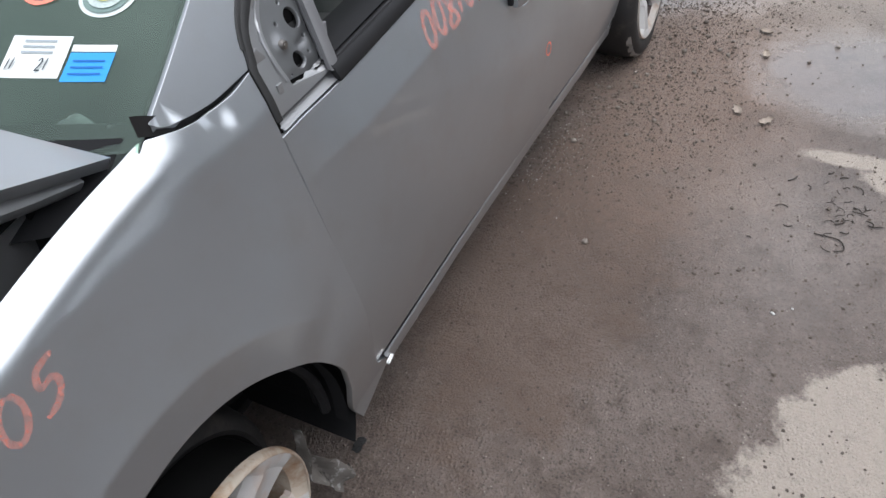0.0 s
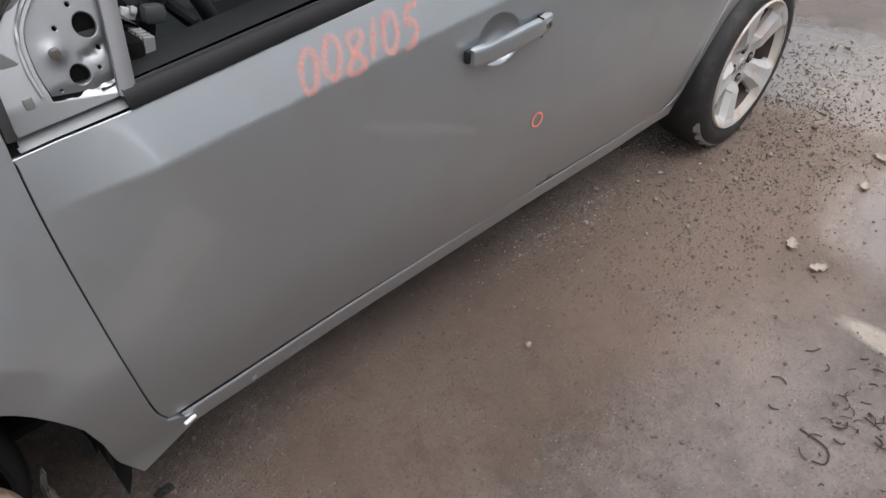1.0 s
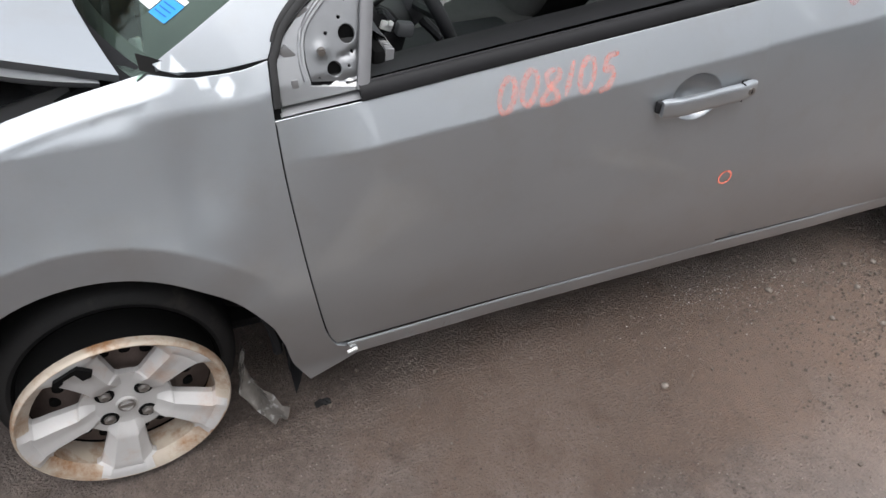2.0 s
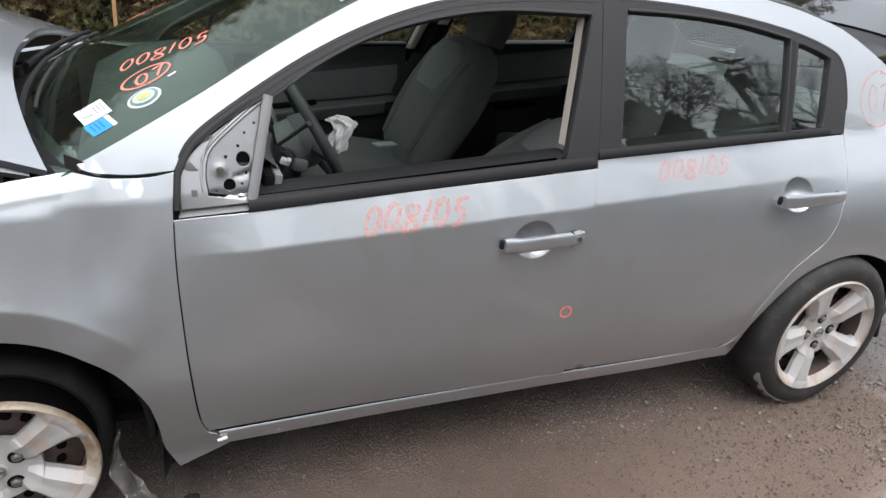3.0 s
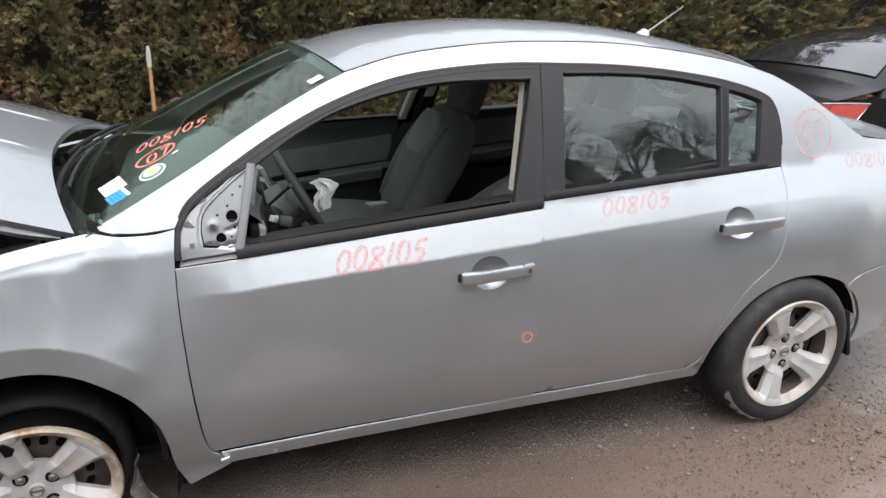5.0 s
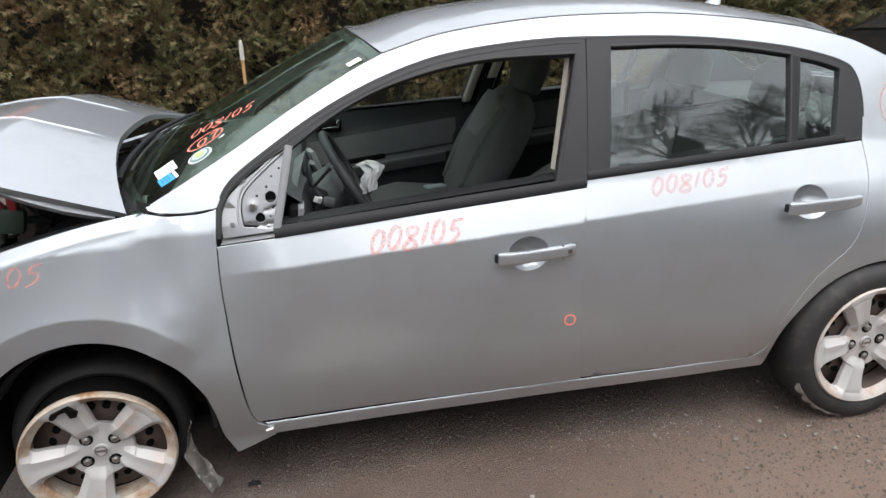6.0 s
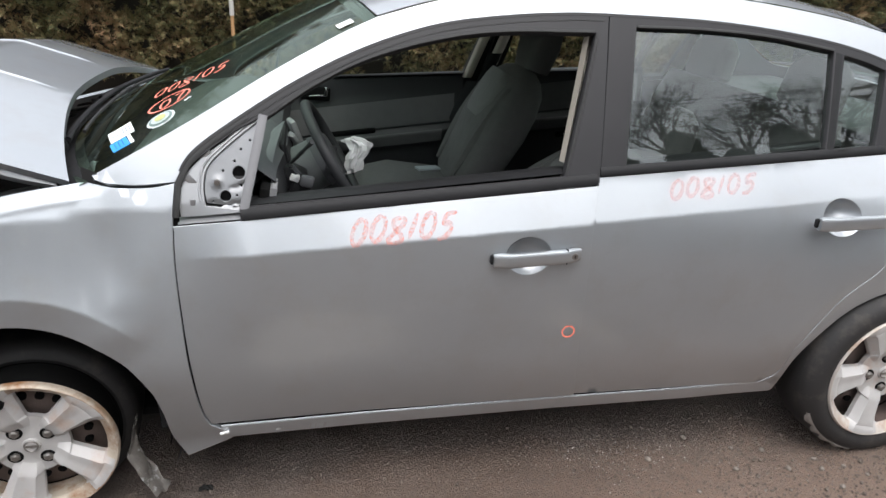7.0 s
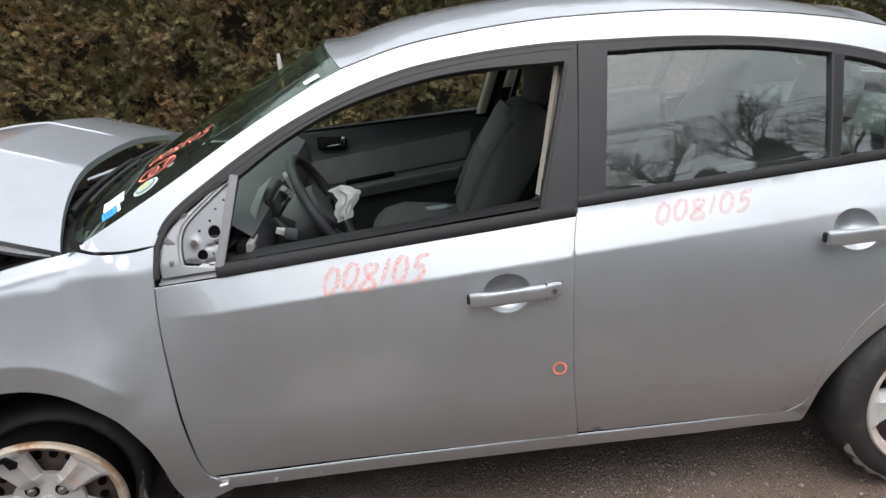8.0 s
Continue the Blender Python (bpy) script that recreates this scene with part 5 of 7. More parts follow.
# ---- inside the car ----
def cushion(name, rows, material, parent, label="", n=20):
    """A padded shape lofted through (centre, half width in y, half depth, direction angle) sections."""
    bm = bmesh.new()
    rings = []
    for (x, y, z), hw, hd, ang in rows:
        c, s = math.cos(radians(ang)), math.sin(radians(ang))
        ring = []
        for k in range(n):
            a = k * math.tau / n
            p = math.copysign(abs(math.cos(a)) ** 0.55, math.cos(a)) * hw
            q = math.copysign(abs(math.sin(a)) ** 0.7, math.sin(a)) * hd
            ring.append(bm.verts.new((x + q * c, y + p, z + q * s)))
        rings.append(ring)
    for u, v in zip(rings, rings[1:]):
        for k in range(n):
            bm.faces.new((u[k], u[(k + 1) % n], v[(k + 1) % n], v[k]))
    bm.faces.new(rings[0][::-1])
    bm.faces.new(rings[-1])
    return part(name, bm, material, parent, label)


def seat(y, recline, label):
    s = new("front_seat")
    s.parent = car
    s["label"] = label
    cushion("seat_cushion", [((0.955, y, 0.575), 0.18, 0.02, 80), ((0.975, y, 0.585), 0.22, 0.050, 82), ((1.02, y, 0.595), 0.24, 0.075, 86), ((1.12, y, 0.60), 0.25, 0.088, 92), ((1.30, y, 0.585), 0.25, 0.08, 96), ((1.46, y, 0.57), 0.23, 0.07, 100)], FABRIC, s)
    up = Vector((math.cos(radians(recline)), 0, math.sin(radians(recline))))
    fore = Vector((-up.z, 0, up.x))
    base = Vector((1.405, y, 0.60))
    back = ((0.0, 0.21, 0.06), (0.05, 0.235, 0.09), (0.20, 0.25, 0.105), (0.34, 0.25, 0.115), (0.45, 0.24, 0.108), (0.53, 0.21, 0.090), (0.58, 0.16, 0.062), (0.605, 0.10, 0.030))
    cushion("seat_back", [(tuple(base + up * t), w, d, recline - 90) for t, w, d in back], FABRIC, s)
    cushion("seat_back_insert", [(tuple(base + up * t + fore * 0.072), w, 0.046, recline - 90) for t, w in ((0.33, 0.12), (0.35, 0.15), (0.42, 0.165), (0.50, 0.15), (0.545, 0.10))], FABRIC_LIGHT, s)
    for side in (-1, 1):
        bm = bmesh.new()
        bm_tube(bm, [tuple(base + up * t + fore * (0.088 - 0.02 * t) + Vector((0, side * (0.155 + 0.05 * t), 0))) for t in np.linspace(0.06, 0.5, 10)], [0.012 + 0.022 * math.sin(k / 9 * math.pi) for k in range(10)], 8)
        part("bolster", bm, FABRIC, s)
    head = base + up * 0.70
    bm = bmesh.new()
    for o in (-0.05, 0.05):
        bm_cyl(bm, tuple(base + up * 0.52 + Vector((0, o, 0))), tuple(head + Vector((0, o, 0))), 0.006, n=8)
    part("headrest_post", bm, LUG, s)
    cushion("headrest", [(tuple(head + Vector((0.28 * t, 0, t))), w, d, -16) for t, w, d in ((-0.10, 0.08, 0.035), (-0.085, 0.12, 0.058), (0.02, 0.14, 0.070), (0.10, 0.13, 0.062), (0.135, 0.09, 0.032))], FABRIC_DARK, s)
    bm = bmesh.new()
    bm_box(bm, (1.22, y, 0.50), (0.46, 0.42, 0.16), None, 0.03)
    part("seat_base", bm, PLASTIC, s)
    return s


seat(1.32, 61, "grey cloth passenger seat standing upright")
seat(0.60, 33, "grey cloth driver seat with its back folded down")
bm = bmesh.new()
bm_box(bm, (1.25, 1.13, 0.744), (0.10, 0.05, 0.010), (0, 3, 18), 0.004)
part("paper_packet", bm, mat("pale_blue_paper", (0.36, 0.40, 0.42), rough=0.5, vary=0.1), car, "pale packet lying on the seat")

# steering wheel, column, stalks, burst airbag
ax = Vector((-0.88, 0, -0.47)).normalized()
e1, e2 = Vector((0, 1, 0)), Vector((0.47, 0, -0.88)).normalized()
wc = Vector((0.842, 0.585, 0.955))
bm = bmesh.new()
ring = [tuple(wc + 0.178 * (math.cos(a) * e1 + math.sin(a) * e2)) for a in np.linspace(0, math.tau, 49)]
bm_tube(bm, ring, 0.0165, 12)
steer = part("steering_wheel", bm, PLASTIC, car, "black steering wheel with its airbag burst")
bm = bmesh.new()
for a in (0.15, math.pi - 0.15, math.pi / 2):
    bm_tube(bm, [tuple(wc + ax * 0.03), tuple(wc + ax * 0.02 + 0.10 * (math.cos(a) * e1 + math.sin(a) * e2)), tuple(wc + 0.175 * (math.cos(a) * e1 + math.sin(a) * e2))], [0.02, 0.014, 0.012], 8)
part("steering_spoke", bm, PLASTIC, steer)
bm = bmesh.new()
bm_cyl(bm, tuple(wc - ax * 0.005), tuple(wc + ax * 0.05), 0.075, 0.085, n=24)
part("steering_hub", bm, PLASTIC_GREY, steer)
bm = bmesh.new()


def bag(a, t):
    r = 0.014 + 0.020 * math.sin(t * 3.0) + 0.009 * math.sin(5 * a + 7 * t) + 0.006 * math.sin(11 * a - 9 * t)
    p = wc - ax * (0.02 + 0.04 * math.sin(t * 2.4)) + Vector((0.03 + 0.012 * math.sin(6 * t), -0.02, 0.05 - 0.125 * t))
    return tuple(p + r * (math.cos(a) * Vector((0.5, 0.8, 0)) + math.sin(a) * Vector((0.8, -0.3, 0.3))))


bm_grid(bm, bag, np.linspace(0, math.tau, 30), np.linspace(0, 1, 22))
part("airbag", bm, CLOTH_WHITE, steer, "crumpled white burst airbag cloth")
bm = bmesh.new()
bm_cyl(bm, tuple(wc + ax * 0.04), tuple(wc + ax * 0.30), 0.080, 0.088, n=20)
column = part("steering_column", bm, mat("column_grey", (0.115, 0.122, 0.122), rough=0.55, vary=0.1, scale=20), car, "grey column shroud")
bm = bmesh.new()
bm_box(bm, (0.712, 0.455, 0.922), (0.075, 0.08, 0.07), (0, 28, 0), 0.010)
bm_box(bm, (0.735, 0.430, 0.890), (0.06, 0.05, 0.05), (0, 20, 0), 0.010)
part("switch_block", bm, BLACK_TRIM, column)
bm = bmesh.new()
bm_box(bm, (0.721, 0.407, 0.932), (0.028, 0.012, 0.020), (0, 24, 0), 0.003)
bm_box(bm, (0.729, 0.402, 0.938), (0.012, 0.016, 0.012), (0, 24, 0), 0.002)
part("white_connector", bm, CLOTH_WHITE, column, "white plug on the switch block")
bm = bmesh.new()
bm_tube(bm, [(0.690, 0.485, 0.940), (0.712, 0.452, 0.968), (0.735, 0.420, 0.998)], [0.004, 0.005, 0.006], 8)
bm_tube(bm, [(0.733, 0.423, 0.996), (0.746, 0.403, 1.014), (0.750, 0.397, 1.020), (0.775, 0.360, 1.054)], [0.0055, 0.0065, 0.0050, 0.0080], 10)
part("stalk", bm, PLASTIC, column, "black turn signal stalk")
bm = bmesh.new()
bm_box(bm, (0.757, 0.385, 0.928), (0.042, 0.03, 0.034), (0, 12, 0), 0.009)
part("stalk", bm, PLASTIC_GREY, column, "short grey wiper stalk")
for k in range(3):
    bm = bmesh.new()
    bm_tube(bm, curve([(0.70, 0.44 + 0.012 * k, 0.95), (0.715, 0.405, 0.962 + 0.006 * k), (0.728 + 0.006 * k, 0.402, 0.945)], 5), 0.0022, 6)
    part("wire", bm, PLASTIC_GREY, column)

# dashboard
bm = bmesh.new()
DASH = [(0.20, 0.93), (0.34, 1.005), (0.50, 1.030), (0.62, 1.015), (0.672, 0.975), (0.690, 0.90), (0.665, 0.80), (0.60, 0.62), (0.40, 0.55)]


def dash(y, i):
    x, z = DASH[int(i)]
    hump = 0.035 * math.exp(-(((y - 0.585) / 0.17) ** 4))
    return (x + (0.03 * math.exp(-(((y - 0.585) / 0.17) ** 4)) if 3 <= i <= 5 else 0), y, z + (hump if 2 <= i <= 4 else 0))


bm_grid(bm, dash, np.linspace(0.24, 1.68, 50), range(5))
dashboard = part("dashboard", bm, PLASTIC_GREY, car, "grey dashboard with black vents")
bm = bmesh.new()
bm_grid(bm, dash, np.linspace(0.24, 1.68, 50), range(4, len(DASH)))
part("dash_front", bm, PLASTIC, dashboard, "black lower front of the dashboard")
for x, y, z, w, h in ((0.642, 0.240, 0.935, 0.10, 0.075), (0.697, 0.775, 0.945, 0.13, 0.075)):
    bm = bmesh.new()
    bm_box(bm, (x, y, z), (0.030, w, h), (0, 8, 0), 0.012)
    vent = part("vent", bm, DARK, dashboard, "black air vent")
    for k in range(7):
        bm = bmesh.new()
        bm_box(bm, (x + 0.022, y + w * (k - 3) / 7.5, z), (0.018, 0.0075, h * 0.95), (0, 8, 0), 0.0015, 1)
        part("vent_fin", bm, FIN, vent)
bm = bmesh.new()
bm_box(bm, (0.693, 0.585, 0.985), (0.02, 0.27, 0.085), (0, -12, 0), 0.01)
cluster = part("instrument_cluster", bm, BLACK_TRIM, dashboard)
for k in range(9):
    bm = bmesh.new()
    bm_box(bm, (0.712 + 0.0048 * k, 0.632 + 0.0088 * k, 1.008 - 0.0100 * k), (0.020, 0.040, 0.0055), (8, 30, 0), 0.0015, 1)
    part("rib", bm, FIN, cluster)
# grey hood of the instruments, its rim and its flank towards the door
bm = bmesh.new()
bm_grid(bm, lambda u, v: (0.600 + 0.055 * u + 0.028 * v + 0.012 * u * v, 0.262 + 0.085 * u + 0.215 * v, 0.945 + 0.030 * u + (0.085 + 0.012 * u) * v + 0.012 * math.sin(math.pi * v)), np.linspace(0, 1, 8), np.linspace(0, 1, 12), lambda u, v: (0.575 + 0.055 * u + 0.028 * v, 0.262 + 0.085 * u + 0.215 * v, 0.930 + 0.030 * u + 0.085 * v))
part("instrument_hood", bm, mat("hood_grey", (0.105, 0.112, 0.115), rough=0.6, vary=0.1, scale=14, bump=0.1, bump_scale=500), dashboard, "grey flank of the instrument hood")
bm = bmesh.new()
bm_box(bm, (0.725, 0.735, 0.985), (0.02, 0.075, 0.11), (0, -20, 14), 0.008)
part("centre_trim", bm, FIN, dashboard, "pale grey trim beside the centre vents")
bm = bmesh.new()
bm_box(bm, (0.85, CENTRE, 0.56), (0.9, 0.18, 0.20), None, 0.03)
part("centre_console", bm, PLASTIC, car)

# door linings on both sides, pillars, headliner, rear bench
for side in (False, True):
    def my(y, side=side):
        return 2 * CENTRE - y if side else y
    for x0, x1, nm in ((0.46, 1.50, "door_lining"), (1.60, 2.42, "door_lining")):
        door = (far_front_door if side else front_door) if x0 < 1 else (far_rear_door if side else rear_door)

        def lining(u, v, x0=x0, x1=x1, side=side):
            x = x0 + (x1 - x0) * u
            top, cloth, rest = (1.036 + 0.045 * (x - 1.036) if side else belt_z(x) + 0.024), 0.965 + 0.114 * (x - 1.443), 0.80 + 0.104 * (x - 1.38)
            z = lerp(v, [0, 0.30, 0.50, 0.58, 0.62, 0.86, 0.88, 0.95, 1.0], [0.34, rest - 0.20, rest - 0.068, rest - 0.012, rest, cloth, cloth + 0.006, top - 0.012, top])
            y = lerp(v, [0, 0.30, 0.48, 0.50, 0.58, 0.61, 0.64, 0.86, 0.88, 0.95, 1.0], [0.245, 0.262, 0.266, 0.292, 0.312, 0.306, 0.272, 0.262, 0.252, 0.248, 0.215])
            return (x, 2 * CENTRE - y if side else y, z)

        bm = bmesh.new()
        bm_grid(bm, lining, np.linspace(0, 1, 20), np.linspace(0, 1, 40))
        part(nm, bm, PLASTIC, door, "black door lining with an armrest")
        bm = bmesh.new()
        bm_grid(bm, lambda u, v: tuple(np.array(lining(u, 0.655 + 0.195 * v)) + (0, -0.005 if side else 0.005, 0)), np.linspace(0.15 if x0 < 1 else 0.05, 0.96, 14), np.linspace(0, 1, 8))
        part("cloth_insert", bm, LINING_CLOTH, door, "dark grey cloth insert")
        bm = bmesh.new()
        bm_box(bm, (x0 + 0.50, my(0.283), 0.772), (0.24, 0.02, 0.026), (0, -6, 0), 0.008)
        part("pull_recess", bm, DARK, door)
        bm = bmesh.new()
        bm_grid(bm, lambda u, v: tuple(np.array(lining(u, 0.505 + 0.10 * v)) + (0, -0.003 if side else 0.003, 0)), np.linspace(0.22, 0.90, 20), np.linspace(0, 1, 8))
        part("armrest", bm, LINING_CLOTH, door, "grey armrest pad")
        bm = bmesh.new()
        bm_grid(bm, lambda u, v: (x0 + (x1 - x0) * u, my(side_y(x0 + (x1 - x0) * u, belt_z(x0 + (x1 - x0) * u) + 0.03) + 0.012 + 0.09 * v), (lining(u, 1.0)[2] - 0.012 * (1 - v) if side else belt_z(x0 + (x1 - x0) * u) + 0.030 - 0.004 * v) + 0.006 * math.sin(v * math.pi)), np.linspace(0.10 if x0 < 1 else 0.0, 1, 16), np.linspace(0, 1, 6))
        part("window_sill", bm, BLACK_TRIM, door)
    if side:
        bm = bmesh.new()
        bm_box(bm, (0.80, my(0.274), 0.955), (0.14, 0.018, 0.062), (0, 4, 0), 0.012)
        part("handle_cup", bm, DARK, far_front_door)
        bm = bmesh.new()
        bm_box(bm, (0.815, my(0.285), 0.945), (0.085, 0.01, 0.012), (0, -4, 0), 0.004)
        bm_box(bm, (0.852, my(0.285), 0.965), (0.018, 0.012, 0.04), (0, 12, 0), 0.004)
        part("inner_handle", bm, CHROME, far_front_door, "chrome inner door handle")
    # centre pillar
    def pillar(x0, w, z0, z1, deep, material, name, label="", rows=10):
        bm = bmesh.new()
        bm_grid(bm, lambda u, v: (x0(z0 + (z1 - z0) * v) + w * u, my(side_y(1.55, max(0.5, z0 + (z1 - z0) * v)) + deep - 0.02 * (2 * u - 1) ** 4), z0 + (z1 - z0) * v), np.linspace(0, 1, 9), np.linspace(0, 1, rows))
        part(name, bm, material, car, label)

    if side:
        pillar(lambda z: 1.49 - 0.285 * (1.03 - z), 0.21, 0.34, 1.035, 0.185, PLASTIC, "pillar_lining", "black lower pillar lining")
        pillar(lambda z: 1.492 + 0.27 * (z - 1.03), 0.048, 1.035, 1.42, 0.080, PILLAR_TRIM, "upper_pillar_lining", "pale upper pillar lining")
        pillar(lambda z: 1.566 + 0.24 * (z - 1.03), 0.062, 0.98, 1.16, 0.105, LINER, "belt_guide", "black seat belt guide")
        pillar(lambda z: 1.585 + 0.25 * (z - 1.03), 0.050, 1.10, 1.42, 0.085, PILLAR_TRIM, "upper_pillar_lining")
    else:
        pillar(lambda z: 1.535 + 0.10 * smooth01((z - 0.9) / 0.5), 0.10, 0.34, 1.06, 0.10, PLASTIC, "pillar_lining")
        pillar(lambda z: 1.485 + 0.10 * smooth01((z - 0.9) / 0.5), 0.10, 1.06, 1.40, 0.075, PILLAR_TRIM, "upper_pillar_lining")
        bm = bmesh.new()
        bm_grid(bm, lambda u, v: (1.545 + 0.012 * u + 0.085 * v, side_y(1.55, 0.75 + 0.6 * v) + 0.118, 0.70 + 0.64 * v), np.linspace(-1, 1, 3), np.linspace(0, 1, 8))
        part("seat_belt", bm, LINER, car)
bm = bmesh.new()
line = [(1.588, 1.362), (1.545, 1.22), (1.487, 1.025)]
bm_grid(bm, lambda i, u: (line[int(i)][0] - 0.0035 * u, side_y(*line[int(i)]) + 0.035 + 0.012 * u, line[int(i)][1]), range(3), (-1, 0, 1))
part("pillar_edge", bm, mat("pillar_edge_trim", (0.26, 0.235, 0.20), rough=0.6, vary=0.1), car, "pale plastic edge of the pillar lining")
bm = bmesh.new()
bm_grid(bm, lambda u, v: tuple(np.array(roof_surf(u * 0.97, 0.02 + 0.95 * v)) - (0, 0, 0.035)), np.linspace(-1, 1, 17), np.linspace(0, 1, 17))
part("headliner", bm, PILLAR_TRIM, car, "pale grey headliner")
cushion("rear_cushion", [((1.95, CENTRE, 0.60), 0.55, 0.04, 90), ((1.98, CENTRE, 0.61), 0.62, 0.09, 90), ((2.2, CENTRE, 0.60), 0.64, 0.09, 94), ((2.42, CENTRE, 0.58), 0.62, 0.08, 96)], FABRIC, car, "grey cloth rear bench")
cushion("rear_backrest", [((2.36, CENTRE, 0.60), 0.60, 0.06, -18), ((2.40, CENTRE, 0.66), 0.63, 0.09, -18), ((2.48, CENTRE, 0.98), 0.62, 0.09, -18), ((2.51, CENTRE, 1.11), 0.58, 0.05, -18)], FABRIC, car)
for y in (0.56, 1.24):
    cushion("rear_headrest", [((2.505, y, 1.10), 0.10, 0.04, -15), ((2.51, y, 1.13), 0.145, 0.055, -15), ((2.535, y, 1.24), 0.145, 0.05, -15), ((2.545, y, 1.285), 0.10, 0.03, -15)], FABRIC_LIGHT, car)
bm = bmesh.new()
bm_box(bm, (2.86, CENTRE, 1.055), (0.50, 1.30, 0.03), None, 0.01)
part("parcel_shelf", bm, PLASTIC_GREY, car)
bm = bmesh.new()
bm_box(bm, (1.35, CENTRE, 0.32), (1.9, 1.46, 0.03))
part("carpet", bm, LINER, car)


# ---- the yard ----
def ground_material():
    """Damp worn asphalt: grit, brown silt, sandy dry patches and a wet sheen."""
    m = bpy.data.materials.new("wet_asphalt")
    m.use_nodes = True
    n, l = m.node_tree.nodes, m.node_tree.links
    p = n["Principled BSDF"]
    co = n.new("ShaderNodeTexCoord")

    def noise_at(scale, detail=6, rough=0.6):
        t = n.new("ShaderNodeTexNoise")
        t.inputs["Scale"].default_value = scale
        t.inputs["Detail"].default_value = detail
        t.inputs["Roughness"].default_value = rough
        l.new(co.outputs["Object"], t.inputs["Vector"])
        return t.outputs["Fac"]

    def ramp(v, a, b, lo=0.0, hi=1.0):
        r = n.new("ShaderNodeMapRange")
        r.inputs["From Min"].default_value, r.inputs["From Max"].default_value = a, b
        r.inputs["To Min"].default_value, r.inputs["To Max"].default_value = lo, hi
        l.new(v, r.inputs["Value"])
        return r.outputs[0]

    def mixed(fac, a, b):
        x = n.new("ShaderNodeMix")
        x.data_type = "RGBA"
        l.new(fac, x.inputs["Factor"])
        for key, v in (("A", a), ("B", b)):
            if isinstance(v, tuple):
                x.inputs[key].default_value = (*v, 1)
            else:
                l.new(v, x.inputs[key])
        return x.outputs["Result"]

    def op(kind, a, b):
        x = n.new("ShaderNodeMath")
        x.operation = kind
        for i, v in enumerate((a, b)):
            if isinstance(v, (int, float)):
                x.inputs[i].default_value = v
            else:
                l.new(v, x.inputs[i])
        return x.outputs[0]

    def blob(cx, cy, rx, ry, wob=0.5, soft=0.15, grain=5.0):
        """1 inside an uneven patch, 0 outside."""
        mp = n.new("ShaderNodeMapping")
        mp.vector_type = "POINT"
        mp.inputs["Location"].default_value = (-cx / rx, -cy / ry, 0)
        mp.inputs["Scale"].default_value = (1 / rx, 1 / ry, 0)
        l.new(co.outputs["Object"], mp.inputs["Vector"])
        ln = n.new("ShaderNodeVectorMath")
        ln.operation = "LENGTH"
        l.new(mp.outputs[0], ln.inputs[0])
        return ramp(op("ADD", ln.outputs["Value"], op("MULTIPLY", op("SUBTRACT", noise_at(grain, 10, 0.72), 0.5), wob * 2)), 1 + soft, 1 - soft)

    fine, mid, big = noise_at(150, 5, 0.8), noise_at(38, 8, 0.75), noise_at(1.6, 6, 0.6)
    col = mixed(ramp(big, 0.38, 0.62), (0.112, 0.084, 0.069), (0.205, 0.163, 0.139))
    col = mixed(ramp(mid, 0.47, 0.70, 0, 0.75), col, (0.270, 0.220, 0.187))
    col = mixed(ramp(fine, 0.56, 0.70, 0, 0.75), col, (0.27, 0.24, 0.215))
    col = mixed(ramp(fine, 0.44, 0.32, 0, 0.8), col, (0.022, 0.019, 0.017))
    patchy = noise_at(8.5, 7, 0.7)
    col = mixed(ramp(patchy, 0.50, 0.36, 0, 0.65), col, (0.088, 0.062, 0.048))
    cell = n.new("ShaderNodeTexVoronoi")
    cell.inputs["Scale"].default_value = 120
    l.new(co.outputs["Object"], cell.inputs["Vector"])
    pick = n.new("ShaderNodeSeparateColor")
    l.new(cell.outputs["Color"], pick.inputs[0])
    speck = op("MULTIPLY", ramp(cell.outputs["Distance"], 0.30, 0.18), ramp(pick.outputs[0], 0.76, 0.80))
    col = mixed(op("MULTIPLY", speck, pick.outputs[1]), col, (0.42, 0.38, 0.33))
    dark_speck = op("MULTIPLY", ramp(cell.outputs["Distance"], 0.42, 0.28), ramp(pick.outputs[2], 0.76, 0.80))
    col = mixed(op("MULTIPLY", dark_speck, 0.4), col, (0.012, 0.010, 0.009))
    # rust-brown damp film beside the car
    col = mixed(op("MULTIPLY", blob(1.25, -0.05, 0.75, 0.32, 0.9), ramp(mid, 0.3, 0.6, 0.2, 0.7)), col, (0.135, 0.088, 0.062))
    # dry brown silt towards the rear of the car
    col = mixed(op("MULTIPLY", blob(2.55, -0.25, 0.95, 0.42, 0.8, 0.5), ramp(mid, 0.3, 0.6, 0.45, 0.95)), col, mixed(fine, (0.165, 0.106, 0.077), (0.330, 0.232, 0.176)))
    sand = op("MAXIMUM", op("MAXIMUM", blob(0.86, -1.05, 0.27, 0.30, 0.5, 0.05, 7.0), blob(0.70, -0.86, 0.18, 0.20, 0.9, 0.10, 7.0)), op("MAXIMUM", op("MAXIMUM", blob(1.96, -1.08, 0.10, 0.22, 0.6, 0.10, 7.0), blob(2.04, -0.82, 0.045, 0.16, 0.5, 0.2, 9.0)), op("MULTIPLY", blob(3.75, -0.70, 0.70, 0.65, 1.0, 0.5), 0.5)))
    sand = op("MULTIPLY", sand, ramp(mid, 0.25, 0.5, 0.6, 1.0))
    col = mixed(sand, col, mixed(fine, (0.34, 0.285, 0.235), (0.60, 0.53, 0.455)))
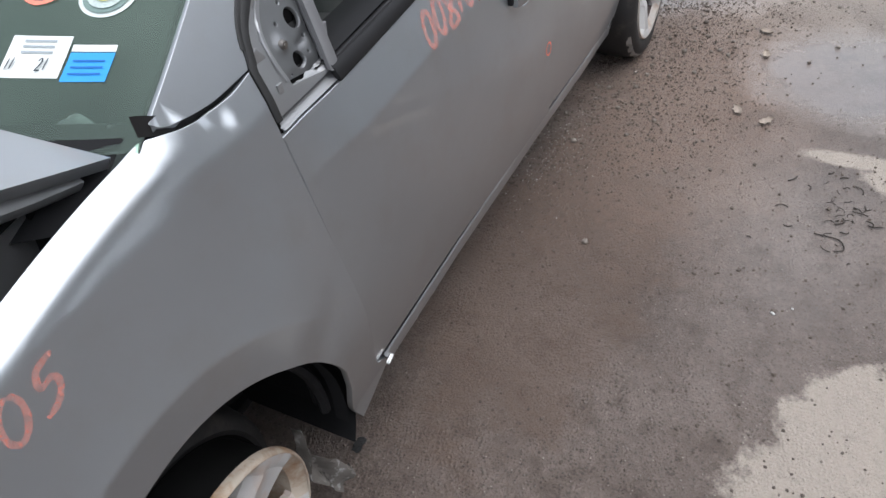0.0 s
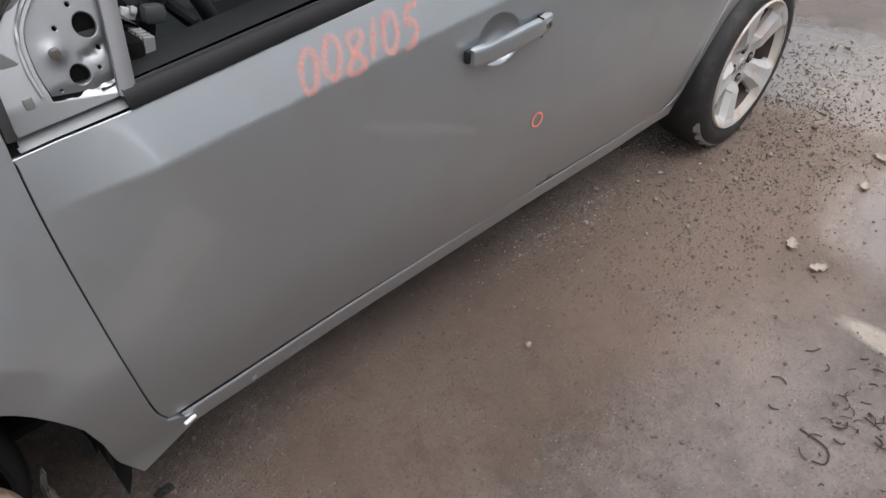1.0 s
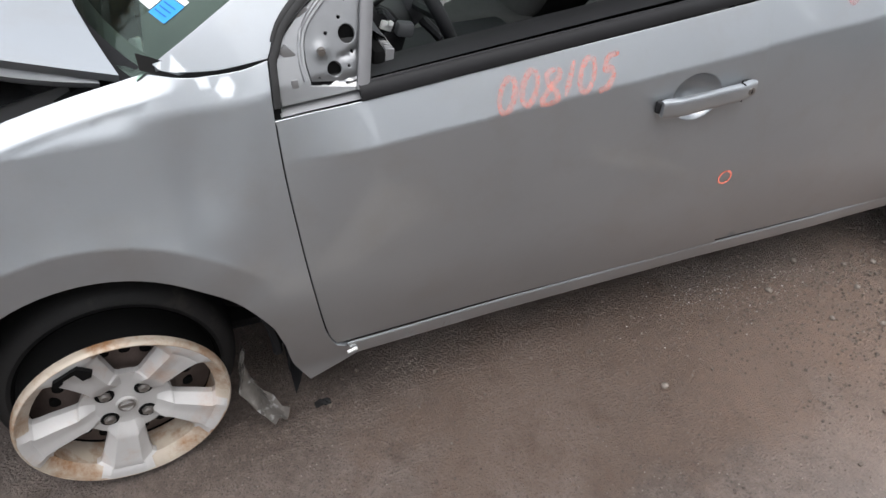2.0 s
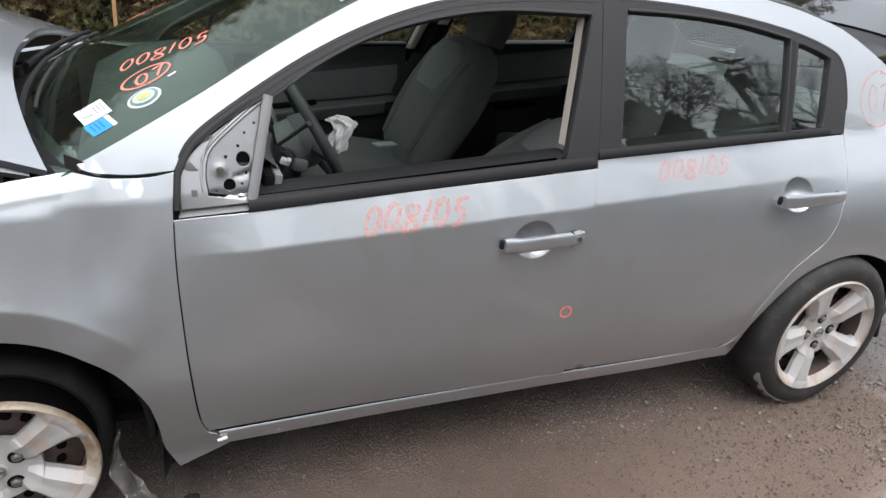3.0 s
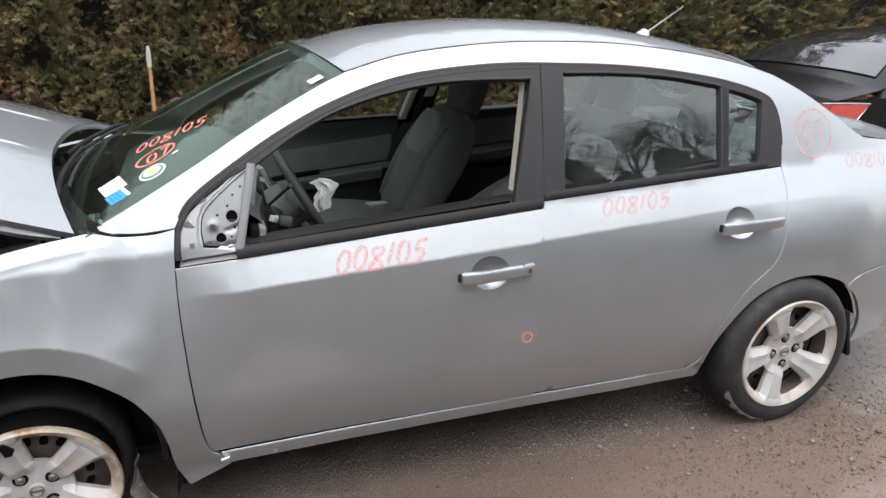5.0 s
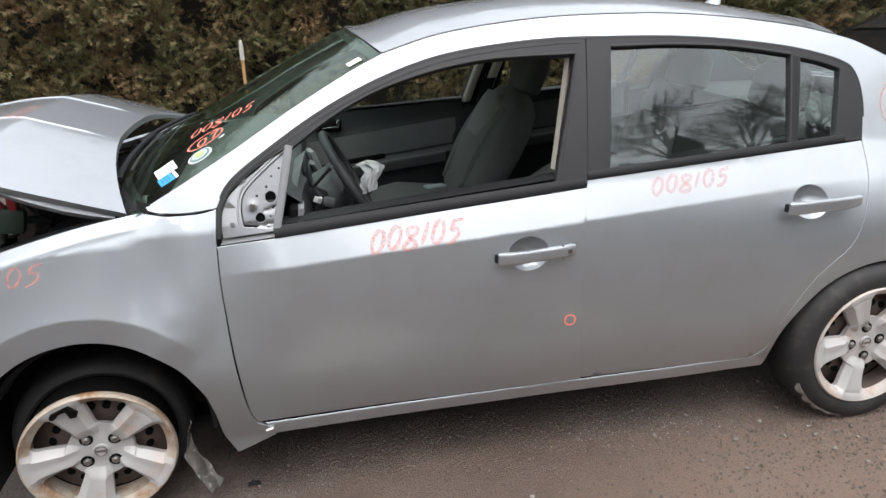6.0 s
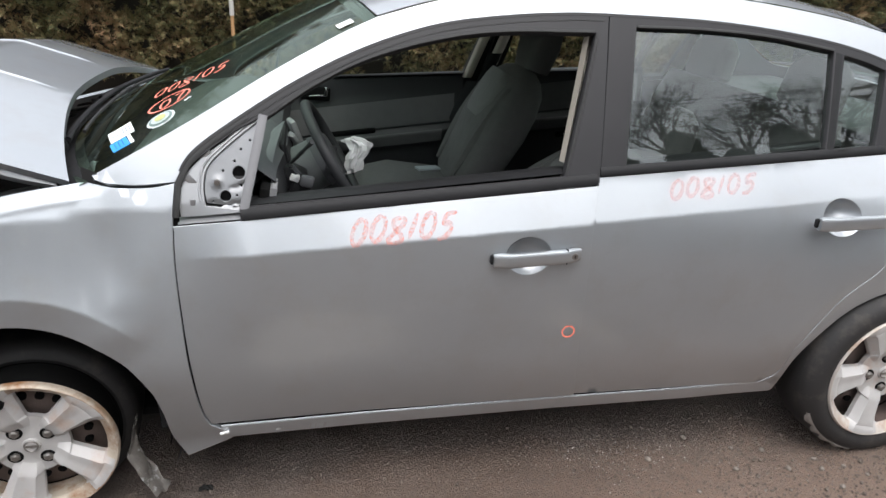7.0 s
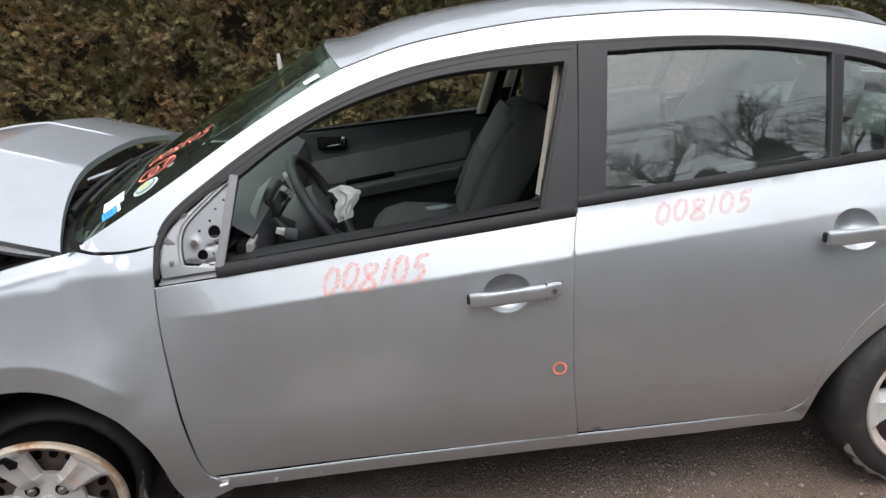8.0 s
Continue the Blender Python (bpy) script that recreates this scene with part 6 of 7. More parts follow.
    wet = op("MAXIMUM", blob(2.68, -0.86, 0.42, 0.44, 0.5, 0.25), op("MAXIMUM", op("MULTIPLY", blob(1.60, -0.72, 0.60, 0.26, 1.0, 0.6), 0.4), blob(3.6, 0.1, 0.5, 0.6, 0.6)))
    wet = op("MULTIPLY", wet, op("SUBTRACT", 1.0, sand))
    col = mixed(ramp(wet, 0, 1, 0, 0.55), col, (0.105, 0.098, 0.095))
    l.new(col, p.inputs["Base Color"])
    l.new(op("ADD", ramp(wet, 0, 1, 0.42, 0.10), op("ADD", ramp(sand, 0, 1, 0, 0.35), ramp(mid, 0.4, 0.7, 0.0, 0.12))), p.inputs["Roughness"])
    l.new(ramp(wet, 0, 1, 0.55, 0.8), p.inputs["Specular IOR Level"])
    stones = n.new("ShaderNodeTexVoronoi")
    stones.inputs["Scale"].default_value = 120
    l.new(co.outputs["Object"], stones.inputs["Vector"])
    aggregate = op("MULTIPLY", ramp(stones.outputs["Distance"], 0.55, 0.05), ramp(noise_at(3.2, 4, 0.6), 0.36, 0.6, 0.15, 1.0))
    h = op("ADD", op("MULTIPLY", op("ADD", fine, op("MULTIPLY", aggregate, op("ADD", 0.4, fine))), 0.80), op("ADD", op("MULTIPLY", mid, 1.3), op("MULTIPLY", speck, 0.35)))
    bp = n.new("ShaderNodeBump")
    bp.inputs["Distance"].default_value = 0.03
    l.new(ramp(wet, 0, 1, 0.7, 0.10), bp.inputs["Strength"])
    l.new(h, bp.inputs["Height"])
    l.new(bp.outputs["Normal"], p.inputs["Normal"])
    return m


GROUND = ground_material()
bm = bmesh.new()
bm_grid(bm, lambda x, y: (x, y, 0.0), [-400, -60, -12, -4, -2, 0, 1, 2, 3, 4, 6, 10, 20, 60, 400], [-400, -60, -12, -4, -2, -1, 0, 1, 2, 3, 5, 10, 60, 400])
ground = part("ground", bm, GROUND, None, smooth=False)
tagged(ground, "damp worn asphalt with sandy patches and grit", "ground", kind="structure")

# grit: thousands of chips in one mesh, and larger stones one by one
STONE = mat("pale_stone", (0.20, 0.17, 0.145), rough=0.8, vary=0.35, scale=30, bump=0.3, bump_scale=160)
STONE_DARK = mat("dark_grit", (0.12, 0.095, 0.078), rough=0.75, vary=0.5, scale=40)


def chip(rng, s):
    """A small angular stone: eight jittered corners."""
    v = [(Vector((x, y, z)) * 0.5 + Vector((rng.uniform(-0.2, 0.2), rng.uniform(-0.2, 0.2), rng.uniform(-0.12, 0.12)))) for x in (-1, 1) for y in (-1, 1) for z in (-1, 1)]
    q = Euler((rng.uniform(0, 6), rng.uniform(0, 6), rng.uniform(0, 6))).to_matrix()
    return [q @ p * s for p in v]


CUBE = ((0, 1, 3, 2), (4, 6, 7, 5), (0, 4, 5, 1), (2, 3, 7, 6), (0, 2, 6, 4), (1, 5, 7, 3))
CRUMBS = mat("pale_crumbs", (0.55, 0.54, 0.52), rough=0.35, vary=0.25, scale=60)
for name, material, count, seed, lo, hi, label in (("dark_grit", STONE_DARK, 8200, 3, 0.0018, 0.0065, "dark loose grit on the asphalt"), ("pale_grit", STONE, 2200, 5, 0.0015, 0.005, "pale loose grit on the asphalt"), ("glass_crumbs", CRUMBS, 420, 9, 0.0010, 0.0028, "small pale crumbs scattered below the car door")):
    rng = random.Random(seed)
    verts, faces = [], []
    while len(faces) < count * 6:
        x, y = rng.uniform(0.2, 3.9), rng.uniform(-1.5, 0.75)
        near = math.exp(-(((x - 2.35) / 0.75) ** 2) - (((y - 0.0) / 0.32) ** 2)) + 0.9 * math.exp(-(((x - 1.80) / 0.35) ** 2) - (((y - 0.20) / 0.14) ** 2)) + 0.9 * math.exp(-(((x - 3.1) / 0.6) ** 2) - (((y + 0.10) / 0.30) ** 2))
        clump = noise.noise(Vector((x * 3.1, y * 3.1, seed))) * 0.5 + 0.5
        if name == "glass_crumbs":
            x, y = rng.gauss(1.80, 0.20), rng.gauss(0.16, 0.075)
        elif ((x - 2.68) / 0.46) ** 2 + ((y + 0.86) / 0.48) ** 2 < 1 and rng.random() > 0.2:
            continue
        elif rng.random() > 0.10 + near * clump * 1.5:
            continue
        s = lo + (hi - lo) * rng.random() ** 1.8 * (1.0 if rng.random() < 0.93 else 1.8)
        k = len(verts)
        verts += [p + Vector((x, y, s * 0.3)) for p in chip(rng, s)]
        faces += [tuple(k + i for i in f) for f in CUBE]
    me = bpy.data.meshes.new(name)
    me.from_pydata(verts, [], faces)
    me.materials.append(material)
    tagged(new(name, me), label, "gravel", kind="stuff")
rng = random.Random(11)
STONE_SPOTS = [(2.419, 0.166), (2.59, -0.066), (1.872, 0.107), (1.327, -0.112), (1.225, -0.675), (2.45, -0.02), (2.30, 0.10), (2.70, -0.12), (2.85, -0.05), (2.52, -0.20), (2.05, 0.20), (2.75, -0.26), (3.02, -0.15), (3.15, 0.02), (2.15, 0.02)]
for k, (x, y) in enumerate(STONE_SPOTS + [(rng.gauss(2.5, 0.40), rng.gauss(-0.05, 0.22)) for _ in range(70)] + [(rng.uniform(2.7, 4.1), rng.uniform(-0.75, 0.2)) for _ in range(70)]):
    s = rng.uniform(0.014, 0.024) if k < 15 else 0.007 + 0.014 * rng.random() ** 2
    bm = bmesh.new()
    bmesh.ops.create_icosphere(bm, subdivisions=2, radius=s / 2)
    for v in bm.verts:
        v.co *= 1 + 0.35 * noise.noise(v.co * (1.6 / s) + Vector((k * 3.7, 0, 0)))
        v.co.z *= 0.75
    bmesh.ops.translate(bm, verts=bm.verts, vec=(x, y, s * 0.30))
    st = part("stone", bm, STONE if k % 4 else STONE_DARK, None)
    tagged(st, "small pale stone lying on damp asphalt" if k % 4 else "small dark stone lying on damp asphalt", "stone", group="stones on the ground")

# dead leaves, twigs and a dark scrap
LEAF_DRY = mat("dry_leaf", (0.30, 0.25, 0.205), rough=0.85, vary=0.25, scale=60)
for x, y, a in ((2.256, -0.414, 20), (2.203, -0.522, -35), (2.98, -0.42, 60), (2.75, -0.45, 10)):
    bm = bmesh.new()
    bm_grid(bm, lambda u, v: (0.034 * u, 0.016 * v * math.sqrt(max(0.0, 1 - u * u)) * (1 + 0.25 * math.sin(9 * u)), 0.004 + 0.007 * v * v + 0.005 * u * u), np.linspace(-1, 1, 15), np.linspace(-1, 1, 7))
    bm.transform(pose(x, y, 0.0, 0, 0, a))
    tagged(part("dead_leaf", bm, LEAF_DRY, None), "pale dry dead leaf lying on asphalt", "leaf", group="dead leaves")
for x, y, sz in ((1.215, -0.674, 0.013), (2.156, -0.978, 0.026), (2.17, -1.0, 0.014), (2.008, -1.04, 0.015), (2.042, -1.127, 0.020), (1.25, -0.72, 0.008)):
    bm = bmesh.new()
    bm_box(bm, (x, y, 0.004), (sz, sz * 0.55, 0.005), (6, 4, 40 + 900 * sz), 0.0015)
    tagged(part("paint_flake", bm, CRUMBS, None), "small white flake lying on asphalt", "flake", group="white flakes")
TWIG = mat("wet_twig", (0.03, 0.022, 0.016), rough=0.7, vary=0.3, scale=40)
rng = random.Random(21)
TWIG_SPOTS = [(1.729, -0.839)] * 7 + [(1.87, -0.78)] * 3 + [(1.669, -0.739)] * 3 + [(1.606, -0.948), (1.592, -0.61), (1.827, -0.981), (1.51, -0.80), (1.50, -0.84)]
for k in range(44):
    spot = TWIG_SPOTS[k % len(TWIG_SPOTS)]
    cx, cy = rng.gauss(spot[0], 0.035 if k < 36 else 0.12), rng.gauss(spot[1], 0.035 if k < 36 else 0.12)
    a, ln = rng.uniform(0, math.tau), rng.uniform(0.008, 0.045)
    bend = rng.uniform(-1.6, 1.6)
    if k == 16:
        cx, cy, a, ln, bend = 1.53, -0.80, 4.4, 0.09, 2.6
    pts = [(cx + ln * t * math.cos(a + bend * t), cy + ln * t * math.sin(a + bend * t), 0.004 + 0.003 * rng.random()) for t in (0, 0.33, 0.66, 1)]
    bm = bmesh.new()
    bm_tube(bm, curve(pts, 3), rng.uniform(0.0010, 0.0026), 5)
    tagged(part("twig", bm, TWIG, None), "thin dark wet twig lying on asphalt", "twig", group="twigs")
bm = bmesh.new()
bm_grid(bm, lambda u, v: (0.415 + 0.022 * u, 0.164 + 0.012 * v, 0.004 + 0.006 * (1 - u * u) + 0.003 * math.sin(7 * u + 4 * v)), np.linspace(-1, 1, 7), np.linspace(-1, 1, 6))
tagged(part("rubber_scrap", bm, RUBBER, None), "small black scrap of rubber on asphalt", "scrap")

# ---- hedge: thousands of flat conifer sprays on a core painted dark as shade ----
HEDGE = bpy.data.materials.new("hedge_leaf")
HEDGE.use_nodes = True
hn, hl = HEDGE.node_tree.nodes, HEDGE.node_tree.links
hp = hn["Principled BSDF"]
hp.inputs["Roughness"].default_value = 0.7
geo = hn.new("ShaderNodeNewGeometry")
hco = hn.new("ShaderNodeTexCoord")
hnoise = hn.new("ShaderNodeTexNoise")
hnoise.inputs["Scale"].default_value = 2.2
hnoise.inputs["Detail"].default_value = 4
hl.new(hco.outputs["Object"], hnoise.inputs["Vector"])
hadd = hn.new("ShaderNodeMath")
hadd.operation = "MULTIPLY_ADD"
hadd.inputs[1].default_value = 0.55
hl.new(geo.outputs["Random Per Island"], hadd.inputs[0])
hshift = hn.new("ShaderNodeMapRange")
hshift.inputs["From Min"].default_value, hshift.inputs["From Max"].default_value = 0.35, 0.65
hshift.inputs["To Min"].default_value, hshift.inputs["To Max"].default_value = 0.0, 0.45
hl.new(hnoise.outputs["Fac"], hshift.inputs["Value"])
hl.new(hshift.outputs[0], hadd.inputs[2])
hr = hn.new("ShaderNodeValToRGB")
hr.color_ramp.elements[0].color = (0.066, 0.090, 0.040, 1)
hr.color_ramp.elements[0].position = 0.0
hr.color_ramp.elements[1].color = (0.29, 0.155, 0.085, 1)
hr.color_ramp.elements[1].position = 1.0
for pos, c in ((0.3, (0.125, 0.13, 0.05, 1)), (0.55, (0.20, 0.155, 0.07, 1)), (0.8, (0.25, 0.15, 0.075, 1))):
    e = hr.color_ramp.elements.new(pos)
    e.color = c
hl.new(hadd.outputs[0], hr.inputs["Fac"])
hl.new(hr.outputs["Color"], hp.inputs["Base Color"])
# near-black colour stands for the shade deep between the sprays
HEDGE_CORE_SHADE = mat("hedge_core_shade", (0.014, 0.012, 0.007), rough=0.9, vary=0.4, scale=6)
bm = bmesh.new()


def core(x, z):
    return (x, 5.12 + 0.10 * noise.noise(Vector((x * 1.3, z * 1.3, 2.0))) + 0.05 * z, z)


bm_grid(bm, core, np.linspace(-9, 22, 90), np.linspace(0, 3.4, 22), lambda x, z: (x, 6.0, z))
hedge = part("hedge", bm, HEDGE_CORE_SHADE, None)
tagged(hedge, "tall clipped evergreen hedge with brown winter tips", "hedge")


def spray_shape(rng):
    """One fan of scale-leaf twiglets about 1 long: vertices and triangles."""
    v, f = [], []

    def blade(a, b, w):
        a, b = Vector(a), Vector(b)
        d = (b - a).normalized()
        s = Vector((-d.y, d.x, 0)) * w
        m = a + (b - a) * 0.6
        k = len(v)
        v.extend([a, m + s, b, m - s])
        f.append((k, k + 1, k + 2, k + 3))

    blade((0, 0, 0), (1, 0, 0), 0.020)
    for i in range(1, 10):
        t = i / 10.5
        for sgn in (-1, 1):
            ln = (0.36 - 0.24 * t) * rng.uniform(0.6, 1.25)
            ang = math.radians(38) * rng.uniform(0.7, 1.3)
            blade((t, 0, 0), (t + ln * math.cos(ang), sgn * ln * math.sin(ang), rng.uniform(-0.14, 0.14)), 0.026)
    return np.array([tuple(p) for p in v]), np.array(f)


rng, npr = random.Random(8), np.random.RandomState(8)
shapes = [spray_shape(rng) for _ in range(6)]
all_v, all_f, count = [], [], 0
for k in range(46000):
    x, z = rng.uniform(-4.0, 10.5), 0.5 + 1.6 * rng.random()
    if k >= 38000:
        z = rng.uniform(2.1, 4.15)
    if x > 6 and rng.random() < 0.5:
        continue
    depth = rng.random() ** 1.5
    if z > 3.40 + 0.28 * noise.noise(Vector((x * 2.0, 0, 3.0))) + 0.15 * noise.noise(Vector((x * 7.0, 0, 4.0))):
        continue
    lump = noise.noise(Vector((x * 1.7, z * 1.7, 5.0))) * 0.18 + noise.noise(Vector((x * 5, z * 5, 9.0))) * 0.11
    if noise.noise(Vector((x * 2.3, z * 2.6, 17.0))) > 0.36 and depth < 0.9:
        continue
    base = Vector((x, 4.70 + 0.34 * depth + lump + 0.05 * z, z))
    out = Vector((rng.uniform(-0.9, 0.9), -1.0, rng.uniform(-0.5, 1.1))).normalized()
    q = out.to_track_quat("X", "Z").to_matrix() @ Euler((rng.uniform(-1.6, 1.6), 0, 0)).to_matrix()
    s = rng.uniform(0.08, 0.17) * (1.0 if z < 2.1 else 2.0)
    v, f = shapes[k % 6]
    all_v.append(v @ np.array(q).T * s + np.array(base))
    all_f.append(f + count)
    count += len(v)
V, F = np.concatenate(all_v), np.concatenate(all_f)
me = bpy.data.meshes.new("hedge_foliage")
me.from_pydata(V.tolist(), [], F.tolist())
me.materials.append(HEDGE)
foliage = new("hedge_foliage", me)
foliage.parent = hedge
foliage["kind"] = "stuff"
foliage["label"] = "green and brown conifer sprays"

# stake standing in front of the hedge
WOOD = mat("stake_wood", (0.42, 0.24, 0.11), rough=0.75, vary=0.25, scale=20)
stake = new("stake")
stake.location = (0.19, 4.45, 0.0)
tagged(stake, "thin wooden stake with a weathered grey top", "stake")
bm = bmesh.new()
bm_tube(bm, [(0.19, 4.45, 0.0), (0.19, 4.45, 0.6), (0.192, 4.45, 1.06)], [0.016, 0.015, 0.014], 8)
part("shaft", bm, WOOD, stake)
bm = bmesh.new()
bm_tube(bm, [(0.192, 4.45, 1.05), (0.193, 4.45, 1.16), (0.193, 4.45, 1.215)], [0.019, 0.019, 0.012], 8)
part("tip", bm, mat("grey_tip", (0.45, 0.44, 0.40), rough=0.8, vary=0.2, scale=30), stake)


# ---- black sedan parked behind ----
BLACK_PAINT = mat("black_paint", (0.006, 0.006, 0.007), rough=0.25, vary=0.1, scale=4, Specular_IOR_Level=0.25, Coat_Weight=0.12, Coat_Roughness=0.03)
other = new("car")
other.location = (6.2, 2.8, 0.0)
tagged(other, "black sedan parked with its tail towards the silver car", "car")
OX, OY = 4.62, 1.92


def dark_body(u, v):
    """Tail of the sedan: v runs from the bumper over trunk, rear window and roof; u across."""
    prof = [(0.06, 0.30), (0.0, 0.55), (0.03, 0.80), (0.02, 0.98), (0.07, 1.06), (0.30, 1.10), (0.50, 1.13), (0.60, 1.17), (0.95, 1.36), (1.30, 1.46), (1.80, 1.49), (2.40, 1.45), (3.3, 1.05), (4.4, 0.90), (4.5, 0.3)]
    t = v * (len(prof) - 1)
    i = min(int(t), len(prof) - 2)
    x = prof[i][0] + (prof[i + 1][0] - prof[i][0]) * (t - i)
    z = prof[i][1] + (prof[i + 1][1] - prof[i][1]) * (t - i)
    half = 0.87 - 0.24 * smooth01((z - 1.08) / 0.4)
    return (OX + x + 0.10 * abs(u) ** 3 * (1 - v), OY + 0.87 + half * u, z - 0.05 * abs(u) ** 3 * smooth01((z - 0.9) / 0.2))


bm = bmesh.new()
bm_grid(bm, dark_body, np.linspace(-1, 1, 25), np.linspace(0, 1, 57))
part("body", bm, BLACK_PAINT, other)
bm = bmesh.new()
bm_grid(bm, lambda x, v: (x, OY + 0.02 + 0.03 * (1 - v), 0.28 + 0.74 * v), np.linspace(OX + 0.12, OX + 4.4, 20), np.linspace(0, 1, 6))
bm_grid(bm, lambda x, v: (x, OY + 0.05 + 0.22 * v, 1.02 + 0.40 * v * lerp(x, [OX + 0.6, OX + 1.3, OX + 2.4, OX + 3.2], [0.2, 1, 1, 0])), np.linspace(OX + 0.6, OX + 3.2, 20), np.linspace(0, 1, 4))
part("side", bm, BLACK_PAINT, other)
bm = bmesh.new()
bm_grid(bm, lambda u, v: tuple(np.array(dark_body(u * 0.86, 0.505 + 0.115 * v)) + (-0.006, 0, 0.008)), np.linspace(-1, 1, 15), np.linspace(0, 1, 8))
part("rear_window", bm, mat("dark_glass", (0.02, 0.022, 0.024), rough=0.03, vary=0.05, Specular_IOR_Level=1.0, Coat_Weight=1.0, Coat_Roughness=0.02), other)
LENS = mat("red_lens_far", (0.62, 0.10, 0.09), rough=0.2, vary=0.08, scale=20)
bm = bmesh.new()
bm_grid(bm, lambda u, v: (OX + 0.02 + lerp(v, [0, 0.85, 1], [0.36, 0.46, 0.44]) * u, OY + 0.010 - 0.010 * math.sin(math.pi * u), 0.875 + 0.12 * v - 0.012 * u * v), np.linspace(0, 1, 12), np.linspace(0, 1, 7), lambda u, v: (OX + 0.02 + lerp(v, [0, 0.85, 1], [0.36, 0.46, 0.44]) * u, OY + 0.07, 0.875 + 0.12 * v - 0.012 * u * v))
part("tail_lamp", bm, LENS, other, "red tail lamp lens wrapping onto the side")
bm = bmesh.new()
bm_tube(bm, [(OX + 0.03, OY + 0.008, 0.998), (OX + 0.25, OY + 0.000, 0.995), (OX + 0.485, OY + 0.010, 0.985), (OX + 0.39, OY + 0.008, 0.872)], 0.0055, 6)
part("lamp_rim", bm, CHROME, other, "bright rim of the tail lamp")
for x in (0.85, 3.55):
    wheel = new("wheel")
    wheel.parent = other
    bm = bmesh.new()
    bm_cyl(bm, (OX + x, OY + 0.02, 0.31), (OX + x, OY + 0.22, 0.31), 0.31, n=32)
    part("tyre", bm, TYRE, wheel)
    bm = bmesh.new()
    bm_cyl(bm, (OX + x, OY + 0.012, 0.31), (OX + x, OY + 0.03, 0.31), 0.20, n=28)
    part("rim", bm, LUG, wheel)

# ---- across the yard, seen in the panes: bare trees, evergreens, a utility pole ----
BARK = mat("bare_bark", (0.07, 0.058, 0.05), rough=0.9, vary=0.3, scale=8, bump=0.4, bump_scale=60)


def bare_tree(x, y, h, fork, spread, seed):
    """A tall trunk that forks at height fork into a vase-shaped crown of that spread."""
    rng = random.Random(seed)
    tree = new("tree")
    tree.location = (x, y, 0)
    tagged(tree, "tall bare winter tree with a spreading crown", "tree", group="bare trees")
    trunk, crown = bmesh.new(), bmesh.new()
    bm_tube(trunk, [(x, y, 0), (x + 0.1, y, fork * 0.5), (x, y, fork)], [0.24, 0.19, 0.15], 8)
    part("trunk", trunk, BARK, tree)

    def grow(p, d, ln, r, level):
        pts, q = [p], Vector(p)
        for _ in range(4):
            d = (d + Vector((rng.uniform(-0.22, 0.22), rng.uniform(-0.22, 0.22), rng.uniform(-0.08, 0.16)))).normalized()
            q = q + d * ln / 4
            pts.append(tuple(q))
        bm_tube(crown, pts, [max(0.013, r * (1 - 0.12 * i)) for i in range(5)], 5 if level < 2 else 3)
        if level < 3:
            for _ in range(4 if level < 2 else 3):
                dd = (d + Vector((rng.uniform(-0.9, 0.9), rng.uniform(-0.9, 0.9), rng.uniform(-0.45, 0.35)))).normalized()
                grow(pts[rng.choice((2, 3, 4, 4))], dd, ln * rng.uniform(0.55, 0.8), r * rng.uniform(0.42, 0.56), level + 1)

    for k in range(7):
        a = k * math.tau / 7 + rng.uniform(-0.4, 0.4)
        out = rng.uniform(0.45, 1.0) * spread
        grow((x, y, fork - 0.25 * k * 0.2), Vector((out * math.cos(a), out * math.sin(a), (h - fork) * 0.8)).normalized(), (h - fork) * 0.50, 0.075, 0)
    part("crown", crown, BARK, tree)


for x, y, h, fork, spread, seed in ((8.2, -18, 14.6, 11.4, 2.4, 40), (10.6, -17, 15.0, 12.0, 2.2, 41), (14.2, -17, 16.8, 12.9, 2.3, 31), (17.8, -17.5, 16.9, 13.0, 2.2, 32), (19.8, -16.5, 16.9, 13.0, 2.4, 33), (22.4, -18, 17.2, 13.0, 2.6, 34), (26.5, -17, 17.6, 13.2, 3.0, 36), (31, -18, 17.6, 13.2, 3.0, 39)):
    bare_tree(x, y, h, fork, spread, seed)
EVERGREEN = mat("evergreen", (0.022, 0.030, 0.014), rough=0.85, vary=0.5, scale=3)


def evergreen(x, y, w, h, seed):
    rng = random.Random(seed)
    tree = new("shrub")
    tree.location = (x, y, 0)
    tagged(tree, "dense dark evergreen shrub", "shrub", group="evergreens")
    bm = bmesh.new()
    bm_tube(bm, [(x, y, 0), (x, y, h * 0.5), (x, y, h * 0.9)], [0.12, 0.09, 0.03], 6)
    part("trunk", bm, BARK, tree)
    vs, fs = [], []
    for k in range(4200):
        a, t = rng.uniform(0, math.tau), rng.random() ** 0.8
        r = w * (1 - t) ** 0.6 * rng.uniform(0.75, 1.1)
        c = Vector((x + r * math.cos(a), y + r * math.sin(a), 0.15 + h * t))
        s = rng.uniform(0.10, 0.28)
        i = len(vs)
        for _ in range(4):
            vs.append(c + Vector((rng.uniform(-1, 1), rng.uniform(-1, 1), rng.uniform(-1, 1))) * s)
        fs += [(i, i + 1, i + 2), (i, i + 2, i + 3), (i, i + 3, i + 1), (i + 1, i + 3, i + 2)]
    me = bpy.data.meshes.new("foliage")
    me.from_pydata([v - tree.location for v in vs], [], fs)
    me.materials.append(EVERGREEN)
    ob = new("foliage", me)
    ob.parent = tree


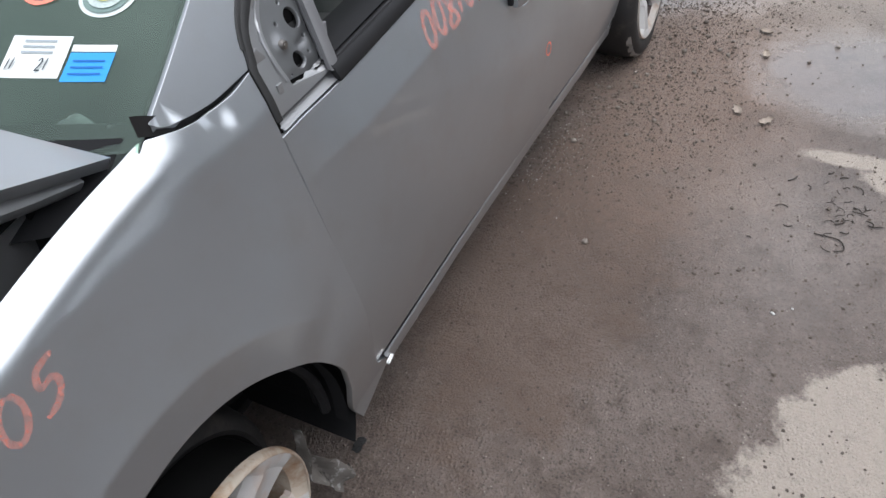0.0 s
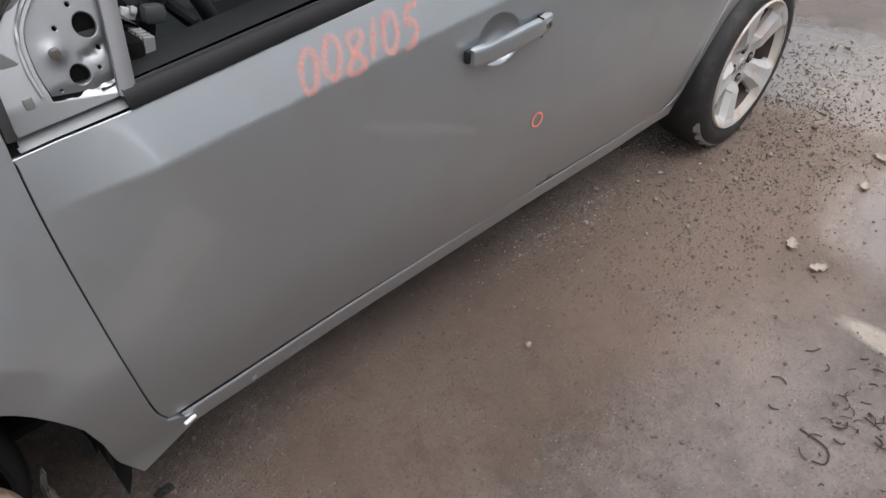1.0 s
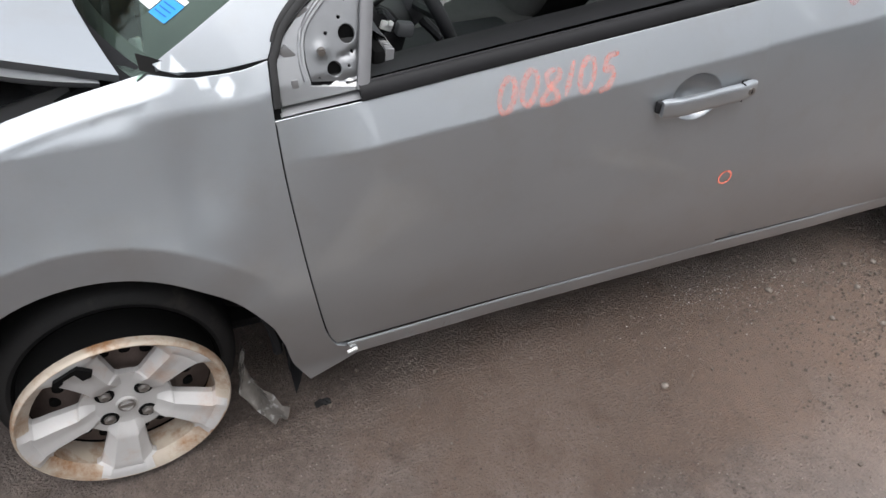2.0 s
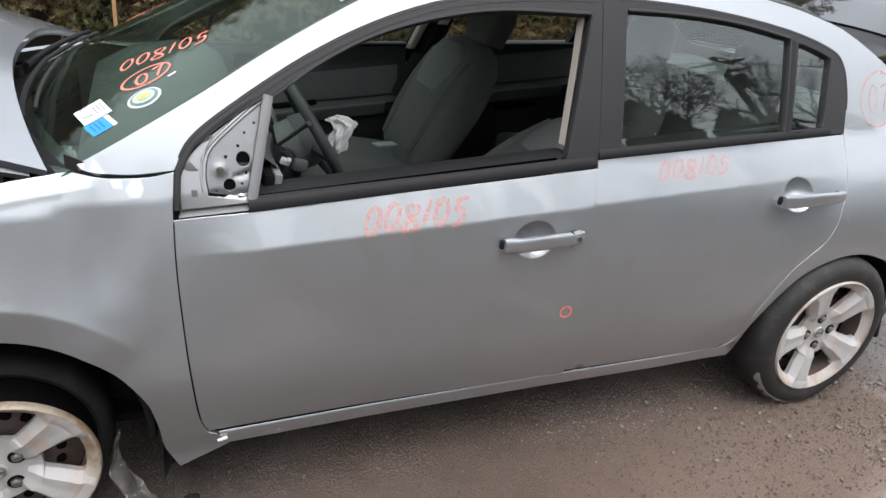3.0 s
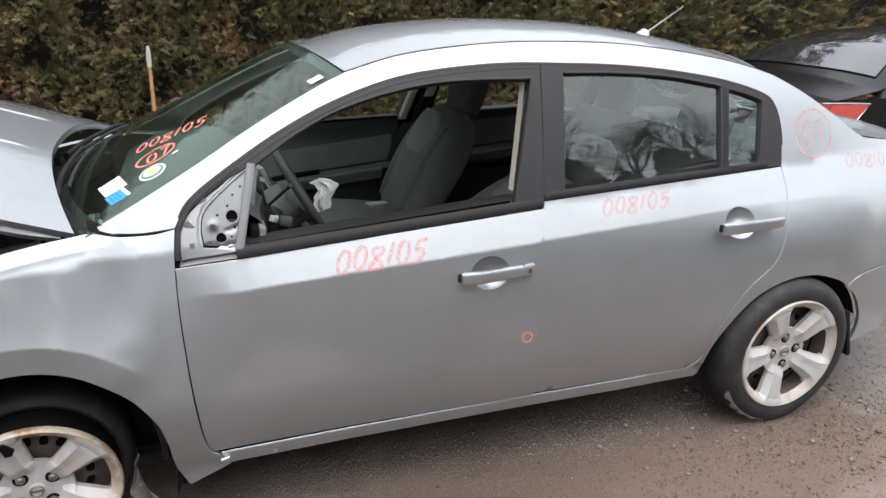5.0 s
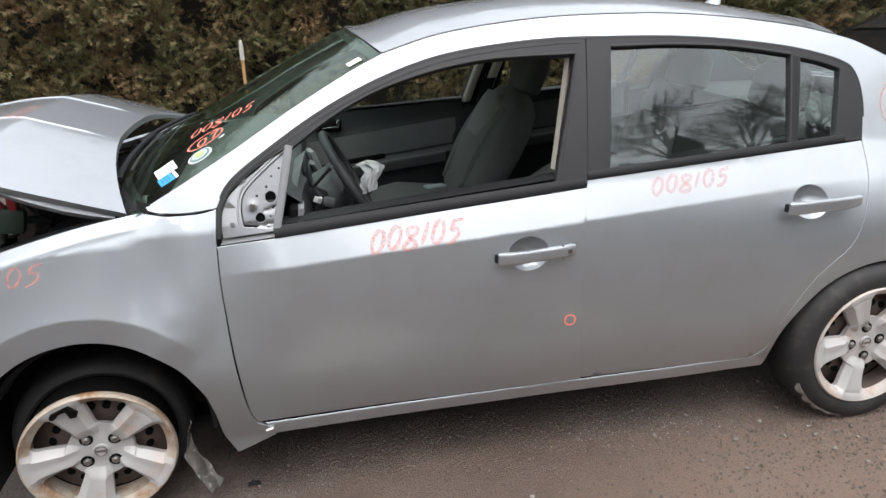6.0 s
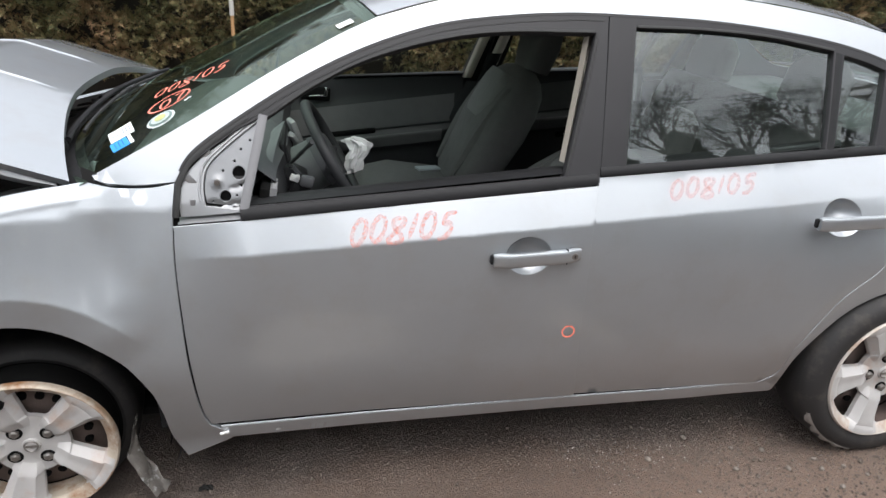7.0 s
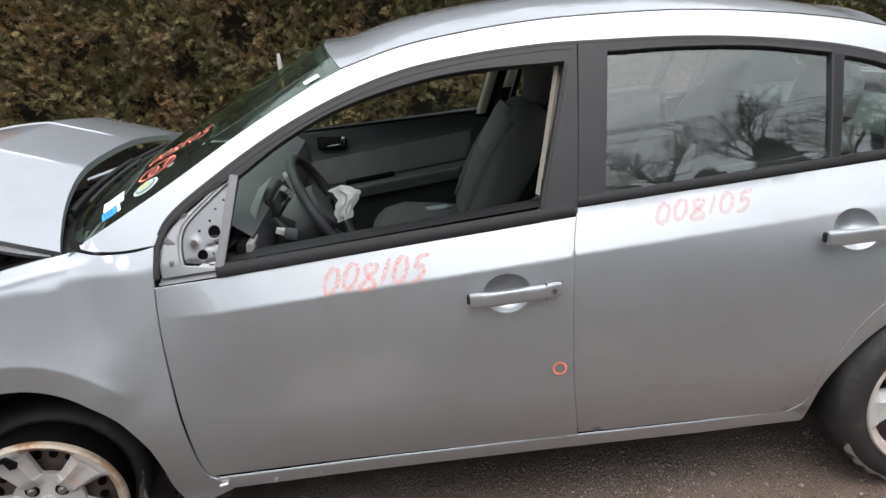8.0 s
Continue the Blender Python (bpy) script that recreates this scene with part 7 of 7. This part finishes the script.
for k, (x, y, w, h) in enumerate(((-20, -16, 3.0, 11.0), (-14.5, -15.5, 2.8, 11.4), (-9, -16, 2.8, 10.6), (-4, -15.5, 2.6, 11.2), (0.8, -15.5, 2.6, 10.8), (5.0, -15.5, 2.2, 9.6), (8.4, -15.0, 2.4, 10.6), (11.2, -15.5, 2.3, 11.4), (13.2, -15.0, 1.9, 12.6), (15.4, -15.6, 2.0, 11.6), (17.2, -15.0, 2.0, 12.8), (19.2, -15.6, 2.2, 12.4), (21.4, -15.0, 2.3, 12.0), (24.5, -15.5, 2.6, 11.8), (28.5, -15.5, 2.8, 11.8), (33, -16, 3.0, 12.0), (6.8, -18, 2.4, 11.4), (9.8, -18, 2.4, 11.8), (12.4, -18.5, 2.4, 12.2), (16.4, -18, 2.2, 12.2), (18.4, -18.5, 2.2, 12.6), (20.6, -18, 2.4, 12.4), (23.4, -18.5, 2.6, 12.4), (26.5, -18, 2.6, 12.2))):
    evergreen(x, y, w, h, 50 + k)
POLE_X, POLE_Y = 22.6, -14.6
pole = new("utility_pole")
pole.location = (POLE_X, POLE_Y, 0)
tagged(pole, "wooden utility pole with crossarm, transformer and wires", "pole")
bm = bmesh.new()
bm_tube(bm, [(POLE_X, POLE_Y, 0), (POLE_X, POLE_Y, 8), (POLE_X, POLE_Y, 16.2)], [0.20, 0.17, 0.14], 10)
part("shaft", bm, BARK, pole)
for z in (15.0, 15.7):
    bm = bmesh.new()
    bm_box(bm, (POLE_X, POLE_Y, z), (2.4, 0.12, 0.14), (0, 0, 20), 0.01)
    part("crossarm", bm, BARK, pole)
bm = bmesh.new()
bm_cyl(bm, (POLE_X + 0.35, POLE_Y + 0.2, 13.6), (POLE_X + 0.35, POLE_Y + 0.2, 14.5), 0.24, n=16)
part("transformer", bm, LINER, pole)
for dz, dx in ((15.75, -1.0), (15.75, 1.0), (15.05, 0.5), (13.4, 0.0)):
    bm = bmesh.new()
    bm_tube(bm, [(POLE_X + dx + 40 * t, POLE_Y + 2 * t, dz - 1.2 * (1 - (2 * abs(t) - 1) ** 2)) for t in np.linspace(-1, 1, 25)], 0.025, 4)
    part("wire", bm, RUBBER, pole)
